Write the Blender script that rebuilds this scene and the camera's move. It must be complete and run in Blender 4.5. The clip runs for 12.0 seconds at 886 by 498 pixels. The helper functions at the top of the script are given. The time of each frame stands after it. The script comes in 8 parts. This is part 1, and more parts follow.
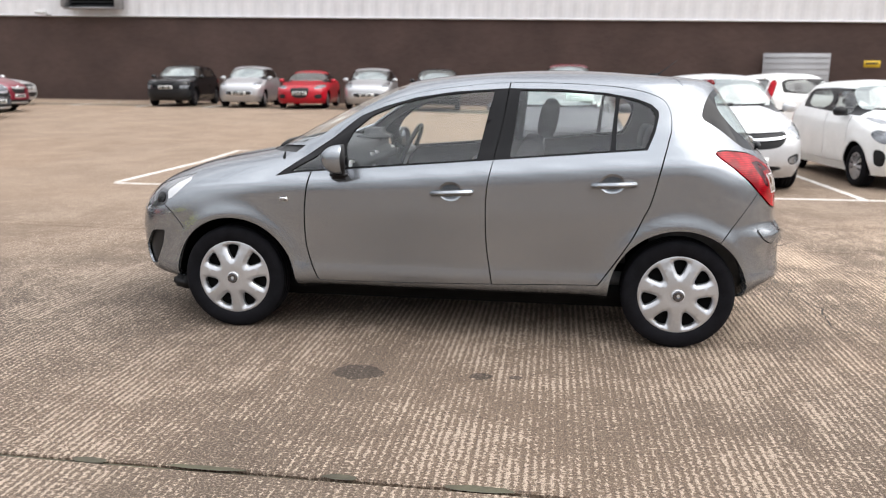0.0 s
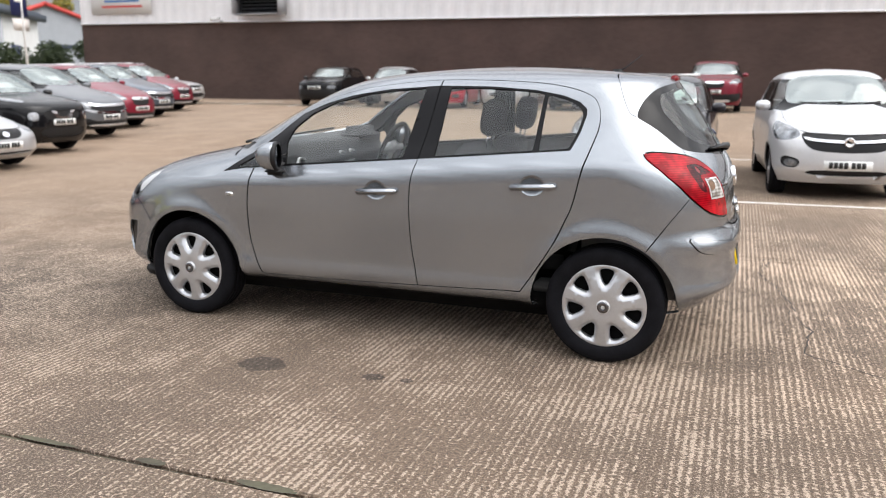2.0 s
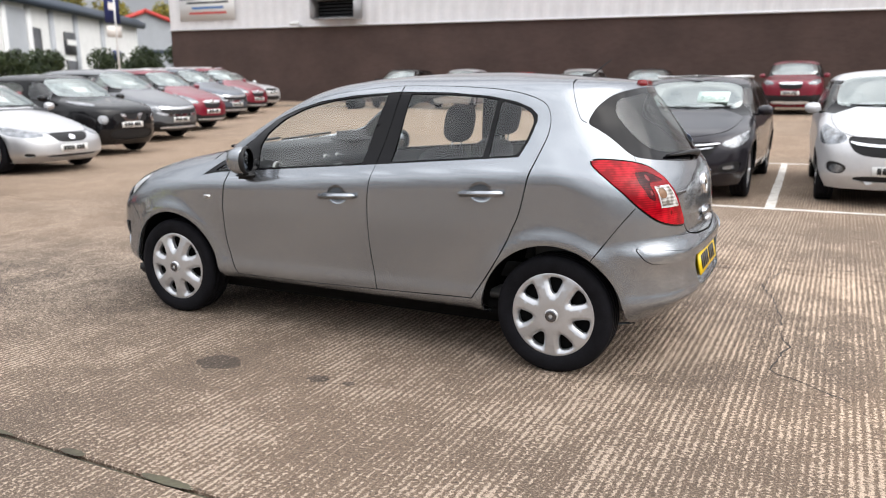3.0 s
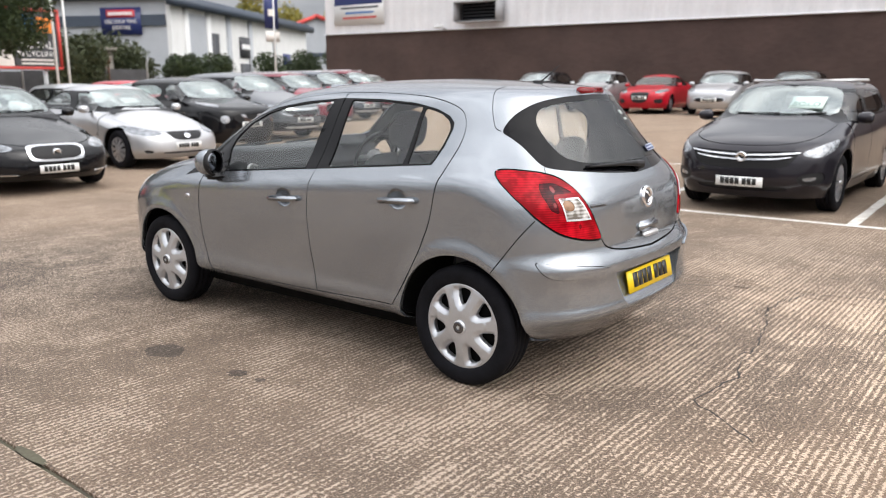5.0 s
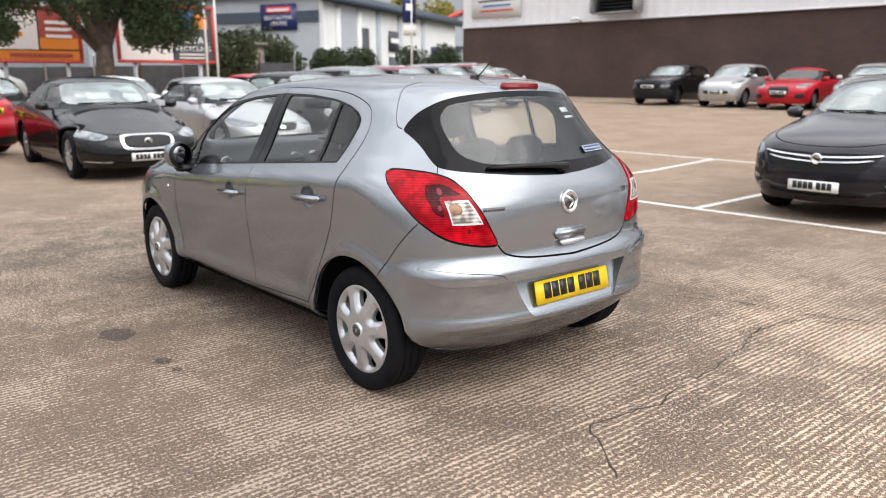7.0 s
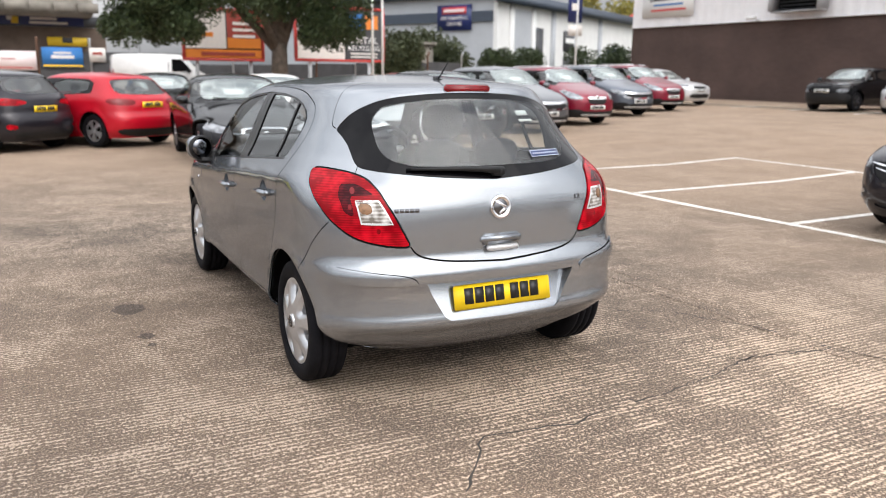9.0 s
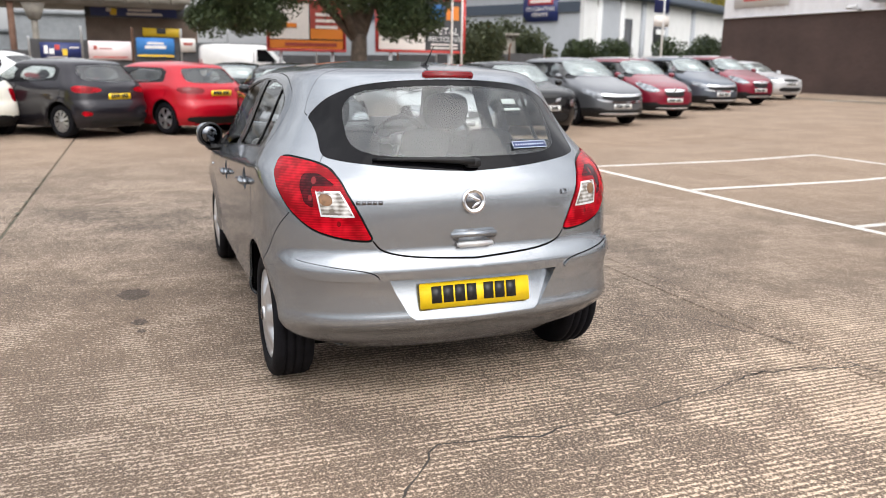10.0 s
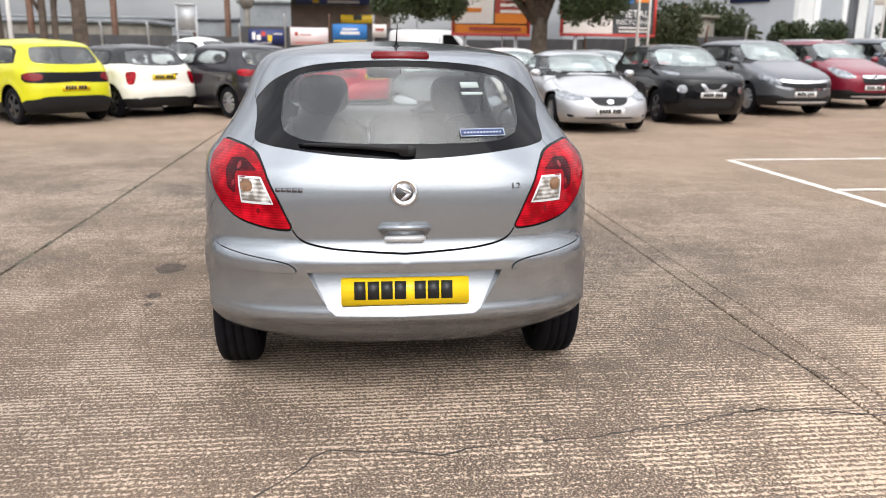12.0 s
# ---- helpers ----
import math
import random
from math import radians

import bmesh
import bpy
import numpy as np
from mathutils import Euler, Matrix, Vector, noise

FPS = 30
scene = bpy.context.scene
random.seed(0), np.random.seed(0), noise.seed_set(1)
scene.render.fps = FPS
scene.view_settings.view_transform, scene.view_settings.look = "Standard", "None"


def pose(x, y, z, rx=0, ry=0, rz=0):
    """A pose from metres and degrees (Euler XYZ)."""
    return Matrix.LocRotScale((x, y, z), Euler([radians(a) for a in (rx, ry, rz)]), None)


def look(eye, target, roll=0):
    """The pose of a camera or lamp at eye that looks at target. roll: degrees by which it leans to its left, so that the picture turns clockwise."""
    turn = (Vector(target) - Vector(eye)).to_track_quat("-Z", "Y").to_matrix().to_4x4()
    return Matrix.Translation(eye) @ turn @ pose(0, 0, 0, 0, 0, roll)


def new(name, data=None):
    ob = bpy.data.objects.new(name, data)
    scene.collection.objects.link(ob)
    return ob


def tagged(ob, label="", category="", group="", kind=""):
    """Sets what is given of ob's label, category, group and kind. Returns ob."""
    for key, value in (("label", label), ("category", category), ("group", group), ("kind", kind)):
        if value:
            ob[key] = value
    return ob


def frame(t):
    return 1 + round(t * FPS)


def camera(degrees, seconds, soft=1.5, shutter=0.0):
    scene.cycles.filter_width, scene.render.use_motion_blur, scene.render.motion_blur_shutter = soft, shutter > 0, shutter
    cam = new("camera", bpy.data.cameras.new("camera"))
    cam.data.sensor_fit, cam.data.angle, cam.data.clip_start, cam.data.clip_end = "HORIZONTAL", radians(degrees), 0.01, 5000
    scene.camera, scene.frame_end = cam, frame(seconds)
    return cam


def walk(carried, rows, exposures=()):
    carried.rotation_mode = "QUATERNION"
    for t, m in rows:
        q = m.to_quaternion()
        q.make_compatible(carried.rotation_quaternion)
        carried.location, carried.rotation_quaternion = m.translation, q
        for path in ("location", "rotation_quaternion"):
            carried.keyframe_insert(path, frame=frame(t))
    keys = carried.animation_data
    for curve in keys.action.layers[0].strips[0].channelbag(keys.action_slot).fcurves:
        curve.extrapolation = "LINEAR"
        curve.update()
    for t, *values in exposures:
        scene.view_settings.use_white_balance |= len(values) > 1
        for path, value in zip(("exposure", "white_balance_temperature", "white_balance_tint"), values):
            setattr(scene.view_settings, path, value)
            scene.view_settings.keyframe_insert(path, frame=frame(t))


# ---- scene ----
cam = camera(59.1, 12.0, soft=0.9)
PATH = [
    (0, (0.573, -5.032, 1.419), (0.298, -3.096, 1.001), 0.3),
    (0.5, (0.909, -4.884, 1.444), (0.508, -2.969, 1.029), 0.3),
    (1, (1.241, -4.835, 1.417), (0.737, -2.945, 1.002), 0.1),
    (1.5, (1.594, -4.775, 1.444), (0.995, -2.913, 1.026), -0.0),
    (2, (1.83, -4.654, 1.411), (1.143, -2.823, 0.991), -0.1),
    (2.5, (2.099, -4.488, 1.436), (1.318, -2.695, 1.015), -0.3),
    (3, (2.457, -4.392, 1.431), (1.574, -2.647, 1.016), -0.4),
    (3.2, (2.582, -4.356, 1.455), (1.668, -2.627, 1.036), -0.4),
    (4.8, (3.331, -3.805, 1.444), (2.14, -2.251, 1.036), -0.3),
    (5, (3.468, -3.737, 1.451), (2.248, -2.206, 1.042), -0.3),
    (5.5, (3.689, -3.546, 1.464), (2.398, -2.076, 1.05), -0.2),
    (6, (3.776, -3.26, 1.453), (2.417, -1.854, 1.035), -0.3),
    (6.5, (3.903, -3.043, 1.462), (2.479, -1.702, 1.043), -0.3),
    (7, (4.213, -2.819, 1.458), (2.724, -1.553, 1.034), -0.2),
    (7.2, (4.316, -2.734, 1.454), (2.793, -1.507, 1.035), -0.2),
    (8.8, (4.768, -1.964, 1.463), (3.052, -1.03, 1.033), 0.5),
    (9, (4.855, -1.876, 1.467), (3.121, -0.975, 1.042), 0.5),
    (9.5, (4.943, -1.668, 1.464), (3.165, -0.861, 1.034), 0.7),
    (10, (4.89, -1.33, 1.446), (3.072, -0.627, 0.999), 0.8),
    (10.5, (4.88, -1.076, 1.456), (3.027, -0.483, 0.991), 0.6),
    (11, (4.978, -0.757, 1.456), (3.094, -0.285, 0.978), 0.5),
    (11.5, (5.002, -0.51, 1.462), (3.095, -0.154, 0.976), 0.6),
    (12, (4.896, -0.203, 1.44), (2.969, 0.021, 0.951), 0.7),
]
# the lens is focused on the near car; the far yard falls a little out of focus
cam.data.dof.use_dof, cam.data.dof.focus_distance, cam.data.dof.aperture_fstop = True, 3.0, 3.0
walk(cam, [(t, look(eye, target, roll)) for t, eye, target, roll in PATH])

# ---- world, sun, exposure ----
world = bpy.data.worlds.new("overcast_sky")
scene.world = world
world.use_nodes = True
wn, wl = world.node_tree.nodes, world.node_tree.links
wn.clear()
SUN_ELEV, SUN_AZ = radians(46), radians(84)
sky = wn.new("ShaderNodeTexSky")
sky.sky_type = "NISHITA"
sky.sun_disc = False
sky.sun_elevation, sky.sun_rotation = SUN_ELEV, SUN_AZ
sky.dust_density, sky.air_density = 3.5, 1.0
hsv = wn.new("ShaderNodeHueSaturation")
hsv.inputs["Saturation"].default_value = 0.20
wl.new(sky.outputs[0], hsv.inputs["Color"])
tc = wn.new("ShaderNodeTexCoord")
mp = wn.new("ShaderNodeMapping")
mp.inputs["Scale"].default_value = (1.6, 1.6, 4.2)
cl = wn.new("ShaderNodeTexNoise")
cl.inputs["Scale"].default_value, cl.inputs["Detail"].default_value, cl.inputs["Roughness"].default_value = 1.7, 7.0, 0.55
cr = wn.new("ShaderNodeValToRGB")
cr.color_ramp.elements[0].position, cr.color_ramp.elements[0].color = 0.32, (0.72, 0.74, 0.78, 1)
cr.color_ramp.elements[1].position, cr.color_ramp.elements[1].color = 0.66, (1.55, 1.53, 1.51, 1)
mul = wn.new("ShaderNodeMixRGB")
mul.blend_type, mul.inputs[0].default_value = "MULTIPLY", 1.0
bg = wn.new("ShaderNodeBackground")
bg.inputs["Strength"].default_value = 0.15
wo = wn.new("ShaderNodeOutputWorld")
wl.new(tc.outputs["Generated"], mp.inputs[0])
wl.new(mp.outputs[0], cl.inputs["Vector"])
wl.new(cl.outputs["Fac"], cr.inputs[0])
veil = wn.new("ShaderNodeMixRGB")
veil.inputs[0].default_value, veil.inputs[2].default_value = 0.66, (6.0, 6.1, 6.35, 1)
wl.new(hsv.outputs[0], veil.inputs[1])
wl.new(veil.outputs[0], mul.inputs[1])
wl.new(cr.outputs[0], mul.inputs[2])
# an overcast dome is brighter overhead than at the horizon
sxyz = wn.new("ShaderNodeSeparateXYZ")
dome = wn.new("ShaderNodeMapRange")
dome.inputs[1].default_value, dome.inputs[2].default_value, dome.inputs[3].default_value, dome.inputs[4].default_value = 0.0, 0.85, 0.35, 2.0
mul2 = wn.new("ShaderNodeMixRGB")
mul2.blend_type, mul2.inputs[0].default_value = "MULTIPLY", 1.0
wl.new(tc.outputs["Generated"], sxyz.inputs[0])
wl.new(sxyz.outputs[2], dome.inputs[0])
wl.new(mul.outputs[0], mul2.inputs[1])
wl.new(dome.outputs[0], mul2.inputs[2])
wl.new(mul2.outputs[0], bg.inputs["Color"])
wl.new(bg.outputs[0], wo.inputs[0])

sun_data = bpy.data.lights.new("sun", "SUN")
sun_data.energy, sun_data.angle, sun_data.color = 1.0, radians(70), (1.0, 0.955, 0.90)
sun = new("sun", sun_data)
sd = Vector((math.sin(SUN_AZ) * math.cos(SUN_ELEV), math.cos(SUN_AZ) * math.cos(SUN_ELEV), math.sin(SUN_ELEV)))
sun.matrix_world = look(sd * 60, (0, 0, 0))
scene.view_settings.exposure = 0.29


# ---- materials ----
def material(name, color, rough=0.6, metal=0.0, spec=0.5, coat=0.0, noise_amt=0.0, noise_scale=8.0, bump=0.0, bump_scale=120.0, color2=None, coat_rough=0.03):
    """A principled surface with variation at two scales and a fine relief."""
    m = bpy.data.materials.new(name)
    m.use_nodes = True
    nt = m.node_tree
    b = nt.nodes["Principled BSDF"]
    b.inputs["Base Color"].default_value = (*color, 1)
    b.inputs["Roughness"].default_value = rough
    b.inputs["Metallic"].default_value = metal
    b.inputs["Specular IOR Level"].default_value = spec
    b.inputs["Coat Weight"].default_value = coat
    b.inputs["Coat Roughness"].default_value = coat_rough
    co = nt.nodes.new("ShaderNodeTexCoord")
    if noise_amt or color2:
        n1 = nt.nodes.new("ShaderNodeTexNoise")
        n1.inputs["Scale"].default_value, n1.inputs["Detail"].default_value = noise_scale, 6
        n2 = nt.nodes.new("ShaderNodeTexNoise")
        n2.inputs["Scale"].default_value, n2.inputs["Detail"].default_value = noise_scale * 9, 3
        ad = nt.nodes.new("ShaderNodeMath")
        ad.operation = "MULTIPLY_ADD"
        ad.inputs[1].default_value = 0.35
        sb = nt.nodes.new("ShaderNodeMath")
        sb.operation = "MULTIPLY"
        sb.inputs[1].default_value = 0.75
        rp = nt.nodes.new("ShaderNodeValToRGB")
        c2 = color2 or tuple(min(1, c * (1 + noise_amt)) for c in color)
        c1 = color if color2 else tuple(c * (1 - noise_amt) for c in color)
        rp.color_ramp.elements[0].position, rp.color_ramp.elements[1].position = 0.36, 0.70
        rp.color_ramp.elements[0].color, rp.color_ramp.elements[1].color = (*c1, 1), (*c2, 1)
        for n in (n1, n2):
            nt.links.new(co.outputs["Object"], n.inputs["Vector"])
        nt.links.new(n1.outputs["Fac"], sb.inputs[0])
        nt.links.new(n2.outputs["Fac"], ad.inputs[0])
        nt.links.new(sb.outputs[0], ad.inputs[2])
        nt.links.new(ad.outputs[0], rp.inputs[0])
        nt.links.new(rp.outputs[0], b.inputs["Base Color"])
    if bump:
        nb = nt.nodes.new("ShaderNodeTexNoise")
        nb.inputs["Scale"].default_value, nb.inputs["Detail"].default_value = bump_scale, 3
        bp = nt.nodes.new("ShaderNodeBump")
        bp.inputs["Strength"].default_value, bp.inputs["Distance"].default_value = bump, 0.004
        nt.links.new(co.outputs["Object"], nb.inputs["Vector"])
        nt.links.new(nb.outputs["Fac"], bp.inputs["Height"])
        nt.links.new(bp.outputs[0], b.inputs["Normal"])
    return m


def car_paint(name, color, metal=0.0, rough=0.35, flake=0.06, coat=0.6, coat_rough=0.04, spec=0.35):
    """Coated body paint with faint flakes and an uneven film of dust."""
    m = material(name, color, rough, metal, spec, coat, flake, 3.0, coat_rough=coat_rough)
    nt = m.node_tree
    co = next(n for n in nt.nodes if n.type == "TEX_COORD")
    nz = nt.nodes.new("ShaderNodeTexNoise")
    nz.inputs["Scale"].default_value, nz.inputs["Detail"].default_value = 5.0, 5
    mr = nt.nodes.new("ShaderNodeMapRange")
    mr.inputs["To Min"].default_value, mr.inputs["To Max"].default_value = rough - 0.02, rough + 0.04
    nt.links.new(co.outputs["Object"], nz.inputs["Vector"])
    nt.links.new(nz.outputs["Fac"], mr.inputs["Value"])
    nt.links.new(mr.outputs[0], nt.nodes["Principled BSDF"].inputs["Roughness"])
    return m


def glass(name, tint, ior=1.5, sheen=(1.0, 1.0, 1.0)):
    """A thin pane: clear with a tint, and mirror gloss by the angle."""
    m = bpy.data.materials.new(name)
    m.use_nodes = True
    nt = m.node_tree
    nt.nodes.clear()
    tr = nt.nodes.new("ShaderNodeBsdfTransparent")
    tr.inputs[0].default_value = (*tint, 1)
    gl = nt.nodes.new("ShaderNodeBsdfGlossy")
    gl.inputs["Roughness"].default_value = 0.015
    gl.inputs["Color"].default_value = (*sheen, 1)
    lw = nt.nodes.new("ShaderNodeLayerWeight")
    lw.inputs["Blend"].default_value = 0.5
    pw = nt.nodes.new("ShaderNodeMath")
    pw.operation = "POWER"
    pw.inputs[1].default_value = 5.0
    fr = nt.nodes.new("ShaderNodeMapRange")
    fr.inputs["To Min"].default_value, fr.inputs["To Max"].default_value = ((ior - 1) / (ior + 1)) ** 2, 0.5
    nt.links.new(lw.outputs["Facing"], pw.inputs[0])
    nt.links.new(pw.outputs[0], fr.inputs["Value"])
    mx = nt.nodes.new("ShaderNodeMixShader")
    ou = nt.nodes.new("ShaderNodeOutputMaterial")
    nt.links.new(fr.outputs[0], mx.inputs[0])
    nt.links.new(tr.outputs[0], mx.inputs[1])
    nt.links.new(gl.outputs[0], mx.inputs[2])
    nt.links.new(mx.outputs[0], ou.inputs[0])
    return m


def concrete(name, base, light, ridge=1.0, tan=(0.25, 0.165, 0.105)):
    """Brushed, worn yard concrete: uneven ridges along y, bare aggregate, tan drift of dirt and dark stains."""
    m = bpy.data.materials.new(name)
    m.use_nodes = True
    nt = m.node_tree
    N, L = nt.nodes, nt.links
    b = N["Principled BSDF"]
    b.inputs["Roughness"].default_value = 0.9
    b.inputs["Specular IOR Level"].default_value = 0.25
    geo = N.new("ShaderNodeNewGeometry")

    def nz(scale, detail=4, rough=0.55, vec=None):
        n = N.new("ShaderNodeTexNoise")
        n.inputs["Scale"].default_value, n.inputs["Detail"].default_value, n.inputs["Roughness"].default_value = scale, detail, rough
        L.new(vec or geo.outputs["Position"], n.inputs["Vector"])
        return n.outputs["Fac"]

    def mth(op, a, c=None, d=None):
        n = N.new("ShaderNodeMath")
        n.operation = op
        for i, v in enumerate((a, c, d)):
            if v is None:
                continue
            if isinstance(v, (int, float)):
                n.inputs[i].default_value = v
            else:
                L.new(v, n.inputs[i])
        return n.outputs[0]

    def rng(v, a, c, lo=0.0, hi=1.0):
        n = N.new("ShaderNodeMapRange")
        n.inputs[1].default_value, n.inputs[2].default_value, n.inputs[3].default_value, n.inputs[4].default_value = a, c, lo, hi
        L.new(v, n.inputs[0])
        return n.outputs[0]

    def mix(f, a, c, kind="MIX"):
        n = N.new("ShaderNodeMixRGB")
        n.blend_type = kind
        for i, v in enumerate((f, a, c)):
            if isinstance(v, (int, float)):
                n.inputs[i].default_value = v
            elif isinstance(v, tuple):
                n.inputs[i].default_value = (*v, 1)
            else:
                L.new(v, n.inputs[i])
        return n.outputs[0]

    # ridges: an uneven comb of lines, broken by stretched noise
    def stretched(sx, sy, detail):
        st = N.new("ShaderNodeMapping")
        st.inputs["Scale"].default_value = (sx, sy, 1.0)
        L.new(geo.outputs["Position"], st.inputs[0])
        return nz(1.0, detail, 0.6, st.outputs[0])
    wv = N.new("ShaderNodeTexWave")
    wv.wave_type, wv.bands_direction = "BANDS", "X"
    wv.inputs["Scale"].default_value, wv.inputs["Distortion"].default_value, wv.inputs["Detail"].default_value = 9.6, 0.9, 3.0
    wv.inputs["Detail Scale"].default_value, wv.inputs["Detail Roughness"].default_value = 0.8, 0.7
    L.new(geo.outputs["Position"], wv.inputs["Vector"])
    comb = mth("ADD", mth("MULTIPLY", wv.outputs["Fac"], 0.31), mth("MULTIPLY", stretched(25.0, 0.9, 4), 0.52))
    comb = mth("ADD", comb, mth("MULTIPLY", stretched(58.0, 8.0, 3), 0.30))
    grit = nz(62, 3, 0.6)
    fine = nz(130, 3, 0.6)
    vo = N.new("ShaderNodeTexVoronoi")
    vo.inputs["Scale"].default_value = 62.0
    L.new(geo.outputs["Position"], vo.inputs["Vector"])
    sep = N.new("ShaderNodeSeparateColor")
    L.new(vo.outputs["Color"], sep.inputs[0])
    chip = mth("MULTIPLY", rng(vo.outputs["Distance"], 0.20, 0.42, 1.0, 0.0), rng(sep.outputs[0], 0.62, 0.80))
    pit = mth("MULTIPLY", rng(vo.outputs["Distance"], 0.20, 0.45, 1.0, 0.0), rng(sep.outputs[1], 0.70, 0.85))
    worn = rng(nz(0.9, 6, 0.7), 0.38, 0.60, 0.60, 1.02)
    h = mth("ADD", mth("MULTIPLY", mth("MULTIPLY", comb, worn), ridge), mth("MULTIPLY", grit, 1.45))
    h = mth("ADD", h, mth("MULTIPLY", chip, 0.22))
    h = mth("ADD", h, mth("MULTIPLY", nz(9, 4, 0.6), 0.30))
    crest = rng(h, 1.385, 1.535)
    drift = rng(nz(0.23, 5, 0.6), 0.42, 0.62)
    stain = rng(nz(0.9, 6, 0.65), 0.56, 0.74)
    c = mix(rng(nz(2.6, 6, 0.7), 0.3, 0.7), tuple(x * 0.9 for x in base), tuple(x * 1.12 for x in base))
    c = mix(rng(nz(13, 5, 0.7), 0.38, 0.56, 0.5, 0.0), c, tuple(x * 0.5 for x in base))
    c = mix(rng(nz(82, 3, 0.6), 0.40, 0.60, 0.85, 0.0), c, tuple(x * 0.42 for x in base))
    c = mix(rng(nz(105, 2, 0.6), 0.52, 0.64, 0.0, 0.75), c, tuple(x * 0.72 for x in light))
    c = mix(mth("MULTIPLY", drift, 0.65), c, tan)
    c = mix(mth("MULTIPLY", crest, 0.90), c, light)
    c = mix(rng(nz(170, 2, 0.6), 0.54, 0.64, 0.0, 0.45), c, tuple(x * 0.95 for x in light))
    c = mix(rng(nz(240, 2, 0.6), 0.38, 0.48, 0.6, 0.0), c, (0.07, 0.055, 0.045))
    c = mix(mth("MULTIPLY", pit, 0.75), c, (0.05, 0.038, 0.03))
    c = mix(mth("MULTIPLY", stain, 0.2), c, tuple(x * 0.5 for x in base))
    c = mix(rng(fine, 0.30, 0.46, 0.8, 0.0), c, (0.06, 0.048, 0.038))
    # one ragged zone of the yard is made paler, the rest darker and cooler
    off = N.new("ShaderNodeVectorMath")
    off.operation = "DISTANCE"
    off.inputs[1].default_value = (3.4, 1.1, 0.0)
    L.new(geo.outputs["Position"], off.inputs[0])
    pale_zone = rng(mth("ADD", off.outputs["Value"], mth("MULTIPLY", nz(0.7, 5, 0.6), 2.4)), 2.0, 4.5, 1.0, 0.0)
    c = mix(1.0, c, mix(pale_zone, (0.78, 0.80, 0.835), (1.28, 1.265, 1.26)), "MULTIPLY")
    # tan dust lies over the yard farther from the turning circle
    dust = N.new("ShaderNodeVectorMath")
    dust.operation = "DISTANCE"
    dust.inputs[1].default_value = (1.5, -3.0, 0.0)
    L.new(geo.outputs["Position"], dust.inputs[0])
    c = mix(rng(mth("ADD", dust.outputs["Value"], mth("MULTIPLY", nz(0.4, 4, 0.6), 3.0)), 6.5, 12.0, 0.0, 0.55), c, (0.345, 0.245, 0.170))
    info = N.new("ShaderNodeObjectInfo")
    c = mix(rng(info.outputs["Random"], 0, 1, 0.0, 0.16), c, (0.30, 0.25, 0.20))
    L.new(c, b.inputs["Base Color"])
    bp = N.new("ShaderNodeBump")
    bp.inputs["Strength"].default_value, bp.inputs["Distance"].default_value = 1.0, 0.011
    L.new(mth("ADD", h, mth("MULTIPLY", fine, 0.35)), bp.inputs["Height"])
    L.new(bp.outputs[0], b.inputs["Normal"])
    return m


M_SILVER = car_paint("metallic_silver_grey_paint", (0.312, 0.331, 0.354), 0.80, 0.23, 0.012, 0.75, 0.06)
M_SILVER.node_tree.nodes["Principled BSDF"].inputs["Specular Tint"].default_value = (0.30, 0.30, 0.32, 1)
M_BLACKTRIM = material("black_plastic", (0.012, 0.012, 0.013), 0.5, spec=0.3, bump=0.15, bump_scale=400)
M_GLOSSBLACK = material("gloss_black_trim", (0.007, 0.007, 0.008), 0.2, spec=0.2)
M_FRIT = material("black_glass_border", (0.004, 0.004, 0.005), 0.04, spec=0.15)
M_MIRROR = material("dark_mirror_glass", (0.17, 0.18, 0.20), 0.03, 1.0)
M_RUBBER = material("tyre_rubber", (0.007, 0.007, 0.009), 0.75, spec=0.12, noise_amt=0.35, noise_scale=14, bump=0.2, bump_scale=300)
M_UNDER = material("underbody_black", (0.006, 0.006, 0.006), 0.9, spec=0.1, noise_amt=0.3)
M_LINING = material("grey_cabin_lining", (0.10, 0.10, 0.10), 0.85, noise_amt=0.2, noise_scale=20)
M_SEAT = material("charcoal_seat_cloth", (0.04, 0.041, 0.045), 0.95, noise_amt=0.12, noise_scale=6)
M_DASH = material("dark_grey_dashboard", (0.05, 0.052, 0.056), 0.6, bump=0.2, bump_scale=500)
M_SATIN = material("satin_silver_plastic", (0.72, 0.72, 0.73), 0.33, 0.5)
M_COVER = material("silver_wheel_trim", (0.56, 0.57, 0.59), 0.28, 0.65, coat=0.4, noise_amt=0.06, noise_scale=12)
M_ALLOY = material("alloy_wheel_silver", (0.5, 0.5, 0.52), 0.3, 0.8, noise_amt=0.1)
M_DARKALLOY = material("dark_alloy_wheel", (0.07, 0.07, 0.075), 0.3, 0.6)
M_CHROME = material("chrome", (0.82, 0.82, 0.84), 0.08, 1.0)
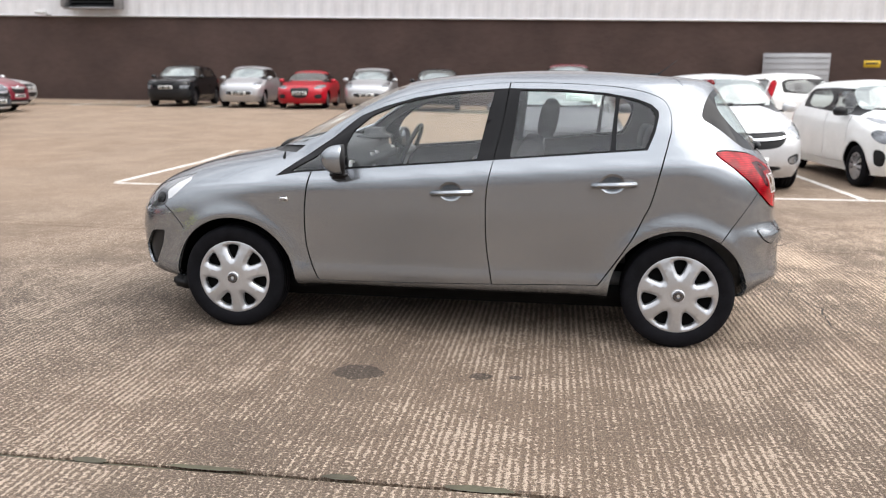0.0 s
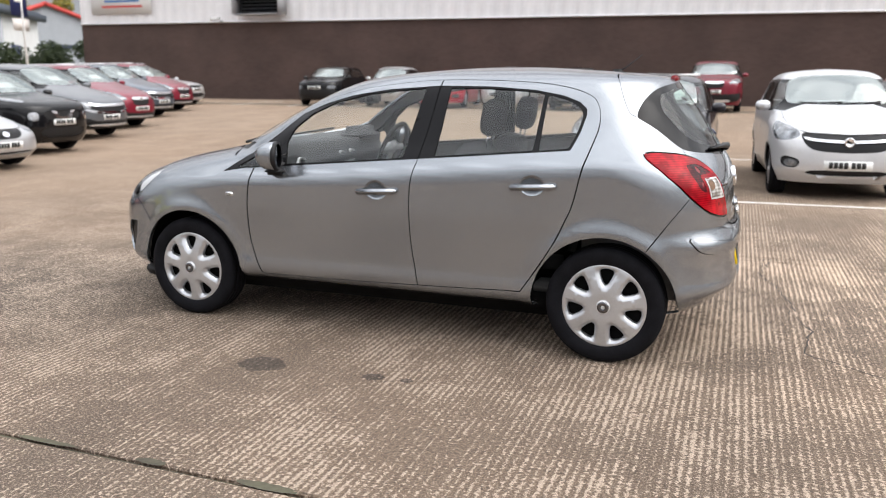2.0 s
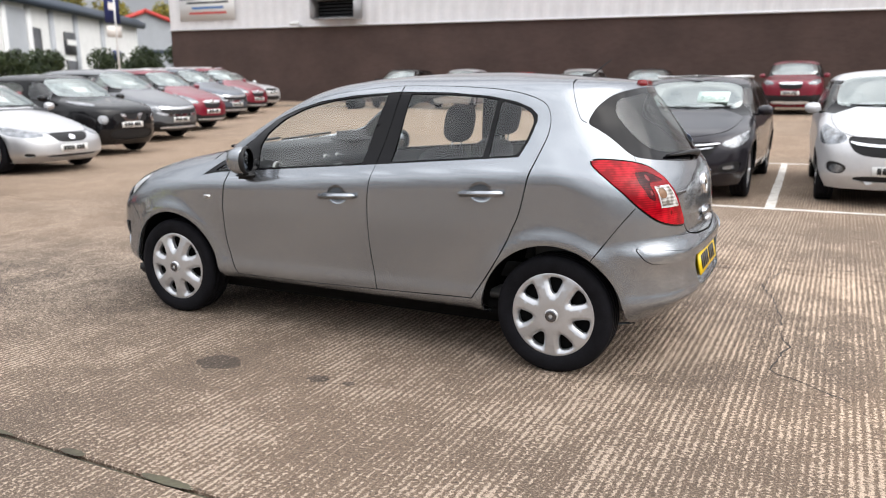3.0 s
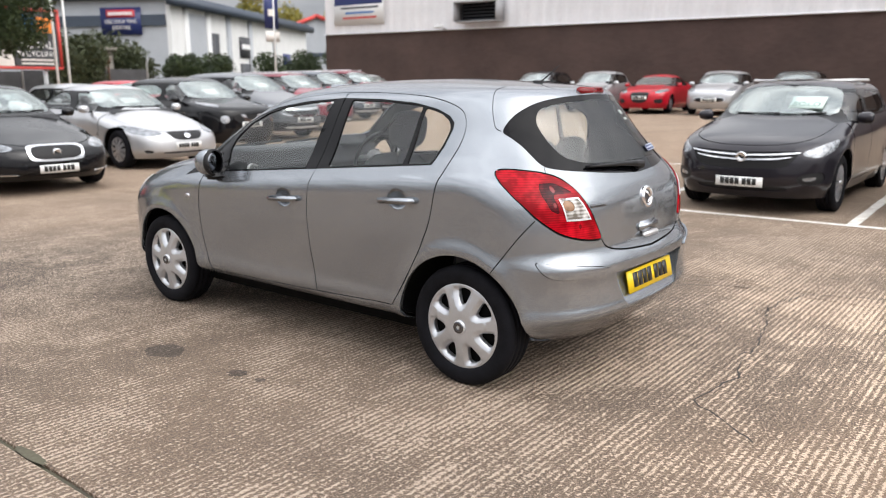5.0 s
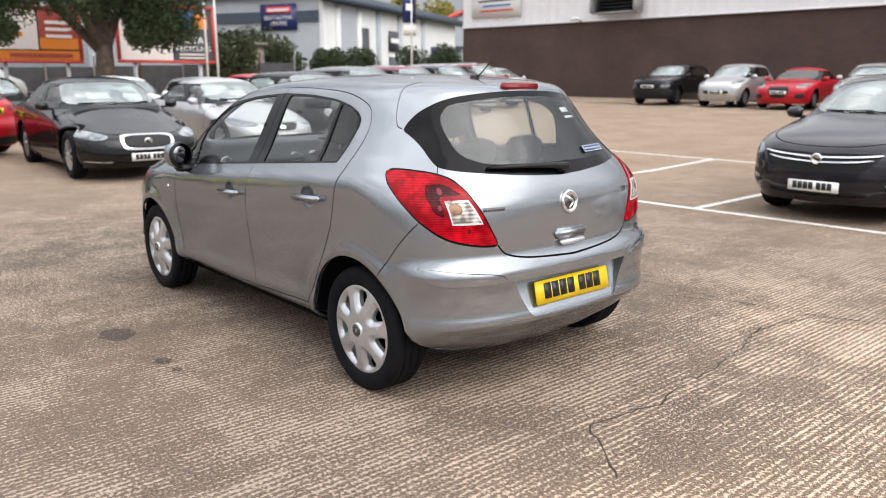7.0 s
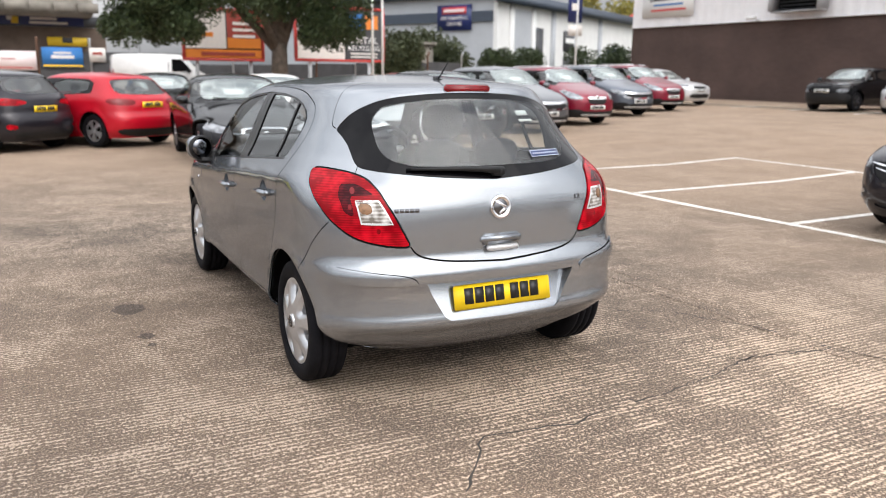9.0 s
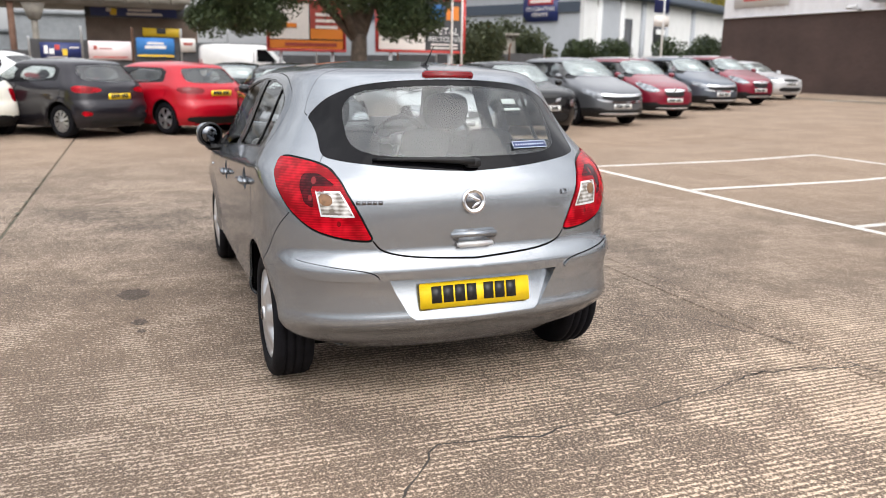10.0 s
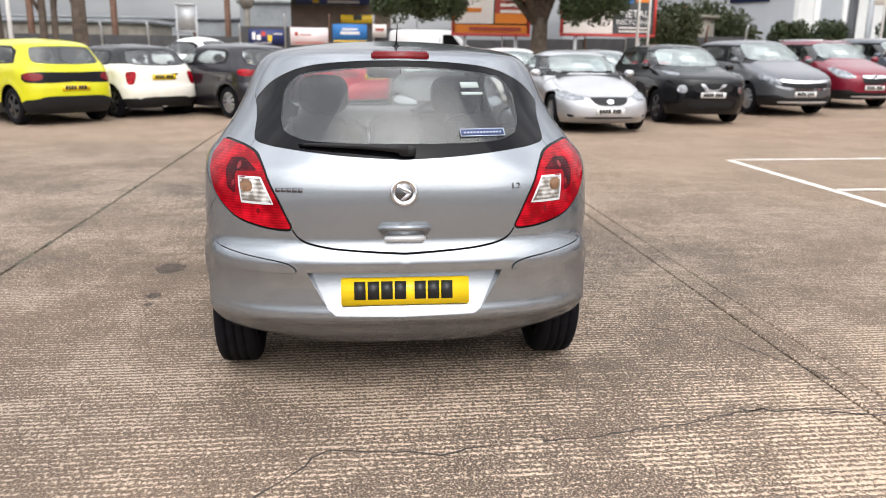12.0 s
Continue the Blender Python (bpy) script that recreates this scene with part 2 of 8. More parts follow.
def ribbed(name, deep, bright, ribs=95.0, cells=26.0):
    """Moulded lamp plastic: fine ribs and soft cells of deeper and brighter colour under a gloss."""
    m = material(name, bright, 0.12, spec=0.16)
    nt = m.node_tree
    N, L = nt.nodes, nt.links
    co = next(n for n in N if n.type == "TEX_COORD")
    wv = N.new("ShaderNodeTexWave")
    wv.wave_type, wv.bands_direction = "BANDS", "Z"
    wv.inputs["Scale"].default_value = ribs / 6.2832 * 2
    nz = N.new("ShaderNodeTexNoise")
    nz.inputs["Scale"].default_value, nz.inputs["Detail"].default_value = cells * 0.45, 3
    vo = N.new("ShaderNodeTexVoronoi")
    vo.inputs["Scale"].default_value = cells
    for n in (wv, nz, vo):
        L.new(co.outputs["Object"], n.inputs["Vector"])
    a1 = N.new("ShaderNodeMath")
    a1.operation = "MULTIPLY_ADD"
    a1.inputs[1].default_value = 0.13
    L.new(wv.outputs["Fac"], a1.inputs[0])
    L.new(nz.outputs["Fac"], a1.inputs[2])
    a2 = N.new("ShaderNodeMath")
    a2.operation = "MULTIPLY_ADD"
    a2.inputs[1].default_value = -0.25
    L.new(vo.outputs["Distance"], a2.inputs[0])
    L.new(a1.outputs[0], a2.inputs[2])
    rp = N.new("ShaderNodeValToRGB")
    rp.color_ramp.elements[0].position, rp.color_ramp.elements[1].position = 0.36, 0.72
    rp.color_ramp.elements[0].color, rp.color_ramp.elements[1].color = (*deep, 1), (*bright, 1)
    L.new(a2.outputs[0], rp.inputs[0])
    L.new(rp.outputs[0], N["Principled BSDF"].inputs["Base Color"])
    return m


M_REDLENS = ribbed("red_lamp_lens", (0.20, 0.001, 0.005), (0.56, 0.005, 0.016))
M_RIBRED = ribbed("ribbed_red_lens", (0.03, 0.001, 0.003), (0.13, 0.002, 0.008), 95.0, 40.0)
M_BULB = material("amber_brown_bulb", (0.20, 0.10, 0.045), 0.2, 0.3, coat=0.6, noise_amt=0.4, noise_scale=40)
M_DARKREDLENS = material("dark_red_lamp_lens", (0.17, 0.003, 0.006), 0.12, spec=0.4, noise_amt=0.2, noise_scale=30)
M_CLEARLENS = ribbed("clear_lamp_lens", (0.16, 0.14, 0.12), (0.80, 0.79, 0.77), 60.0, 34.0)
M_LAMP = material("headlamp_reflector", (0.09, 0.09, 0.10), 0.12, 0.3, coat=1.0, noise_amt=0.45, noise_scale=18)
M_GLASS = glass("tinted_window_glass", (0.95, 0.97, 0.96), 1.65)
M_REARGLASS = glass("rear_window_glass", (0.76, 0.81, 0.795), 1.78)
M_CARLAMP = material("silvery_lamp_unit", (0.20, 0.21, 0.225), 0.14, 0.6, coat=0.8, noise_amt=0.85, noise_scale=11)
M_GLASSDARK = glass("car_window_glass_grey", (0.74, 0.78, 0.77), 1.9)
M_SCREEN = glass("windscreen_glass", (0.74, 0.79, 0.77), 3.8, (0.93, 1.0, 0.975))
M_YPLATE = material("yellow_plate", (0.90, 0.62, 0.012), 0.35, noise_amt=0.05)
M_WPLATE = material("white_plate", (0.78, 0.78, 0.76), 0.35, noise_amt=0.05)
M_PLATEBAR = material("plate_character_black", (0.015, 0.015, 0.015), 0.4)
M_BLUE = material("blue_sticker", (0.035, 0.055, 0.15), 0.5)
M_STICKER = material("pale_blue_print", (0.50, 0.55, 0.66), 0.5)
M_DARKCHROME = material("dark_chrome", (0.16, 0.16, 0.17), 0.2, 0.9)
M_WHITE = material("white_print", (0.78, 0.78, 0.77), 0.5)
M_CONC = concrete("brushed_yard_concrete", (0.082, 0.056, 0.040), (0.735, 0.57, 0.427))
M_JOINT = material("joint_filler", (0.055, 0.047, 0.036), 0.95, noise_amt=0.5, noise_scale=5, bump=0.6, bump_scale=60, color2=(0.10, 0.095, 0.06))
M_CRACK = material("crack_dirt", (0.045, 0.038, 0.032), 0.95, noise_amt=0.4)
M_LINE = material("worn_white_road_paint", (0.50, 0.45, 0.39), 0.8, noise_scale=9, color2=(0.80, 0.77, 0.72), bump=0.4, bump_scale=90)
M_OIL = concrete("oil_soaked_concrete", (0.044, 0.031, 0.022), (0.31, 0.235, 0.178), tan=(0.03, 0.02, 0.015))


# ---- helpers for building ----
from mathutils.geometry import delaunay_2d_cdt


def gz(x, y):
    """Height of the yard: level round the car, rising gently towards the building."""
    return 0.0075 * min(max(0.0, -x - 2.0), 30.0) + 0.027 * min(max(0.0, y - 8.0), 15.5)


def part(name, bm, mat, parent=None, label="", smooth=True, at=None):
    """Links a bmesh as one mesh object under a thing or a part."""
    me = bpy.data.meshes.new(name)
    if smooth:
        for f in bm.faces:
            f.smooth = True
    bm.to_mesh(me)
    bm.free()
    me.materials.append(mat)
    ob = new(name, me)
    if parent is not None:
        ob.parent = parent
    if at is not None:
        ob.matrix_basis = at
    if label:
        ob["label"] = label
    return ob


def holder(name, label, category, m=None, group="", kind=""):
    ob = new(name)
    ob.empty_display_size = 0.2
    if m is not None:
        ob.matrix_basis = m
    return tagged(ob, label, category, group, kind)


def box(sx, sy, sz, bevel=0.0, m=None, seg=2):
    """A box centred on the origin, with rounded edges."""
    bm = bmesh.new()
    bmesh.ops.create_cube(bm, size=1.0)
    bmesh.ops.scale(bm, vec=(sx, sy, sz), verts=bm.verts)
    if bevel:
        bmesh.ops.bevel(bm, geom=bm.edges[:], offset=bevel, segments=seg, affect="EDGES", clamp_overlap=True)
    if m is not None:
        bmesh.ops.transform(bm, matrix=m, verts=bm.verts)
    return bm


def merge(*bms):
    """Joins bmeshes into the first."""
    for o in bms[1:]:
        me = bpy.data.meshes.new("t")
        o.to_mesh(me)
        o.free()
        bms[0].from_mesh(me)
        bpy.data.meshes.remove(me)
    return bms[0]


def tube(points, r, seg=8, r2=None):
    """A round bar along points, tapering from r to r2."""
    bm = bmesh.new()
    pts = [Vector(p) for p in points]
    rings = []
    for i, p in enumerate(pts):
        d = (pts[min(i + 1, len(pts) - 1)] - pts[max(i - 1, 0)]).normalized()
        a = d.orthogonal().normalized()
        c = d.cross(a)
        rr = r + ((r2 if r2 is not None else r) - r) * i / max(1, len(pts) - 1)
        rings.append([bm.verts.new(p + a * rr * math.cos(2 * math.pi * k / seg) + c * rr * math.sin(2 * math.pi * k / seg)) for k in range(seg)])
    for a, c in zip(rings, rings[1:]):
        for k in range(seg):
            bm.faces.new((a[k], a[(k + 1) % seg], c[(k + 1) % seg], c[k]))
    bm.faces.new(rings[0][::-1])
    bm.faces.new(rings[-1])
    bmesh.ops.recalc_face_normals(bm, faces=bm.faces[:])
    return bm


def lathe(profile, seg=48, axis="Y"):
    """A solid of revolution from (radius, offset) pairs about an axis."""
    bm = bmesh.new()
    rings = []
    for r, o in profile:
        ring = []
        for k in range(seg):
            a = 2 * math.pi * k / seg
            p = (r * math.cos(a), o, r * math.sin(a)) if axis == "Y" else (r * math.cos(a), r * math.sin(a), o)
            ring.append(bm.verts.new(p))
        rings.append(ring)
    for a, c in zip(rings, rings[1:]):
        for k in range(seg):
            bm.faces.new((a[k], a[(k + 1) % seg], c[(k + 1) % seg], c[k]))
    bmesh.ops.recalc_face_normals(bm, faces=bm.faces[:])
    return bm


def prism(poly, depth, m=None, bevel=0.0):
    """A flat polygon (x, z) given thickness along y, front face at y = 0 and facing -y."""
    bm = bmesh.new()
    vs = [bm.verts.new((x, 0, z)) for x, z in poly]
    f = bm.faces.new(vs)
    r = bmesh.ops.extrude_face_region(bm, geom=[f])
    bmesh.ops.translate(bm, vec=(0, depth, 0), verts=[v for v in r["geom"] if isinstance(v, bmesh.types.BMVert)])
    bmesh.ops.recalc_face_normals(bm, faces=bm.faces[:])
    if bevel:
        bmesh.ops.bevel(bm, geom=bm.edges[:], offset=bevel, segments=2, affect="EDGES", clamp_overlap=True)
    if m is not None:
        bmesh.ops.transform(bm, matrix=m, verts=bm.verts)
    return bm


def words(text, size, mat, parent, m, name="lettering", extrude=0.002):
    """Raised lettering in the built-in font, as a mesh, reading along local x, facing local z."""
    cu = bpy.data.curves.new("t", "FONT")
    cu.body, cu.size, cu.extrude, cu.align_x, cu.align_y = text, size, extrude, "CENTER", "CENTER"
    ob = bpy.data.objects.new("t", cu)
    scene.collection.objects.link(ob)
    bpy.context.view_layer.update()
    me = bpy.data.meshes.new_from_object(ob)
    bpy.data.objects.remove(ob)
    me.materials.clear()
    me.materials.append(mat)
    o = new(name, me)
    o.parent = parent
    o.matrix_basis = m
    return o


def pchip(tab):
    """A smooth curve through a table of (z, value), without overshoot."""
    x = np.array([a for a, _ in tab], float)
    y = np.array([b for _, b in tab], float)
    h, d = np.diff(x), np.diff(y) / np.diff(x)
    g = np.zeros_like(y)
    for i in range(1, len(x) - 1):
        if d[i - 1] * d[i] > 0:
            w1, w2 = 2 * h[i] + h[i - 1], h[i] + 2 * h[i - 1]
            g[i] = (w1 + w2) / (w1 / d[i - 1] + w2 / d[i])
    g[0], g[-1] = d[0], d[-1]

    def f(t):
        t = np.clip(t, x[0], x[-1])
        i = np.clip(np.searchsorted(x, t) - 1, 0, len(h) - 1)
        s = (t - x[i]) / h[i]
        return (2 * s**3 - 3 * s**2 + 1) * y[i] + (s**3 - 2 * s**2 + s) * h[i] * g[i] + (-2 * s**3 + 3 * s**2) * y[i + 1] + (s**3 - s**2) * h[i] * g[i + 1]
    return f


def inside(poly, px, pz):
    """Which points lie in a polygon."""
    r = np.zeros(len(px), bool)
    n = len(poly)
    for i in range(n):
        x1, y1 = poly[i]
        x2, y2 = poly[(i + 1) % n]
        if y1 == y2:
            continue
        c = (y1 > pz) != (y2 > pz)
        r ^= c & (px < (x2 - x1) * (pz - y1) / (y2 - y1) + x1)
    return r


def rounded(poly, times=2, keep=0.25):
    """Cuts the corners of a closed polygon."""
    for _ in range(times):
        out = []
        for i, p in enumerate(poly):
            q = poly[(i + 1) % len(poly)]
            out.append((p[0] * (1 - keep) + q[0] * keep, p[1] * (1 - keep) + q[1] * keep))
            out.append((p[0] * keep + q[0] * (1 - keep), p[1] * keep + q[1] * (1 - keep)))
        poly = out
    return poly


def spline(pts, n=6):
    """A smooth open line through points."""
    out = []
    for i in range(len(pts) - 1):
        a, b, c, d = pts[max(i - 1, 0)], pts[i], pts[i + 1], pts[min(i + 2, len(pts) - 1)]
        for k in range(n):
            t = k / n
            out.append(tuple(0.5 * (2 * b[j] + (c[j] - a[j]) * t + (2 * a[j] - 5 * b[j] + 4 * c[j] - d[j]) * t * t + (3 * b[j] - a[j] - 3 * c[j] + d[j]) * t**3) for j in range(2)))
    return out + [tuple(pts[-1])]


def strip(pts, half):
    """A closed polygon of a given half width along an open line."""
    lft, rgt = [], []
    for i, p in enumerate(pts):
        a, b = pts[max(i - 1, 0)], pts[min(i + 1, len(pts) - 1)]
        dx, dy = b[0] - a[0], b[1] - a[1]
        l = math.hypot(dx, dy) or 1
        lft.append((p[0] - dy / l * half, p[1] + dx / l * half))
        rgt.append((p[0] + dy / l * half, p[1] - dx / l * half))
    return lft + rgt[::-1]


class Skin:
    """The outer skin of half a car (y < 0), from level curves: nose and tail along the middle, half width, corner sharpness."""

    def __init__(self, xf, xr, w, af, ar, nf, nr, shear=0.0, shear_mid=0.95, flare=(), bow=0.02):
        self.xf, self.xr, self.w, self.af, self.ar, self.nf, self.nr = (pchip(t) for t in (xf, xr, w, af, ar, nf, nr))
        self.z0, self.z1 = w[0][0], w[-1][0]
        self.shear, self.mid, self.flare, self.bow = shear, shear_mid, flare, bow
        zz = np.linspace(self.z0, self.z1, 600)
        ww = self.w(zz)
        arc = np.concatenate(([0], np.cumsum(np.hypot(np.diff(zz), np.diff(ww)))))
        self.zz, self.arc, self.LV = zz, arc, arc[-1]
        self.LU, self.U1, self.U2 = 1.0, 0.32, 0.66
        xa, ya, _ = self.P(np.linspace(0, 1, 400), np.full(400, self.z0 + 0.3 * (self.z1 - self.z0)))
        self.LU = float(np.sum(np.hypot(np.diff(xa), np.diff(ya))))
        self.xm = 0.5 * (xf[2][1] + xr[2][1])

    def P(self, s, z):
        xf, xr, af, ar, nf, nr = (f(z) for f in (self.xf, self.xr, self.af, self.ar, self.nf, self.nr))
        xsf, xsr = xf + af, xr - ar
        bad = xsr < xsf + 0.02
        mid = 0.5 * (xsf + xsr)
        xsf, xsr = np.where(bad, mid - 0.01, xsf), np.where(bad, mid + 0.01, xsr)
        th1 = np.clip(s / self.U1, 0, 1) * np.pi / 2
        th2 = np.clip((1 - s) / (1 - self.U2), 0, 1) * np.pi / 2
        c1, s1, c2, s2 = np.cos(th1), np.sin(th1), np.cos(th2), np.sin(th2)
        r1 = (np.abs(c1)**nf + np.abs(s1)**nf) ** (-1 / nf)
        r2 = (np.abs(c2)**nr + np.abs(s2)**nr) ** (-1 / nr)
        t = np.clip((s - self.U1) / (self.U2 - self.U1), 0, 1)
        x = np.where(s < self.U1, xsf - (xsf - xf) * c1 * r1, np.where(s > self.U2, xsr + (xr - xsr) * c2 * r2, xsf + (xsr - xsf) * t))
        k = np.where(s < self.U1, s1 * r1, np.where(s > self.U2, s2 * r2, 1.0))
        xm = 0.5 * (self.xf(self.z0 + 0.3) + self.xr(self.z0 + 0.3))
        sh = self.shear * np.clip(x - xm, -1.3, 1.3) * np.exp(-((z - self.mid) / 0.2) ** 2)
        y = self.w(z - sh) * k * (1 - self.bow * ((x - xm) / 2.0) ** 2)
        for cx, cz, R, d, wd in self.flare:
            r = np.hypot(x - cx, z - cz)
            y = y + d * np.exp(-((r - R) / wd) ** 2) * np.clip(k * 1.6 - 0.6, 0, 1)
        return x, -y, z

    def uv(self, s, z):
        return s * self.LU, np.interp(z, self.zz, self.arc)

    def at_uv(self, u, v):
        return self.P(np.clip(u / self.LU, 0, 1), np.interp(v, self.arc, self.zz))

    def find(self, kind, a, z):
        """Skin coordinates of a point: kind s: x and z seen from the side; f, r: y and z seen from the front or rear."""
        a, z = np.asarray(a, float), np.clip(np.asarray(z, float), self.z0 + 1e-3, self.z1 - 1e-3)
        lo, hi = {"s": (0.0, 1.0), "f": (0.0, self.U1), "r": (self.U2, 1.0)}[kind]
        lo, hi = np.full(a.shape, lo), np.full(a.shape, hi)
        for _ in range(26):
            m = 0.5 * (lo + hi)
            x, y, _ = self.P(m, z)
            up = x < a if kind == "s" else (-y < np.abs(a) if kind == "f" else -y > np.abs(a))
            lo, hi = np.where(up, m, lo), np.where(up, hi, m)
        return self.uv(0.5 * (lo + hi), z)

    def poly(self, pts, kind="s", straight=True, cut=0):
        """A polygon of points, each (kind, a, z) or (a, z), in skin coordinates."""
        P = [(p if isinstance(p[0], str) else (kind, *p)) for p in pts]
        kinds = set(p[0] for p in P)
        if straight and len(kinds) == 1:
            flat = [p[1:] for p in P]
            fine = []
            for a, b in zip(flat, flat[1:] + flat[:1]):
                n = max(1, int(math.hypot(b[0] - a[0], b[1] - a[1]) / 0.03))
                fine += [(a[0] + (b[0] - a[0]) * k / n, a[1] + (b[1] - a[1]) * k / n) for k in range(n)]
            fine = rounded(fine, cut) if cut else fine
            return self.many([(P[0][0], *q) for q in fine])
        uvp = self.many(P)
        return rounded(uvp, cut) if cut else uvp

    def many(self, P):
        """Skin coordinates of many points at once."""
        out = [None] * len(P)
        for kd in set(p[0] for p in P):
            ids = [i for i, p in enumerate(P) if p[0] == kd]
            u, v = self.find(kd, np.array([P[i][1] for i in ids]), np.array([P[i][2] for i in ids]))
            for i, a, b in zip(ids, u, v):
                out[i] = (float(a), float(b))
        return out

    def frame_at(self, kind, a, z, side=-1, out=0.0):
        """A pose on the skin: local -y points outwards, local z upwards along it. side 1 mirrors to y > 0."""
        u, v = self.find(kind, a, z)
        p = Vector([float(q[0]) for q in self.at_uv(np.array([float(u)]), np.array([float(v)]))])
        n = Vector(self.normal(np.array([float(u)]), np.array([float(v)]))[0].tolist())
        if side > 0:
            p.y, n.y = -p.y, -n.y
        up = (Vector((0, 0, 1)) - n * n.z).normalized()
        x = (-n).cross(up)
        m = Matrix((x, -n, up)).transposed().to_4x4()
        m.translation = p + n * out
        return m

    def line(self, pts, kind="s", half=0.003, n=6):
        P = [(p if isinstance(p[0], str) else (kind, *p)) for p in pts]
        if len(set(p[0] for p in P)) == 1:
            return strip(self.many([(P[0][0], *q) for q in spline([p[1:] for p in P], n)]), half)
        return strip(spline(self.many(P), n), half)

    def normal(self, u, v, e=0.004):
        p1, p2 = np.array(self.at_uv(np.clip(u + e, 0, self.LU), v)), np.array(self.at_uv(np.clip(u - e, 0, self.LU), v))
        q1, q2 = np.array(self.at_uv(u, np.clip(v + e, 0, self.LV))), np.array(self.at_uv(u, np.clip(v - e, 0, self.LV)))
        n = np.cross((p1 - p2).T, (q1 - q2).T)
        l = np.linalg.norm(n, axis=1)
        n = np.where(l[:, None] > 1e-9, n / np.maximum(l, 1e-9)[:, None], np.array([0, 0, 1.0]))
        n[u < 1e-4, 1] = 0
        n[u > self.LU - 1e-4, 1] = 0
        return n / np.maximum(np.linalg.norm(n, axis=1), 1e-9)[:, None]


def panels(skin, regions, du, dv, extra=()):
    """Cuts the skin along the outlines of the regions. Returns points, normals and, by region name, triangles. The first region that holds a place wins."""
    nu, nv = int(skin.LU / du) + 1, int(skin.LV / dv) + 1
    gu, gv = np.meshgrid(np.linspace(0, skin.LU, nu), np.linspace(0, skin.LV, nv))
    pts = [Vector((float(a), float(b))) for a, b in zip(gu.ravel(), gv.ravel())]
    edges = []
    for _, poly in list(regions) + [("", p) for p in extra]:
        base = len(pts)
        pp = [(min(max(a, 0), skin.LU), min(max(b, 0), skin.LV)) for a, b in poly]
        dense = []
        for i, p in enumerate(pp):
            q = pp[(i + 1) % len(pp)]
            n = max(1, int(math.hypot(q[0] - p[0], q[1] - p[1]) / (dv * 1.2)))
            dense += [(p[0] + (q[0] - p[0]) * k / n, p[1] + (q[1] - p[1]) * k / n) for k in range(n)]
        pts += [Vector(p) for p in dense]
        edges += [(base + i, base + (i + 1) % len(dense)) for i in range(len(dense))]
    vs, _, fs, _, _, _ = delaunay_2d_cdt(pts, edges, [], 0, 1e-5)
    U, V = np.array([v[0] for v in vs]), np.array([v[1] for v in vs])
    F = np.array([f for f in fs if len(f) == 3])
    cu, cv = U[F].mean(1), V[F].mean(1)
    tag = np.full(len(F), "", dtype=object)
    for name, poly in regions:
        hit = inside(poly, cu, cv) & (tag == "")
        tag[hit] = name
    tag[tag == ""] = "body"
    pos = np.array(skin.at_uv(U, V)).T
    return pos, skin.normal(U, V), {t: F[tag == t] for t in set(tag)}


def panel_mesh(name, pos, nor, tris, sides=(1, -1), inset=0.0, edge=0.012, skip_edge=False):
    """A mesh of one region of the skin, on one side or both, with its edges turned inwards to give it depth."""
    verts, faces, lnor = [], [], []
    for sg in sides:
        ids = np.unique(tris)
        rank = {int(k): len(verts) + i for i, k in enumerate(ids)}
        flip = np.array([1, sg, 1])
        P = (pos[ids] - nor[ids] * inset) * flip
        nl = {int(k): tuple(q) for k, q in zip(ids, (nor[ids] * flip).tolist())}
        verts += [tuple(p) for p in P]
        count = {}
        q0, q1, q2 = pos[tris[:, 0]], pos[tris[:, 1]], pos[tris[:, 2]]
        turn = np.einsum("ij,ij->i", np.cross(q1 - q0, q2 - q0), nor[tris[:, 0]] + nor[tris[:, 1]] + nor[tris[:, 2]]) < 0
        for (a, b, c), tn in zip(tris.tolist(), turn.tolist()):
            if tn:
                b, c = c, b
            for e in ((a, b), (b, c), (c, a)):
                count[e] = count.get(e, 0) + 1
            o = (a, b, c) if sg > 0 else (a, c, b)
            faces.append(tuple(rank[k] for k in o))
            lnor += [nl[k] for k in o]
        if skip_edge:
            continue
        inner = {}
        for (a, b) in count:
            if (b, a) in count:
                continue
            if abs(pos[a][1]) < 1e-4 and abs(pos[b][1]) < 1e-4:
                continue
            for k in (a, b):
                if k not in inner:
                    inner[k] = len(verts)
                    verts.append(tuple((pos[k] - nor[k] * (inset + edge)) * flip))
            q = (rank[b], rank[a], inner[a], inner[b])
            if (sg < 0) != (edge < 0):
                q = q[::-1]
            n = np.cross(pos[b] - pos[a], nor[a]) * (1 if edge > 0 else -1)
            n = n / (np.linalg.norm(n) or 1) * flip
            faces.append(q)
            lnor += [tuple(n)] * 4
    me = bpy.data.meshes.new(name)
    me.from_pydata(verts, [], faces)
    me.polygons.foreach_set("use_smooth", [True] * len(me.polygons))
    me.update()
    me.normals_split_custom_set(lnor)
    return me


def panel(name, data, region, mat, parent, label="", sides=(1, -1), inset=0.0, edge=0.012, skip_edge=False):
    pos, nor, by = data
    if region not in by or not len(by[region]):
        return None
    me = panel_mesh(name, pos, nor, by[region], sides, inset, edge, skip_edge)
    me.materials.append(mat)
    ob = new(name, me)
    ob.parent = parent
    if label:
        ob["label"] = label
    return ob


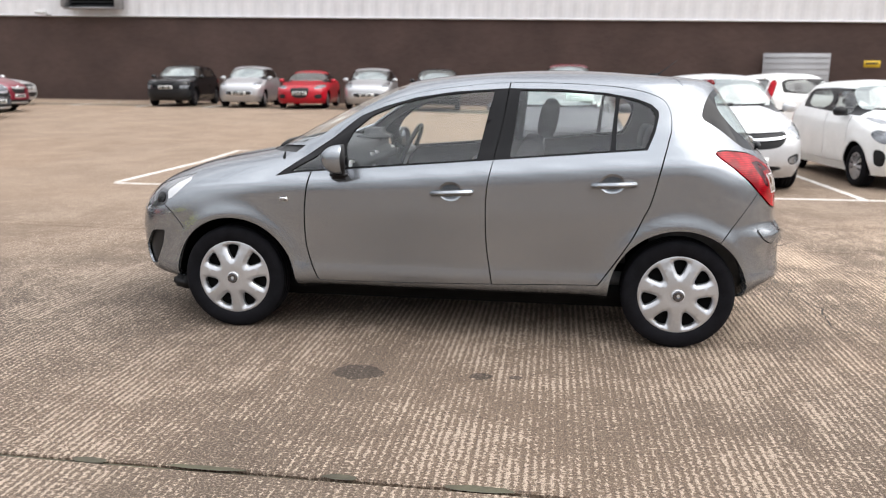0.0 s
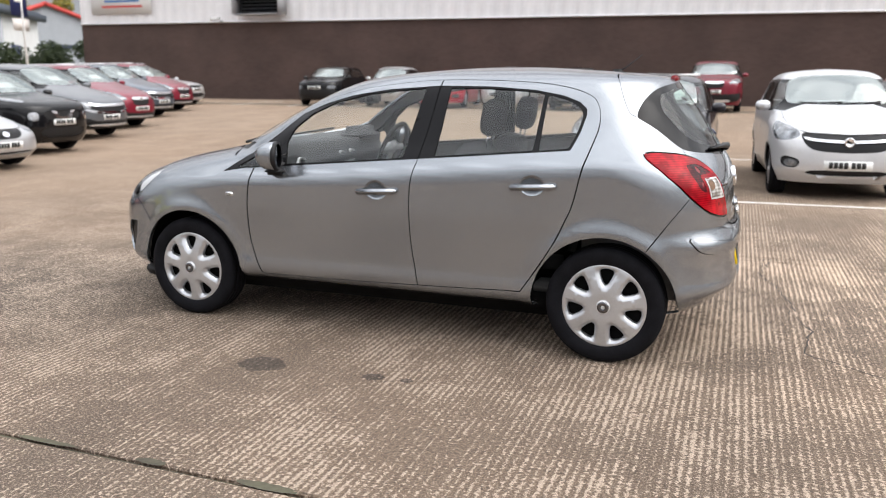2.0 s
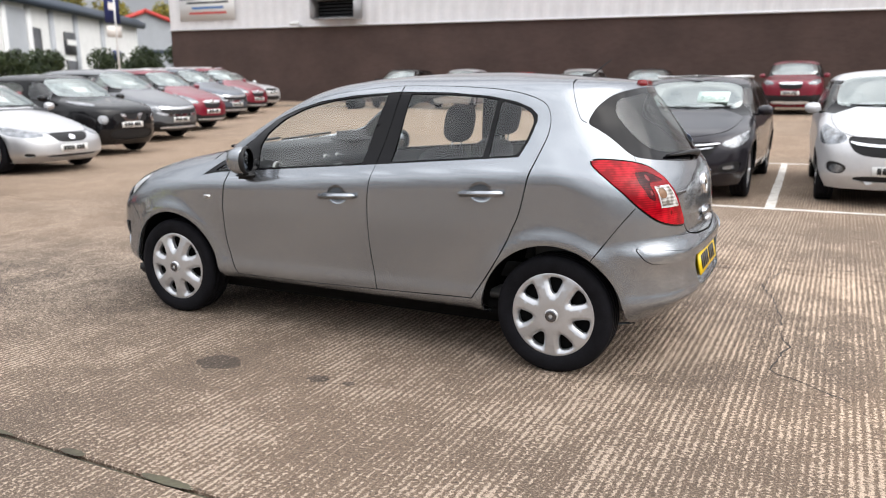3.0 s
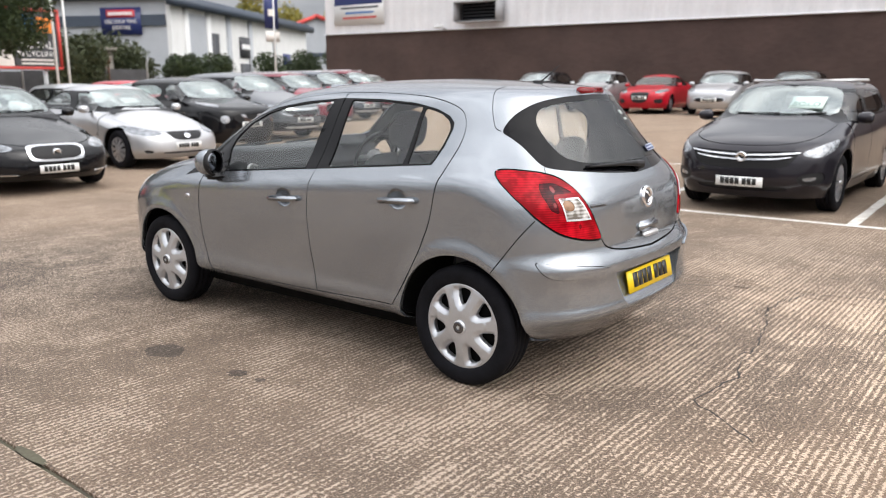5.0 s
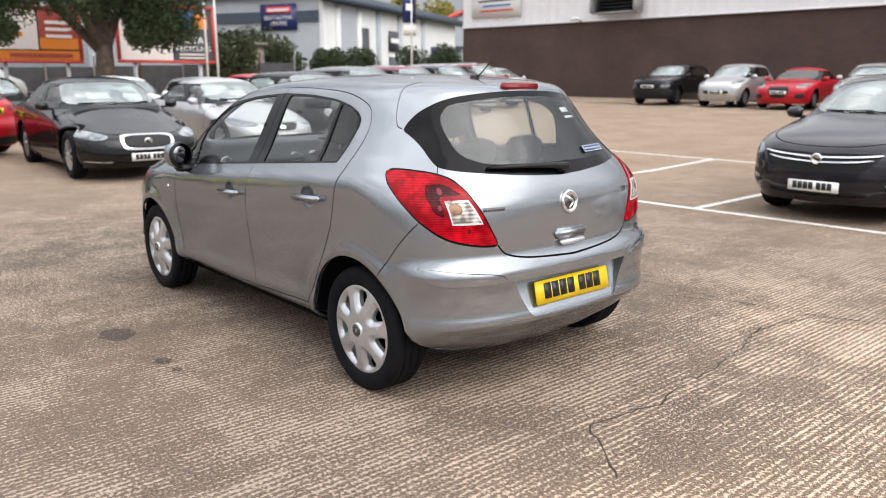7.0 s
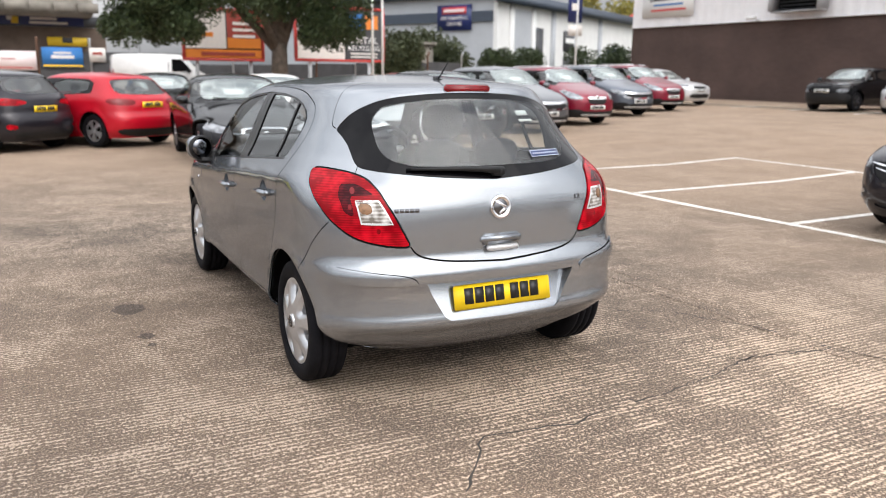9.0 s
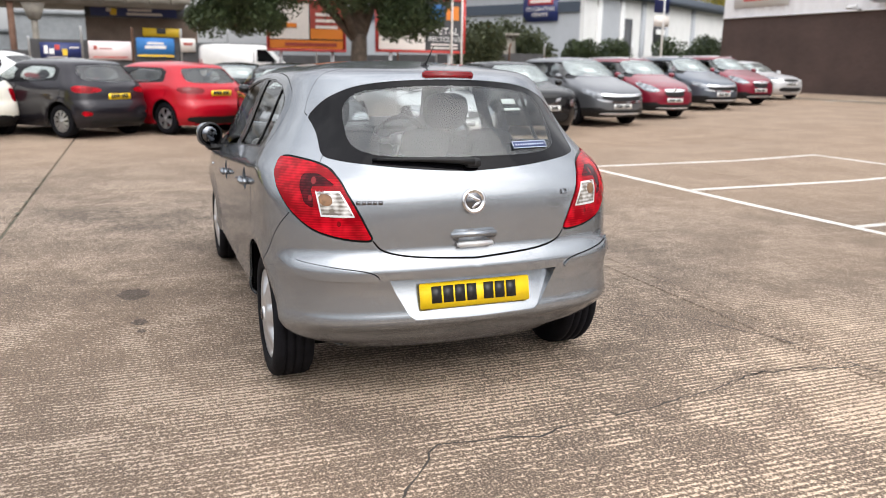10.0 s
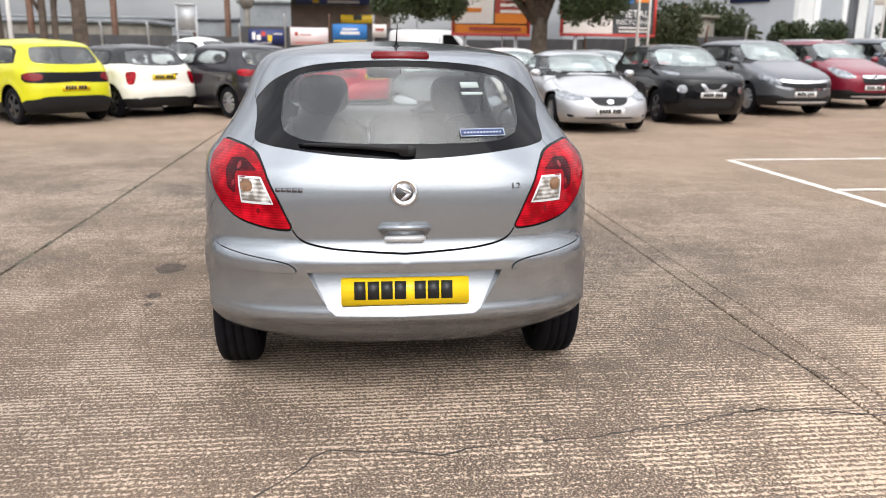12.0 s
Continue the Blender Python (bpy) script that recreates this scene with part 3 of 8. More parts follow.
# ---- wheels ----
def cover_mesh(radius, holes, r_in, r_out, wide, dish, name, outer_wide=None, scoop=0.0):
    """A wheel face of given radius with a ring of rounded openings, domed, facing -y. scoop: how deep the openings lie at the foot of sloping scoops."""
    seg = 84
    polys, scoops = [], []
    for k in range(holes):
        a0 = 2 * math.pi * (k + 0.25) / holes + math.pi / 2
        ow = outer_wide or wide
        q = [(r_in, -wide * 0.55), ((r_in + r_out) / 2, -wide * 0.95), (r_out, -ow), (r_out * 1.03, 0), (r_out, ow), ((r_in + r_out) / 2, wide * 0.95), (r_in, wide * 0.55), (r_in * 0.94, 0)]
        polys.append(rounded([(r * math.cos(a0 + a), r * math.sin(a0 + a)) for r, a in q], 2))
        if scoop:
            g = math.pi / holes
            q = [(r_in * 0.76, 0), (r_in * 0.84, -g * 0.42), (r_in * 1.08, -g * 0.62), (r_out * 0.84, -g * 0.70), (r_out * 1.06, -g * 0.66), (r_out * 1.10, 0), (r_out * 1.06, g * 0.66), (r_out * 0.84, g * 0.70), (r_in * 1.08, g * 0.62), (r_in * 0.84, g * 0.42)]
            scoops.append(rounded([(r * math.cos(a0 + a), r * math.sin(a0 + a)) for r, a in q], 1))
    rim = [(radius * math.cos(2 * math.pi * k / seg), radius * math.sin(2 * math.pi * k / seg)) for k in range(seg)]
    grid = [(0.0, 0.0)]
    for r in np.linspace(0.15, 0.96, 9):
        grid += [(radius * r * math.cos(2 * math.pi * k / 56), radius * r * math.sin(2 * math.pi * k / 56)) for k in range(56)]
    gx, gy = np.array([p[0] for p in grid]), np.array([p[1] for p in grid])
    clear = np.ones(len(grid), bool)
    for p in scoops:
        clear &= ~inside(p, gx, gy)
    pts, edges = [Vector(p) for p, ok in zip(grid, clear) if ok], []
    for poly in polys + scoops + [rim]:
        base = len(pts)
        pts += [Vector(p) for p in poly]
        edges += [(base + i, base + (i + 1) % len(poly)) for i in range(len(poly))]
    vs, _, fs, _, _, _ = delaunay_2d_cdt(pts, edges, [], 0, 1e-6)
    X, Z = np.array([v[0] for v in vs]), np.array([v[1] for v in vs])
    F = np.array([f for f in fs if len(f) == 3])
    cx, cz = X[F].mean(1), Z[F].mean(1)
    keep = np.ones(len(F), bool)
    for p in polys:
        keep &= ~inside(p, cx, cz)
    F = F[keep]
    R = np.hypot(X, Z) / radius
    A = np.arctan2(Z, X)
    Y = -dish * (1 - R**2.2) + (0.0 if scoop else 0.006) * np.sin((A - math.pi / 2) * holes - math.pi / 2 + math.pi) * np.clip(np.sin(np.pi * np.clip((R - 0.3) / 0.7, 0, 1)), 0, 1) - 0.005 * np.exp(-((R - 0.97) / 0.04) ** 2)
    if scoop:
        Y = Y + 0.006 * np.clip((0.24 - R) / 0.05, 0, 1)
        for p in polys:
            px, pz = np.array([q[0] for q in p]), np.array([q[1] for q in p])
            near = np.min(np.hypot(X[:, None] - px, Z[:, None] - pz), axis=1) < 1e-5
            Y = Y + scoop * near
    bm = bmesh.new()
    bv = [bm.verts.new((float(a), float(b), float(c))) for a, b, c in zip(X, Y, Z)]
    for f in F:
        try:
            bm.faces.new([bv[int(k)] for k in f])
        except ValueError:
            pass
    bmesh.ops.delete(bm, geom=[v for v in bm.verts if not v.link_faces], context="VERTS")
    bmesh.ops.recalc_face_normals(bm, faces=bm.faces[:])
    if bm.faces and sum(f.normal.y for f in bm.faces) > 0:
        bmesh.ops.reverse_faces(bm, faces=bm.faces[:])
    be = [e for e in bm.edges if e.is_boundary]
    r = bmesh.ops.extrude_edge_only(bm, edges=be)
    bmesh.ops.translate(bm, vec=(0, 0.022, 0), verts=[v for v in r["geom"] if isinstance(v, bmesh.types.BMVert)])
    for e in be:
        e.smooth = False
    for f in bm.faces:
        f.smooth = True
    me = bpy.data.meshes.new(name)
    bm.to_mesh(me)
    bm.free()
    return me


WHEELS = {}


def wheel_meshes(key, R, width, rr, holes, r_in, r_out, wide, dish, mat, outer_wide=None, scoop=0.0):
    """Shared meshes of a wheel: tyre, rim face, hub cap, dark drum behind."""
    if key in WHEELS:
        return WHEELS[key]
    h = width / 2
    prof = [(rr * 0.93, -h * 0.55), (rr, -h * 0.86), (rr * 1.05, -h * 0.95), (rr * 1.2, -h), (R * 0.92, -h * 0.97), (R * 0.975, -h * 0.86), (R, -h * 0.66)]
    for g in (-0.42, 0.0, 0.42):
        prof += [(R, h * (g - 0.06)), (R - 0.008, h * (g - 0.05)), (R - 0.008, h * (g + 0.05)), (R, h * (g + 0.06))]
    prof += [(R, h * 0.66), (R * 0.975, h * 0.86), (R * 0.92, h * 0.97), (rr * 1.1, h), (rr * 0.9, h * 0.8)]
    bm = lathe(prof, 56)
    for f in bm.faces:
        f.smooth = True
    tyre = bpy.data.meshes.new("tyre")
    bm.to_mesh(tyre)
    bm.free()
    tyre.materials.append(M_RUBBER)
    face = cover_mesh(rr, holes, r_in * rr, r_out * rr, wide, dish, "rim", outer_wide, scoop)
    face.materials.append(mat)
    bm = lathe([(0.001, -0.012), (rr * 0.15, -0.010), (rr * 0.165, -0.004), (rr * 0.17, 0.01)], 28)
    for f in bm.faces:
        f.smooth = True
    cap = bpy.data.meshes.new("hub_cap")
    bm.to_mesh(cap)
    bm.free()
    cap.materials.append(M_SATIN if mat is M_COVER else mat)
    bm = lathe([(0.001, 0.03), (rr * 0.96, 0.03), (rr * 0.99, 0.0), (rr * 0.99, 0.12)], 40)
    drum = bpy.data.meshes.new("wheel_drum")
    bm.to_mesh(drum)
    bm.free()
    drum.materials.append(M_UNDER)
    WHEELS[key] = (tyre, face, cap, drum, h)
    return WHEELS[key]


def add_wheel(parent, key, x, y, z, side, dish, spin=0.0):
    tyre, face, cap, drum, h = WHEELS[key]
    w = new("wheel", tyre)
    w.parent = parent
    w.matrix_basis = pose(x, side * (abs(y) - h), z, 0, spin, 0 if side < 0 else 180)
    for nm, me, off in (("rim", face, -h * 0.80), ("hub_cap", cap, -h * 0.80 - dish), ("brake_drum", drum, -h * 0.55)):
        o = new(nm, me)
        o.parent = w
        o.matrix_basis = pose(0, off, 0)
    w["label"] = "black rubber tyre on a road wheel"
    return w


# ---- the silver hatchback ----
def plate(parent, m, mat, name="number_plate", w=0.52, h=0.111, label=""):
    """A number plate facing local -y, its characters as plain bars."""
    p = part(name, box(w, 0.012, h, 0.004), mat, parent, label, at=m)
    x = -w * 0.40
    for k in range(7):
        cw = w * 0.088
        x += w * 0.05 if k == 4 else 0
        bar = part("character_bar", box(cw, 0.004, h * 0.66, 0.001), M_PLATEBAR, p, at=pose(x + cw / 2, -0.0075, 0.004))
        bar["label"] = "plain dark bar"
        x += w * 0.105
    return p


def mirror_shell(sx, sy, sz, back=0.35):
    """A door mirror housing: a rounded shell, blunt to the rear (+x)."""
    bm = bmesh.new()
    bmesh.ops.create_uvsphere(bm, u_segments=24, v_segments=14, radius=1.0)
    for v in bm.verts:
        x, y, z = v.co
        k = 1.0 if x < 0 else back
        if x > 0:
            rr = math.hypot(y, z)
            g = min(1 / rr, 1.6 if x < 0.8 else 1.0) if rr > 1e-6 else 1
            y, z = y * g, z * g
        q = (abs(y) ** 2.6 + abs(z) ** 2.6) ** (1 / 2.6)
        r = math.hypot(y, z)
        f = r / q if q > 1e-6 else 1
        v.co = (x * k * sx, y * f * sy * (1 - 0.12 * x), z * f * sz * (1 - 0.08 * y))
    return bm


def pad(sx, sy, sz, n=3.2):
    """A soft rounded cushion."""
    bm = bmesh.new()
    bmesh.ops.create_uvsphere(bm, u_segments=24, v_segments=14, radius=1.0)
    for v in bm.verts:
        a = v.co
        q = (abs(a.x) ** n + abs(a.y) ** n + abs(a.z) ** n) ** (1 / n)
        v.co = (a.x / q * sx, a.y / q * sy, a.z / q * sz)
    return bm


def seat_mesh(w, back_h, rake, depth=0.5, z=0.36):
    """Cushion and backrest outlines for a car seat facing -x, standing on z = 0."""
    cushion = box(depth, w, 0.18, 0.06, pose(-0.05, 0, z), 3)
    back = pad(0.085, w / 2, back_h / 2, 4.5)
    bmesh.ops.transform(back, matrix=pose(depth / 2 + 0.0, 0, z + back_h / 2) @ pose(0, 0, 0, 0, rake, 0), verts=back.verts)
    return cushion, back


def add_seat(parent, x, y, w=0.5, back_h=0.62, rest=True, rest_w=0.27):
    c, b = seat_mesh(w, back_h, 14)
    s = part("seat", c, M_SEAT, parent, "charcoal cloth car seat", at=pose(x, y, 0.10))
    part("backrest", b, M_SEAT, s)
    if rest:
        part("headrest", pad(0.055, rest_w / 2, 0.105), M_SEAT, s, at=pose(0.41, 0, 0.36 + back_h + 0.13, 0, 10, 0))
        for y in (-0.06, 0.06):
            part("headrest_post", tube([(0.37, y, 0.9), (0.40, y, 1.05)], 0.006), M_CHROME, s)
    return s


def skin_y(sk, x, z):
    u, v = sk.find("s", x, z)
    return sk.at_uv(u, v)[1]


def build_hatchback():
    xf = [(0.22, -1.90), (0.30, -1.985), (0.40, -2.02), (0.54, -2.03), (0.64, -2.015), (0.72, -1.975), (0.78, -1.92), (0.84, -1.83), (0.90, -1.68), (0.95, -1.50), (0.985, -1.32), (1.01, -1.185), (1.03, -1.13), (1.06, -1.08),
          (1.12, -0.975), (1.20, -0.825), (1.30, -0.625), (1.38, -0.44), (1.42, -0.31), (1.45, -0.13), (1.468, 0.06), (1.482, 0.27), (1.492, 0.50)]
    xr = [(0.22, 1.70), (0.28, 1.775), (0.34, 1.836), (0.372, 1.874), (0.388, 1.886), (0.41, 1.885), (0.45, 1.875), (0.52, 1.870), (0.57, 1.876), (0.61, 1.880), (0.635, 1.872), (0.662, 1.850), (0.70, 1.834), (0.8, 1.829), (0.9, 1.820), (0.97, 1.798), (1.02, 1.769),
          (1.1, 1.718), (1.2, 1.654), (1.3, 1.582), (1.37, 1.525), (1.4, 1.505), (1.425, 1.475), (1.445, 1.380), (1.46, 1.220), (1.472, 1.050), (1.483, 0.880), (1.492, 0.700)]
    w = [(0.22, 0.66), (0.25, 0.72), (0.275, 0.790), (0.30, 0.822), (0.325, 0.838), (0.36, 0.842), (0.42, 0.838), (0.50, 0.843), (0.62, 0.853), (0.74, 0.861), (0.84, 0.861), (0.895, 0.857), (0.925, 0.848), (0.945, 0.834), (0.97, 0.820), (1.02, 0.796), (1.06, 0.776),
         (1.12, 0.752), (1.20, 0.722), (1.28, 0.691), (1.35, 0.659), (1.39, 0.634), (1.42, 0.600), (1.44, 0.555), (1.455, 0.495), (1.468, 0.41), (1.479, 0.30), (1.487, 0.18), (1.492, 0.0)]
    af = [(0.22, 0.80), (0.5, 0.95), (0.8, 1.0), (0.95, 0.85), (1.03, 0.62), (1.2, 0.46), (1.35, 0.40), (1.45, 0.45), (1.492, 0.05)]
    ar = [(0.22, 0.48), (0.5, 0.50), (0.7, 0.50), (0.9, 0.52), (1.05, 0.60), (1.2, 0.64), (1.35, 0.55), (1.45, 0.5), (1.492, 0.05)]
    nf = [(0.22, 3.2), (0.6, 3.2), (0.9, 3.0), (1.05, 2.5), (1.2, 2.3), (1.492, 2.2)]
    nr = [(0.22, 2.9), (0.5, 3.0), (0.66, 2.95), (0.9, 2.85), (1.05, 2.55), (1.25, 2.3), (1.492, 2.2)]
    AZ, AR = 0.292, 0.366
    HANDLES = ((0.025, 0.832), (0.885, 0.893))
    sk = Skin(xf, xr, w, af, ar, nf, nr, shear=0.075, shear_mid=0.96, flare=[(-1.243, AZ, AR + 0.01, 0.016, 0.05), (1.247, AZ, AR + 0.01, 0.018, 0.055)], bow=0.018)

    def arch(cx, r, z0=AZ):
        return sk.poly([("s", cx + r * math.cos(a), max(0.221, z0 + r * math.sin(a))) for a in np.linspace(-0.22, math.pi + 0.22, 40)] + [("s", cx - r * 0.9, 0.221), ("s", cx + r * 0.9, 0.221)])

    G = 0.0025
    belt = lambda x: 0.985 + 0.0805 * x + 0.003
    top = [(-0.66, 1.115), (-0.52, 1.23), (-0.38, 1.285), (-0.20, 1.335), (0.02, 1.368), (0.31, 1.388), (0.60, 1.384), (0.84, 1.366), (0.99, 1.339), (1.075, 1.308), (1.112, 1.275), (1.116, 1.24), (1.095, 1.16), (1.056, belt(1.056))]
    dlo = sk.poly([(-0.985, belt(-0.985) - 0.012), (-0.80, 1.022)] + top + [(x, belt(x)) for x in np.linspace(0.95, -0.85, 12)])
    fglass = sk.poly([(-0.565, belt(-0.55) + 0.011), (-0.585, 1.075), (-0.545, 1.155), (-0.45, 1.235), (-0.30, 1.298), (-0.10, 1.342), (0.08, 1.364), (0.235, 1.376), (0.19, 1.18), (0.155, belt(0.15) + 0.011), (-0.1, belt(-0.1) + 0.011)], cut=1)
    rglass = sk.poly([(0.333, belt(0.333) + 0.011), (0.350, 1.15), (0.375, 1.379), (0.62, 1.374), (0.80, 1.362), (0.890, 1.350), (0.875, 1.2), (0.863, belt(0.863) + 0.011), (0.6, belt(0.6) + 0.011)], cut=1)
    qglass = sk.poly([(0.892, belt(0.892) + 0.011), (0.898, 1.2), (0.908, 1.346), (0.96, 1.334), (1.02, 1.318), (1.078, 1.285), (1.100, 1.245), (1.080, 1.165), (1.043, belt(1.043) + 0.011)], cut=1)
    tri = sk.poly([(-0.90, belt(-0.9) + 0.011), (-0.70, 1.045), (-0.66, 1.055), (-0.645, belt(-0.65) + 0.011)], cut=1)
    frame_top = [(-0.665, 1.128), (-0.61, 1.18), (-0.45, 1.278), (-0.20, 1.358), (0.06, 1.397), (0.31, 1.417), (0.66, 1.413), (0.94, 1.392), (1.115, 1.345), (1.172, 1.28), (1.182, 1.19), (1.160, 1.10), (1.126, 0.985), (1.085, 0.81), (1.045, 0.715), (1.0, 0.617), (0.917, 0.479), (0.825, 0.342)]
    front_line = [(-0.775, 0.925), (-0.797, 0.80), (-0.808, 0.68), (-0.806, 0.52), (-0.778, 0.40), (-0.738, 0.306)]
    bottom_line = [(-0.738, 0.306), (-0.23, 0.312), (0.25, 0.324), (0.825, 0.342)]
    b_line = [(0.320, 1.417), (0.285, 1.2), (0.245, 1.01), (0.216, 0.86), (0.211, 0.69), (0.220, 0.52), (0.25, 0.324)]
    full = lambda pts, n=6: sk.many([("s", *q) for q in spline(pts, n)])
    fd = full(front_line) + full([(-0.738, 0.306), (-0.23, 0.312), (0.25, 0.324)]) + full(b_line[::-1]) + full(frame_top[:6][::-1]) + full([(-0.665, 1.128), (-0.79, 1.02), (-0.93, 0.935), (-0.97, 0.912)])
    rd = full(b_line) + full([(0.25, 0.324), (0.825, 0.342)]) + full(frame_top[5:][::-1])
    R = [("arch", arch(-1.243, AR)), ("arch", arch(1.247, AR))]
    R += [("under", sk.poly([("s", -0.835, 0.222), ("s", 0.84, 0.222), ("s", 0.84, 0.272), ("s", -0.84, 0.270)]))]
    # lamps
    tail = [("s", 1.402, 1.056), ("s", 1.425, 1.072), ("s", 1.50, 1.068), ("s", 1.585, 1.056), ("r", 0.585, 1.030), ("r", 0.560, 0.985), ("r", 0.540, 0.928), ("r", 0.505, 0.862), ("r", 0.474, 0.795), ("r", 0.446, 0.742), ("r", 0.50, 0.741), ("r", 0.58, 0.752), ("r", 0.675, 0.780),
            ("s", 1.675, 0.822), ("s", 1.615, 0.880), ("s", 1.545, 0.945), ("s", 1.468, 1.008)]
    clear = sk.poly([("r", 0.663, 0.941), ("r", 0.573, 0.942), ("r", 0.524, 0.845), ("r", 0.650, 0.848)])
    tl = sk.poly(tail, cut=2)

    def ring(a, z, r, n=14):
        u, v = sk.many([("r", a, z)])[0]
        return [(u + r * math.cos(2 * math.pi * i / n), v + r * math.sin(2 * math.pi * i / n)) for i in range(n)]
    R += [("gap", sk.line([("s", 1.632, 0.852), ("s", 1.56, 0.755), ("s", 1.475, 0.635), ("s", 1.445, 0.592)], half=G)),
          ("rim", strip(tl + tl[:2], 0.005)), ("clear_rim", strip(clear + clear[:2], 0.0045)), ("bulb", sk.poly([("r", 0.656, 0.934), ("r", 0.612, 0.934), ("r", 0.602, 0.905), ("r", 0.616, 0.886), ("r", 0.654, 0.892)], cut=1)), ("clear", clear), ("dot", ring(0.665, 0.985, 0.016)), ("dot_low", ring(0.688, 0.918, 0.013)), ("dot_foot", ring(0.585, 0.815, 0.012)),  ("smoke", sk.poly([("r", 0.700, 1.010), ("r", 0.640, 1.012), ("r", 0.585, 0.968), ("r", 0.680, 0.962), ("r", 0.676, 0.875), ("r", 0.712, 0.895), ("r", 0.722, 0.965)], cut=1)), ("tail", tl)]
    # windows
    R += [("fglass", fglass), ("rglass", rglass), ("qglass", qglass), ("tri", tri)]
    R += [("gap", sk.line(b_line, half=G * 0.8))]
    R += [("dlo", dlo)]
    # scoops behind the door handles
    for x, z in HANDLES:
        R += [("cup", sk.poly([("s", x - 0.006 + 0.066 * math.cos(a), z + 0.006 + 0.054 * math.sin(a)) for a in np.linspace(0, 2 * math.pi, 25)[:-1]]))]
    for pts in (frame_top, front_line, bottom_line):
        R += [("gap", sk.line(pts, half=G))]
    rw = [("r", 0.0, 1.018), ("r", 0.15, 1.025), ("r", 0.30, 1.036), ("r", 0.45, 1.051), ("r", 0.555, 1.064), ("r", 0.610, 1.086), ("s", 1.46, 1.165), ("s", 1.40, 1.204), ("s", 1.352, 1.238), ("s", 1.368, 1.305), ("s", 1.40, 1.350), ("r", 0.40, 1.374), ("r", 0.30, 1.390), ("r", 0.15, 1.401), ("r", 0.0, 1.404)]
    clearw = [("r", 0.0, 1.078), ("r", 0.30, 1.082), ("r", 0.41, 1.092), ("r", 0.475, 1.115), ("r", 0.498, 1.15), ("r", 0.500, 1.20), ("r", 0.49, 1.275), ("r", 0.45, 1.325), ("r", 0.39, 1.350), ("r", 0.2, 1.372), ("r", 0.0, 1.378)]
    R += [("rearglass", spline(sk.many(clearw), 5)), ("frit", spline(sk.many(rw), 5))]
    ws = [("f", 0.0, 1.035), ("f", 0.40, 1.045), ("f", 0.62, 1.075), ("f", 0.655, 1.12), ("f", 0.60, 1.24), ("f", 0.545, 1.34), ("f", 0.50, 1.385), ("f", 0.40, 1.405), ("f", 0.2, 1.415), ("f", 0.0, 1.418)]
    cowl = [("f", 0.0, 1.008), ("f", 0.45, 1.012), ("f", 0.68, 1.02), ("f", 0.66, 1.06), ("f", 0.4, 1.04), ("f", 0.0, 1.034)]
    R += [("windscreen", sk.poly(ws)), ("cowl", sk.poly(cowl))]
    # spoiler and tailgate seams
    R += [("gap", sk.line([("s", 1.22, 1.447), ("s", 1.245, 1.41), ("s", 1.28, 1.325), ("s", 1.315, 1.255), ("s", 1.345, 1.238)], half=G)),
          ("gap", sk.line([("r", 0.606, 1.082), ("r", 0.632, 1.045)], half=G)),
          ("gap", sk.line([("r", 0.450, 0.742), ("r", 0.425, 0.710), ("r", 0.38, 0.688), ("r", 0.287, 0.671), ("r", 0.15, 0.660), ("r", 0.0, 0.652)], half=0.004))]
    spoiler = [("s", 1.225, 1.447), ("s", 1.25, 1.41), ("s", 1.285, 1.325), ("s", 1.32, 1.258), ("s", 1.352, 1.238), ("s", 1.368, 1.305), ("s", 1.40, 1.350), ("r", 0.40, 1.374), ("r", 0.30, 1.390), ("r", 0.15, 1.401), ("r", 0.0, 1.404), ("r", 0.0, 1.458), ("r", 0.3, 1.455)]
    gate = [("r", 0.0, 0.652), ("r", 0.15, 0.660), ("r", 0.287, 0.671), ("r", 0.38, 0.688), ("r", 0.425, 0.710), ("r", 0.450, 0.742), ("r", 0.505, 0.862), ("r", 0.56, 0.985), ("r", 0.632, 1.045), ("r", 0.606, 1.082), ("r", 0.45, 1.052), ("r", 0.0, 1.02)]
    trim = [("s", 1.636, 0.666), ("r", 0.74, 0.653), ("r", 0.66, 0.642), ("r", 0.58, 0.632), ("r", 0.49, 0.621), ("r", 0.448, 0.606), ("r", 0.432, 0.580), ("r", 0.47, 0.576), ("r", 0.60, 0.579), ("r", 0.70, 0.581), ("r", 0.752, 0.592), ("r", 0.778, 0.620)]
    tm = sk.poly(trim, cut=1)
    R += [("groove", strip(tm + tm[:2], 0.0022)), ("trim", tm)]
    recess = sk.poly([("r", 0.0, 0.576), ("r", 0.394, 0.580), ("r", 0.372, 0.53), ("r", 0.312, 0.424), ("r", 0.283, 0.400), ("r", 0.0, 0.394)])
    bump_r = [("r", 0.0, 0.650), ("r", 0.287, 0.669), ("r", 0.38, 0.686), ("r", 0.425, 0.708), ("r", 0.450, 0.740), ("r", 0.56, 0.752), ("r", 0.66, 0.775), ("s", 1.675, 0.820), ("s", 1.632, 0.852), ("s", 1.56, 0.755), ("s", 1.475, 0.635), ("s", 1.445, 0.592), ("s", 1.40, 0.53), ("s", 1.50, 0.30), ("s", 1.50, 0.222), ("r", 0.0, 0.222)]
    R += [("spoiler", sk.poly(spoiler)), ("gate", sk.poly(gate)), ("recess", recess), ("rbump", sk.poly(bump_r))]
    # front
    head = [("f", 0.46, 0.735), ("f", 0.55, 0.80), ("f", 0.63, 0.86), ("s", 1.5 * -1, 0.893), ("s", -1.56, 0.83), ("s", -1.66, 0.745), ("s", -1.78, 0.675), ("f", 0.62, 0.645), ("f", 0.50, 0.66)]
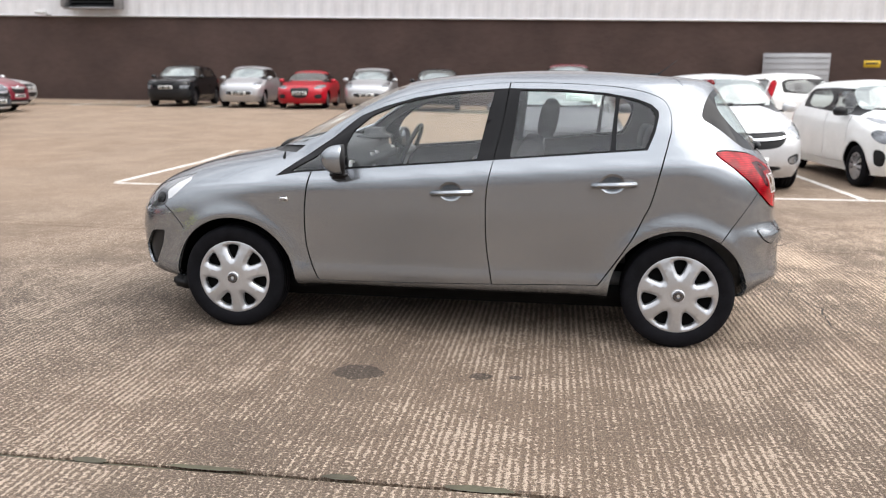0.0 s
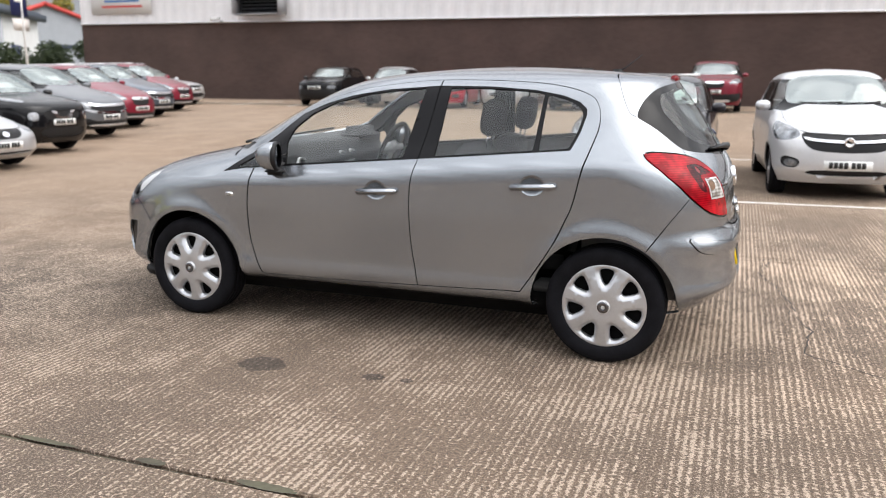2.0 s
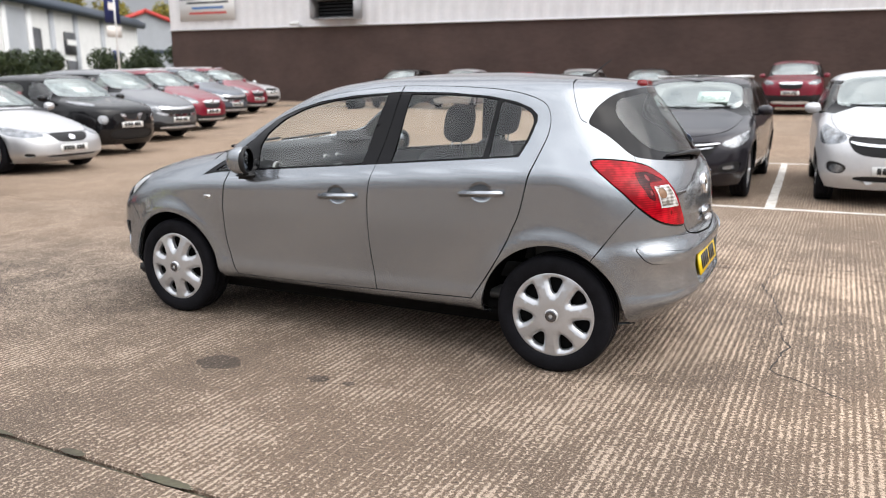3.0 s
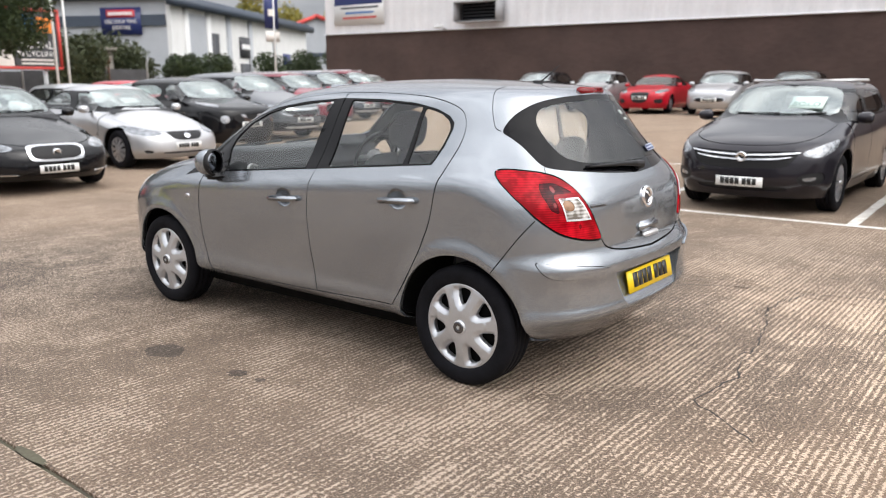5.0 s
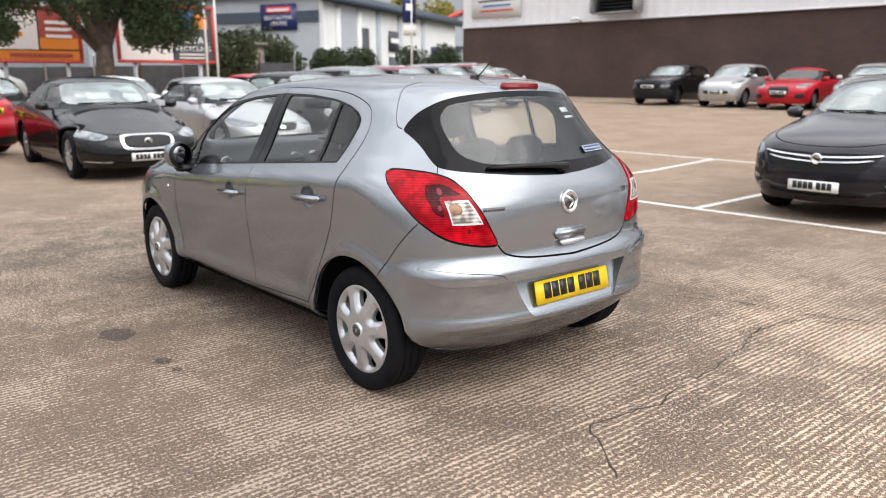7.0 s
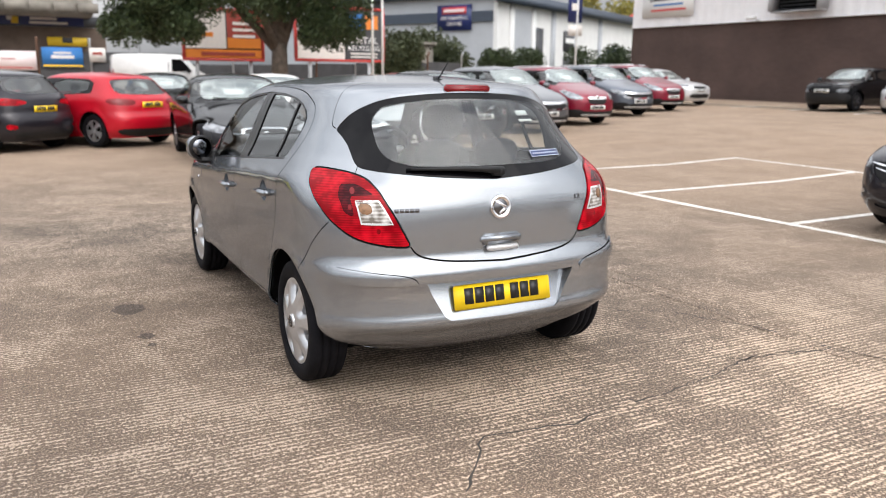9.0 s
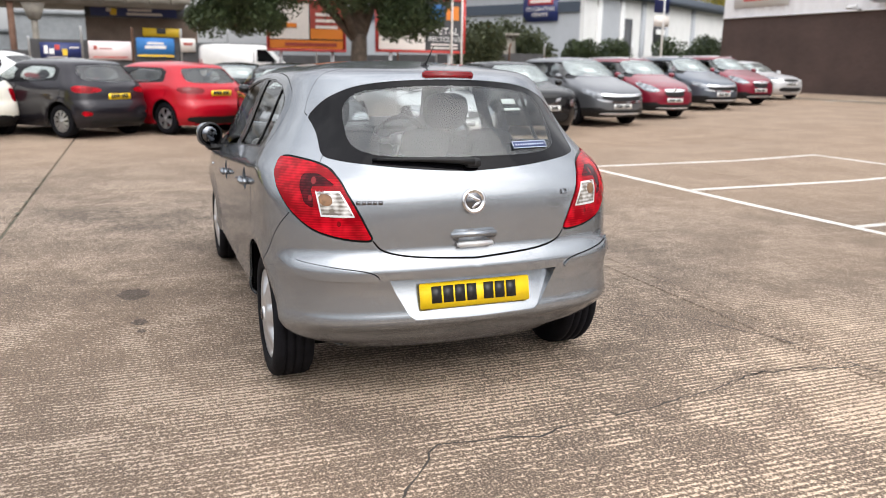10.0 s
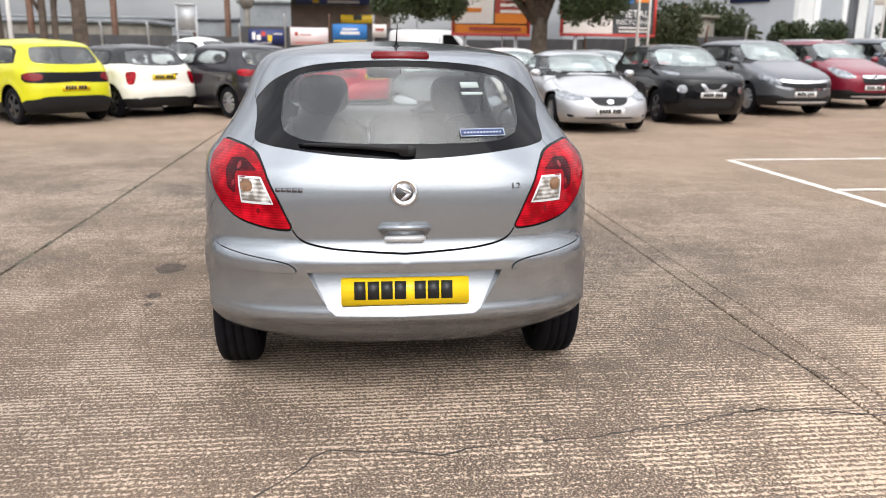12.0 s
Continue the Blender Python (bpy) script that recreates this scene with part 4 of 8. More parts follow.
    bowl = [("s", -1.735 + 0.062 * math.cos(a), 0.742 + 0.050 * math.sin(a)) for a in np.linspace(0, 2 * math.pi, 17)[:-1]]
    pupil = [("s", -1.735 + 0.036 * math.cos(a), 0.742 + 0.029 * math.sin(a)) for a in np.linspace(0, 2 * math.pi, 17)[:-1]]
    blink = [("s", -1.690, 0.735), ("s", -1.680, 0.789), ("s", -1.618, 0.832), ("s", -1.540, 0.866), ("s", -1.530, 0.850), ("s", -1.606, 0.779), ("s", -1.650, 0.745)]
    fog = [("s", -1.80, 0.545), ("s", -1.695, 0.556), ("s", -1.72, 0.47), ("s", -1.79, 0.338), ("s", -1.855, 0.33), ("s", -1.90, 0.43)]
    grille = [("f", 0.0, 0.69), ("f", 0.34, 0.685), ("f", 0.36, 0.64), ("f", 0.0, 0.60)]
    intake = [("f", 0.0, 0.46), ("f", 0.45, 0.45), ("f", 0.42, 0.32), ("f", 0.0, 0.30)]
    R += [("gap", sk.line([("s", -1.70, 0.708), ("s", -1.62, 0.655), ("s", -1.545, 0.572)], half=G)),
          ("gap", sk.line([("s", -1.50, 0.897), ("s", -1.30, 0.945), ("s", -1.10, 0.99), ("s", -0.99, 1.018)], half=G * 0.8)),
          ("gap", sk.line([("s", -0.995, 1.02), ("s", -0.955, 0.985)], half=G * 0.8)),
          ("pupil", sk.poly(pupil)), ("bowl", sk.poly(bowl)), ("blink", sk.poly(blink)), ("head", sk.poly(head, cut=1)), ("fog", sk.poly(fog, cut=1)), ("grille", sk.poly(grille)), ("intake", sk.poly(intake))]
    bonnet = [("f", 0.0, 0.70), ("f", 0.46, 0.735), ("f", 0.63, 0.86), ("s", -1.5, 0.895), ("s", -1.30, 0.944), ("s", -1.10, 0.989), ("s", -0.995, 1.018), ("f", 0.66, 1.02), ("f", 0.0, 1.008)]
    bump_f = [("f", 0.0, 0.70), ("f", 0.46, 0.735), ("f", 0.50, 0.66), ("s", -1.78, 0.672), ("s", -1.70, 0.71), ("s", -1.62, 0.655), ("s", -1.545, 0.572), ("s", -1.62, 0.40), ("s", -1.60, 0.222), ("f", 0.0, 0.222)]
    wing = [("s", -1.70, 0.71), ("s", -1.66, 0.745), ("s", -1.56, 0.83), ("s", -1.5, 0.893), ("s", -1.30, 0.945), ("s", -1.10, 0.99), ("s", -0.99, 1.018), ("s", -0.955, 0.985), ("s", -0.93, 0.935), ("s", -0.775, 0.925), ("s", -0.797, 0.80), ("s", -0.808, 0.68), ("s", -0.806, 0.52), ("s", -0.778, 0.40), ("s", -0.738, 0.306),
            ("s", -0.80, 0.222), ("s", -1.60, 0.222), ("s", -1.62, 0.40), ("s", -1.545, 0.572), ("s", -1.62, 0.655)]
    R += [("fdoor", fd), ("rdoor", rd), ("bonnet", sk.poly(bonnet)), ("fbump", sk.poly(bump_f)), ("wing", sk.poly(wing))]
    data = panels(sk, R, 0.036, 0.026)

    car = holder("hatchback_car", "silver-grey five-door hatchback parked alone on the concrete yard", "car")
    P = lambda nm, rg, mat, lb="", **k: panel(nm, data, rg, mat, car, lb, **k)
    P("body_shell", "body", M_SILVER)
    for sd in (1, -1):
        # the sill's tucked-under foot is coloured black to stand for its shade
        P("sill_underside", "under", M_UNDER, "black underside of the sill", sides=(sd,), skip_edge=True)
    # black set behind the panel gaps paints in the shade between the panels
    P("gap_backing", "gap", M_UNDER, "black rubber in the panel gaps", inset=0.009, skip_edge=True)
    P("bonnet", "bonnet", M_SILVER)
    P("tailgate", "gate", M_SILVER)
    P("spoiler", "spoiler", M_SILVER)
    P("front_bumper", "fbump", M_SILVER)
    bumper = P("rear_bumper", "rbump", M_SILVER, edge=0.06)
    for sd in (1, -1):
        P("front_wing", "wing", M_SILVER, sides=(sd,))
        P("front_door", "fdoor", M_SILVER, sides=(sd,))
        P("rear_door", "rdoor", M_SILVER, sides=(sd,))
        P("window_surround", "dlo", M_GLOSSBLACK, "black window surround", sides=(sd,), inset=0.003)
        P("front_door_glass", "fglass", M_GLASS, "tinted side window", sides=(sd,), inset=0.008, skip_edge=True)
        P("rear_door_glass", "rglass", M_GLASS, "tinted side window", sides=(sd,), inset=0.008, skip_edge=True)
        P("quarter_glass", "qglass", M_GLASS, "tinted side window", sides=(sd,), inset=0.008, skip_edge=True)
        P("corner_glass", "tri", M_GLASS, "tinted side window", sides=(sd,), inset=0.008, skip_edge=True)
        t = P("tail_light", "tail", M_REDLENS, "red tail light with a clear reversing lens", sides=(sd,), inset=-0.004)
        P("lamp_seal", "rim", M_GLOSSBLACK, sides=(sd,), inset=0.004)
        panel("smoked_segment", data, "smoke", M_RIBRED, t, "darker red segment", sides=(sd,), inset=-0.003)
        c = panel("reversing_lens", data, "clear", M_CLEARLENS, t, "clear lens", sides=(sd,), inset=-0.006)
        panel("lens_rim", data, "clear_rim", M_SATIN, t, "pale rim of the clear lens", sides=(sd,), inset=-0.007)
        panel("reversing_bulb", data, "bulb", M_BULB, t, "brownish bulb behind the clear lens", sides=(sd,), inset=-0.004)
        for dot in ("dot", "dot_low", "dot_foot"):
            panel("bulb_shadow", data, dot, M_DARKREDLENS, t, "dark round bulb seat", sides=(sd,), inset=-0.002)
        hl = P("headlight", "head", M_LAMP, "clear headlight", sides=(sd,), inset=0.002)
        panel("lamp_bowl", data, "bowl", M_DARKCHROME, hl, "dark reflector bowl", sides=(sd,), inset=0.003)
        panel("lamp_projector", data, "pupil", M_GLOSSBLACK, hl, "dark projector lens", sides=(sd,), inset=-0.002)
        panel("indicator_lens", data, "blink", M_SATIN, hl, "clear indicator lens", sides=(sd,), inset=0.0)
        P("fog_vent", "fog", M_BLACKTRIM, "black vent", sides=(sd,), inset=0.02)
    P("grille", "grille", M_BLACKTRIM, "black grille", inset=0.012)
    P("air_intake", "intake", M_BLACKTRIM, "black intake", inset=0.015)
    P("windscreen", "windscreen", M_GLASS, "windscreen", inset=0.003, skip_edge=True)
    P("cowl", "cowl", M_BLACKTRIM, "black cowl", inset=0.01)
    P("rear_window", "rearglass", M_REARGLASS, "tinted rear window", inset=0.002, skip_edge=True)
    P("rear_window_border", "frit", M_FRIT, "black glass border", inset=0.002)
    # recessed panel behind the rear plate, leaning back to its deep upper edge
    pos, nor, by = data
    sunk = pos - nor * np.interp(pos[:, 2], [0.39, 0.58], [0.004, 0.055])[:, None]
    lean = nor + np.array([0, 0, 0.34])
    lean /= np.linalg.norm(lean, axis=1)[:, None]
    me = panel_mesh("plate_recess", sunk, lean, by["recess"], skip_edge=True)
    me.materials.append(M_SILVER)
    o = new("plate_recess", me)
    o.parent = bumper
    for sd in (1, -1):
        panel("strip_groove", data, "groove", M_UNDER, bumper, "dark groove round the bumper strip", sides=(sd,), inset=0.004, skip_edge=True)
        panel("bumper_strip", data, "trim", M_SILVER, bumper, "raised bumper strip", sides=(sd,), inset=-0.009, edge=0.016)
    # inner lining: the skin set inwards, without the windows
    pos, nor, by = data
    solid = np.concatenate([f for k, f in by.items() if k not in ("arch", "recess", "trim", "cup", "groove", "dlo", "frit", "under", "fglass", "rglass", "qglass", "tri", "windscreen", "rearglass")])
    me = panel_mesh("inner_lining", pos, nor, solid, inset=0.026, skip_edge=True)
    me.materials.append(M_LINING)
    o = new("inner_lining", me)
    o.parent = car
    # underbody, arch liners
    part("underbody", box(3.0, 1.40, 0.18, 0.05, pose(-0.05, 0, 0.262)), M_UNDER, car)
    part("underbody_nose", box(0.4, 1.0, 0.08, 0.04, pose(-1.60, 0, 0.25)), M_UNDER, car)
    for sd in (-1, 1):
        part("air_flap", box(0.12, 0.26, 0.07, 0.02, pose(-1.615, sd * 0.63, 0.235, 0, 12, 0)), M_BLACKTRIM, car, "black air flap before the front wheel")
    for x in (-1.243, 1.247):
        for sd in (-1, 1):
            bm = bmesh.new()
            rg = []
            an = np.linspace(-0.12, math.pi + 0.12, 28)
            ys = -skin_y(sk, x + AR * np.cos(an), AZ + AR * np.sin(an))
            for yy, rr in ((0.02, AR - 0.001), (0.05, AR + 0.03), (0.30, AR + 0.02), (0.33, 0.02)):
                rg.append([bm.verts.new((x + rr * math.cos(a), sd * (float(y) - yy), AZ + rr * math.sin(a))) for a, y in zip(an, ys)])
            for a, b in zip(rg, rg[1:]):
                for k in range(27):
                    bm.faces.new((a[k], a[k + 1], b[k + 1], b[k]))
            part("arch_liner", bm, M_UNDER, car)
    # wheels
    wheel_meshes("hatch", 0.301, 0.185, 0.214, 7, 0.53, 0.87, 0.205, 0.026, M_COVER, 0.215, 0.022)
    for x, y, spin in ((-1.2555, 0.832, 10), (1.2555, 0.832, 15)):
        for sd in (-1, 1):
            wh = add_wheel(car, "hatch", x, y, 0.300, sd, 0.020, spin)
            front_y = min(v.co.y for v in WHEELS["hatch"][2].vertices) - WHEELS["hatch"][4] * 0.80 - 0.020
            part("hub_emblem", lathe([(0.010, -0.002), (0.014, -0.004), (0.024, -0.004), (0.029, -0.002), (0.031, 0.006)], 24), M_DARKCHROME, wh, "grey emblem ring on the hub", at=pose(0, front_y, 0))
    # door handles, each before a bowl sunk into the door
    for x, z in HANDLES:
        for sd in (-1, 1):
            at = sk.frame_at("s", x, z, sd)
            h = part("door_handle", box(0.232, 0.018, 0.031, 0.008, pose(0, -0.028, 0), 3), M_SILVER, car, at=at @ pose(0, 0, 0, 0, 3 * sd, 0))
            for mx, mw in ((-0.105, 0.024), (0.095, 0.05)):
                part("handle_mount", box(mw, 0.034, 0.026, 0.006, pose(mx * -sd, -0.012, 0)), M_SILVER, h)
            bowl = bmesh.new()
            bmesh.ops.create_uvsphere(bowl, u_segments=28, v_segments=16, radius=1)
            bmesh.ops.delete(bowl, geom=[v for v in bowl.verts if v.co.y < -0.02], context="VERTS")
            bmesh.ops.scale(bowl, vec=(0.072, 0.026, 0.058), verts=bowl.verts)
            bmesh.ops.reverse_faces(bowl, faces=bowl.faces[:])
            part("handle_cup", bowl, M_SILVER, h, "scooped recess behind the handle", at=pose(-0.006, 0.0015, 0.006))
    # side repeater
    for sd in (-1, 1):
        u, v = sk.find("s", -0.925, 0.772)
        y = float(sk.at_uv(u, v)[1])
        rp = part("side_repeater", box(0.052, 0.012, 0.022, 0.005), M_CHROME, car, "clear side repeater lamp", at=pose(-0.925, sd * -y, 0.772))
        part("repeater_lens", box(0.036, 0.005, 0.013, 0.002), M_CLEARLENS, rp, at=pose(0, sd * 0.006, 0))
    # mirrors
    for sd in (-1, 1):
        m = part("door_mirror", mirror_shell(0.100, 0.078, 0.078, 0.18), M_SILVER, car, "silver-capped door mirror on a black foot", at=pose(-0.590, sd * 0.900, 1.005, 0, 0, -sd * 17))
        ring = lathe([(0.86, 0.016), (1.0, 0.014), (1.03, 0.004), (1.03, -0.006), (0.98, -0.012), (0.9, -0.010)], 36)
        bmesh.ops.transform(ring, matrix=pose(0.016, 0, 0) @ Matrix.Diagonal((1, 0.080, 0.079, 1)) @ pose(0, 0, 0, 0, 0, -90), verts=ring.verts)
        part("mirror_rim", ring, M_BLACKTRIM, m)
        disc = lathe([(0.001, 0.0), (0.9, 0.0), (0.92, -0.01)], 36)
        bmesh.ops.transform(disc, matrix=pose(0.024, 0, 0) @ Matrix.Diagonal((1, 0.078, 0.077, 1)) @ pose(0, 0, 0, 0, 0, -90), verts=disc.verts)
        part("mirror_glass", disc, M_MIRROR, m, "mirror glass")
        part("mirror_foot", merge(box(0.10, 0.13, 0.04, 0.016, pose(0.0, -sd * 0.045, -0.086)), box(0.09, 0.05, 0.08, 0.015, pose(0.0, -sd * 0.095, -0.068))), M_BLACKTRIM, m)
    # rear details
    part("high_brake_light", box(0.035, 0.245, 0.042, 0.008), M_DARKREDLENS, car, "dark red high-level brake light", at=pose(1.478, 0, 1.420, 0, 24, 0))
    bdg = part("badge", lathe([(0.001, -0.006), (0.038, -0.006), (0.041, -0.010), (0.052, -0.012), (0.056, -0.006), (0.056, 0.01)], 36), M_CHROME, car, "round chrome badge", at=sk.frame_at("r", 0.005, 0.895))
    part("badge_field", lathe([(0.001, -0.0065), (0.036, -0.0065), (0.038, -0.004)], 28), M_DARKCHROME, bdg, "dark field inside the chrome ring")
    part("badge_wing", merge(box(0.062, 0.006, 0.016, 0.003, pose(0.0, -0.010, 0.012, 0, 32, 0)), box(0.045, 0.006, 0.014, 0.003, pose(0.008, -0.010, -0.016, 0, -40, 0))), M_CHROME, bdg)
    for k in range(5):
        part("name_badge_bar", box(0.0185, 0.004, 0.0175, 0.001), M_DARKCHROME, car, "dark chrome bar", at=sk.frame_at("r", 0.505 - 0.0225 * k, 0.901))
    words("1.2", 0.034, M_DARKCHROME, car, sk.frame_at("r", 0.455, 0.912, 1, 0.003) @ pose(0, 0, 0, 90, 0, 0), "engine_size_badge")
    hd = part("tailgate_handle", box(0.030, 0.214, 0.052, 0.014, None, 3), M_SILVER, car, at=pose(1.836, -0.004, 0.752, 0, -14, 0))
    # lip is paler than the paint: its sky reflection is put into the colour
    part("handle_underside", box(0.016, 0.172, 0.034, 0.008), M_SATIN, hd, "pale handle edge", at=pose(0.004, 0, -0.041, 0, -30, 0))
    plate(car, sk.frame_at("r", 0.001, 0.497, -1, -0.013) @ pose(0, 0, 0, -9, 0, 0), M_YPLATE, label="yellow rear number plate with dark bars")
    # wiper, aerial, washer
    on = lambda y, z, o: sk.frame_at("r", abs(y), z, 1 if y > 0 else -1, o).translation
    arm = merge(tube([on(0.012, 1.046, 0.024), on(-0.06, 1.052, 0.026), on(-0.16, 1.058, 0.024), on(-0.29, 1.062, 0.018), on(-0.40, 1.064, 0.012)], 0.019, 10, 0.005), pad(0.022, 0.036, 0.022))
    for v in arm.verts[-24 * 13 - 2:]:
        v.co = Vector(on(0.012, 1.046, 0.014)) + v.co
    wp = part("rear_wiper", arm, M_BLACKTRIM, car, "black rear wiper")
    part("wiper_blade", tube([on(-0.02, 1.060, 0.008), on(-0.22, 1.069, 0.008), on(-0.42, 1.066, 0.008)], 0.007, 6), M_RUBBER, wp)
    ae = part("aerial", tube([(1.16, 0, 1.462), (1.20, 0, 1.485), (1.29, 0, 1.555)], 0.006, 8, 0.002), M_BLACKTRIM, car, "short black roof aerial")
    part("aerial_base", box(0.07, 0.035, 0.03, 0.01, pose(1.155, 0, 1.462)), M_BLACKTRIM, ae)
    part("exhaust_tip", tube([(1.5, -0.35, 0.27), (1.68, -0.35, 0.262)], 0.024, 14), M_UNDER, car)
    part("front_wiper", merge(tube([sk.frame_at("f", abs(y), z, 1 if y > 0 else -1, 0.012).translation for y, z in ((-0.45, 1.03), (-0.2, 1.04), (0.08, 1.05))], 0.009), tube([sk.frame_at("f", abs(y), z, 1, 0.012).translation for y, z in ((0.15, 1.03), (0.35, 1.045), (0.52, 1.065))], 0.009)), M_BLACKTRIM, car, "black windscreen wipers")
    # stickers on the rear glass
    base = sk.frame_at("r", 0.33, 1.118, 1, 0.002) @ pose(0, 0, 0, 0, 0, 90)
    st = part("window_sticker", box(0.002, 0.20, 0.036, 0.0005), M_BLUE, car, "thin blue-edged dealer sticker on the glass", at=base)
    for z in (-0.0165, 0.0165):
        part("sticker_edge", box(0.0015, 0.20, 0.0035), M_STICKER, st, at=pose(-0.0013, 0, z))
    for y in (-0.09825, 0.09825):
        part("sticker_edge", box(0.0015, 0.0035, 0.029), M_STICKER, st, at=pose(-0.0013, y, 0))
    for y in np.linspace(-0.080, 0.080, 12):
        part("sticker_bar", box(0.0015, 0.0085, 0.008), M_STICKER, st, at=pose(-0.0013, float(y), 0))
    disc = sk.frame_at("r", 0.30, 1.318, 1, -0.02) @ pose(0, 0, 0, 0, 0, 90)
    st = part("glass_emblem", box(0.0015, 0.085, 0.030, 0.0006), M_WHITE, car, "white dealer emblem inside the rear glass", at=disc)
    part("emblem_bar", box(0.0015, 0.10, 0.014), M_WHITE, st, at=pose(0, 0, -0.045))
    part("roof_antenna_wire", tube([(1.50, 0.0, 1.40), (1.525, 0.0, 1.35)], 0.003, 6), M_BLACKTRIM, car)
    # cabin
    add_seat(car, 0.12, -0.36)
    add_seat(car, 0.12, 0.36)
    bench = part("rear_bench", merge(box(0.5, 1.16, 0.2, 0.06, pose(0.80, 0, 0.45)), box(0.16, 1.16, 0.58, 0.06, pose(1.09, 0, 0.74, 0, 14, 0))), M_SEAT, car, "charcoal rear bench")
    for y in (-0.36, 0, 0.36):
        part("headrest", pad(0.05, 0.125, 0.08), M_SEAT, bench, at=pose(1.17, y, 1.075, 0, 10, 0))
    part("cabin_floor", box(2.6, 1.36, 0.05, 0.01, pose(0.2, 0, 0.33)), M_LINING, car)
    part("boot_side", merge(box(0.55, 0.05, 0.6, 0.02, pose(1.38, -0.66, 0.62)), box(0.55, 0.05, 0.6, 0.02, pose(1.38, 0.66, 0.62)), box(0.6, 1.3, 0.04, 0.01, pose(1.45, 0, 0.62))), M_LINING, car)
    dash = part("dashboard", merge(box(0.46, 1.32, 0.20, 0.08, pose(-0.78, 0, 0.945, 0, 4, 0), 3), box(0.30, 1.36, 0.38, 0.08, pose(-0.76, 0, 0.72), 3), box(0.30, 0.26, 0.40, 0.05, pose(-0.55, 0, 0.66), 3)), M_DASH, car, "dark grey dashboard")
    part("instrument_cowl", box(0.20, 0.34, 0.12, 0.05, pose(-0.68, 0.37, 1.045), 3), M_DASH, dash)
    part("centre_display", box(0.03, 0.20, 0.12, 0.02, pose(-0.665, 0, 0.965, 0, -20, 0)), M_GLOSSBLACK, dash)
    part("centre_trim", box(0.02, 0.24, 0.10, 0.02, pose(-0.625, 0, 0.86, 0, -14, 0)), M_SATIN, dash, "silver centre panel")
    for y in (-0.07, 0.07, -0.58, 0.58):
        part("air_vent", lathe([(0.001, 0.0), (0.032, 0.0), (0.040, -0.012), (0.042, 0.01)], 20), M_SATIN, dash, at=pose(-0.60, y, 0.93, 0, 0, 90))
    bm = bmesh.new()
    n = 40
    rg = [[bm.verts.new(((0.185 + 0.016 * math.cos(b)) * math.cos(a), 0.016 * math.sin(b), (0.185 + 0.016 * math.cos(b)) * math.sin(a))) for b in np.linspace(0, 2 * math.pi, 9)[:-1]] for a in np.linspace(0, 2 * math.pi, n + 1)[:-1]]
    for i in range(n):
        for k in range(8):
            bm.faces.new((rg[i][k], rg[(i + 1) % n][k], rg[(i + 1) % n][(k + 1) % 8], rg[i][(k + 1) % 8]))
    bmesh.ops.recalc_face_normals(bm, faces=bm.faces[:])
    sw = part("steering_wheel", bm, M_BLACKTRIM, car, "black three-spoke steering wheel", at=pose(-0.43, 0.37, 0.955, 0, 0, -90) @ pose(0, 0, 0, -24, 0, 0))
    part("wheel_spoke", merge(box(0.34, 0.025, 0.045, 0.01, pose(0, 0, 0)), box(0.045, 0.025, 0.18, 0.01, pose(0, 0, -0.09)), box(0.13, 0.05, 0.11, 0.03, pose(0, -0.01, 0), 3)), M_SATIN, sw)
    part("interior_mirror", box(0.03, 0.22, 0.07, 0.015, pose(-0.40, 0.0, 1.305)), M_BLACKTRIM, car)
    return car, sk


hero, hero_skin = build_hatchback()


# ---- yard ----
def ground_sheet():
    """One sheet out to the horizon, a little under the slabs."""
    xs = [-2500, -600, -200, -90] + list(np.linspace(-60, 30, 19)) + [80, 300, 2500]
    ys = [-2500, -300, -80, -30, -10, 0, 4, 6.5, 8, 11, 14, 18, 23.5, 26, 30, 60, 300, 2500]
    bm = bmesh.new()
    g = [[bm.verts.new((x, y, gz(x, y) - 0.018)) for y in ys] for x in xs]
    for i in range(len(xs) - 1):
        for j in range(len(ys) - 1):
            bm.faces.new((g[i][j], g[i + 1][j], g[i + 1][j + 1], g[i][j + 1]))
    ob = part("ground", bm, M_JOINT)
    return tagged(ob, "dark filled ground beneath the concrete slabs", "ground", kind="structure")


def slab(x0, x1, y0, y1, parent, gap=0.012, ygap=None):
    """One cast slab with softened edges, following the yard's fall."""
    yg = gap if ygap is None else ygap
    a, b, c, d = x0 + gap / 2, x1 - gap / 2, y0 + yg / 2, y1 - yg / 2
    bm = bmesh.new()
    n = 12 if c < 8 < d else (max(1, int((d - c) / 2.3)) if d > 6.5 else 1)
    mx = 5
    e = 0.008
    rings = []
    ysn = [c, c + e] + [c + (d - c) * k / n for k in range(1, n)] + [d - e, d]
    xsn = [a, a + e] + [a + (b - a) * k / mx for k in range(1, mx)] + [b - e, b]
    for i, x in enumerate(xsn):
        rings.append([bm.verts.new((x, y, gz(x, y) - (0.006 if i in (0, len(xsn) - 1) or j in (0, len(ysn) - 1) else 0))) for j, y in enumerate(ysn)])
    for i in range(len(xsn) - 1):
        for j in range(len(ysn) - 1):
            bm.faces.new((rings[i][j], rings[i + 1][j], rings[i + 1][j + 1], rings[i][j + 1]))
    be = [q for q in bm.edges if q.is_boundary]
    r = bmesh.ops.extrude_edge_only(bm, edges=be)
    bmesh.ops.translate(bm, vec=(0, 0, -0.03), verts=[v for v in r["geom"] if isinstance(v, bmesh.types.BMVert)])
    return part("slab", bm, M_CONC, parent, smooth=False)


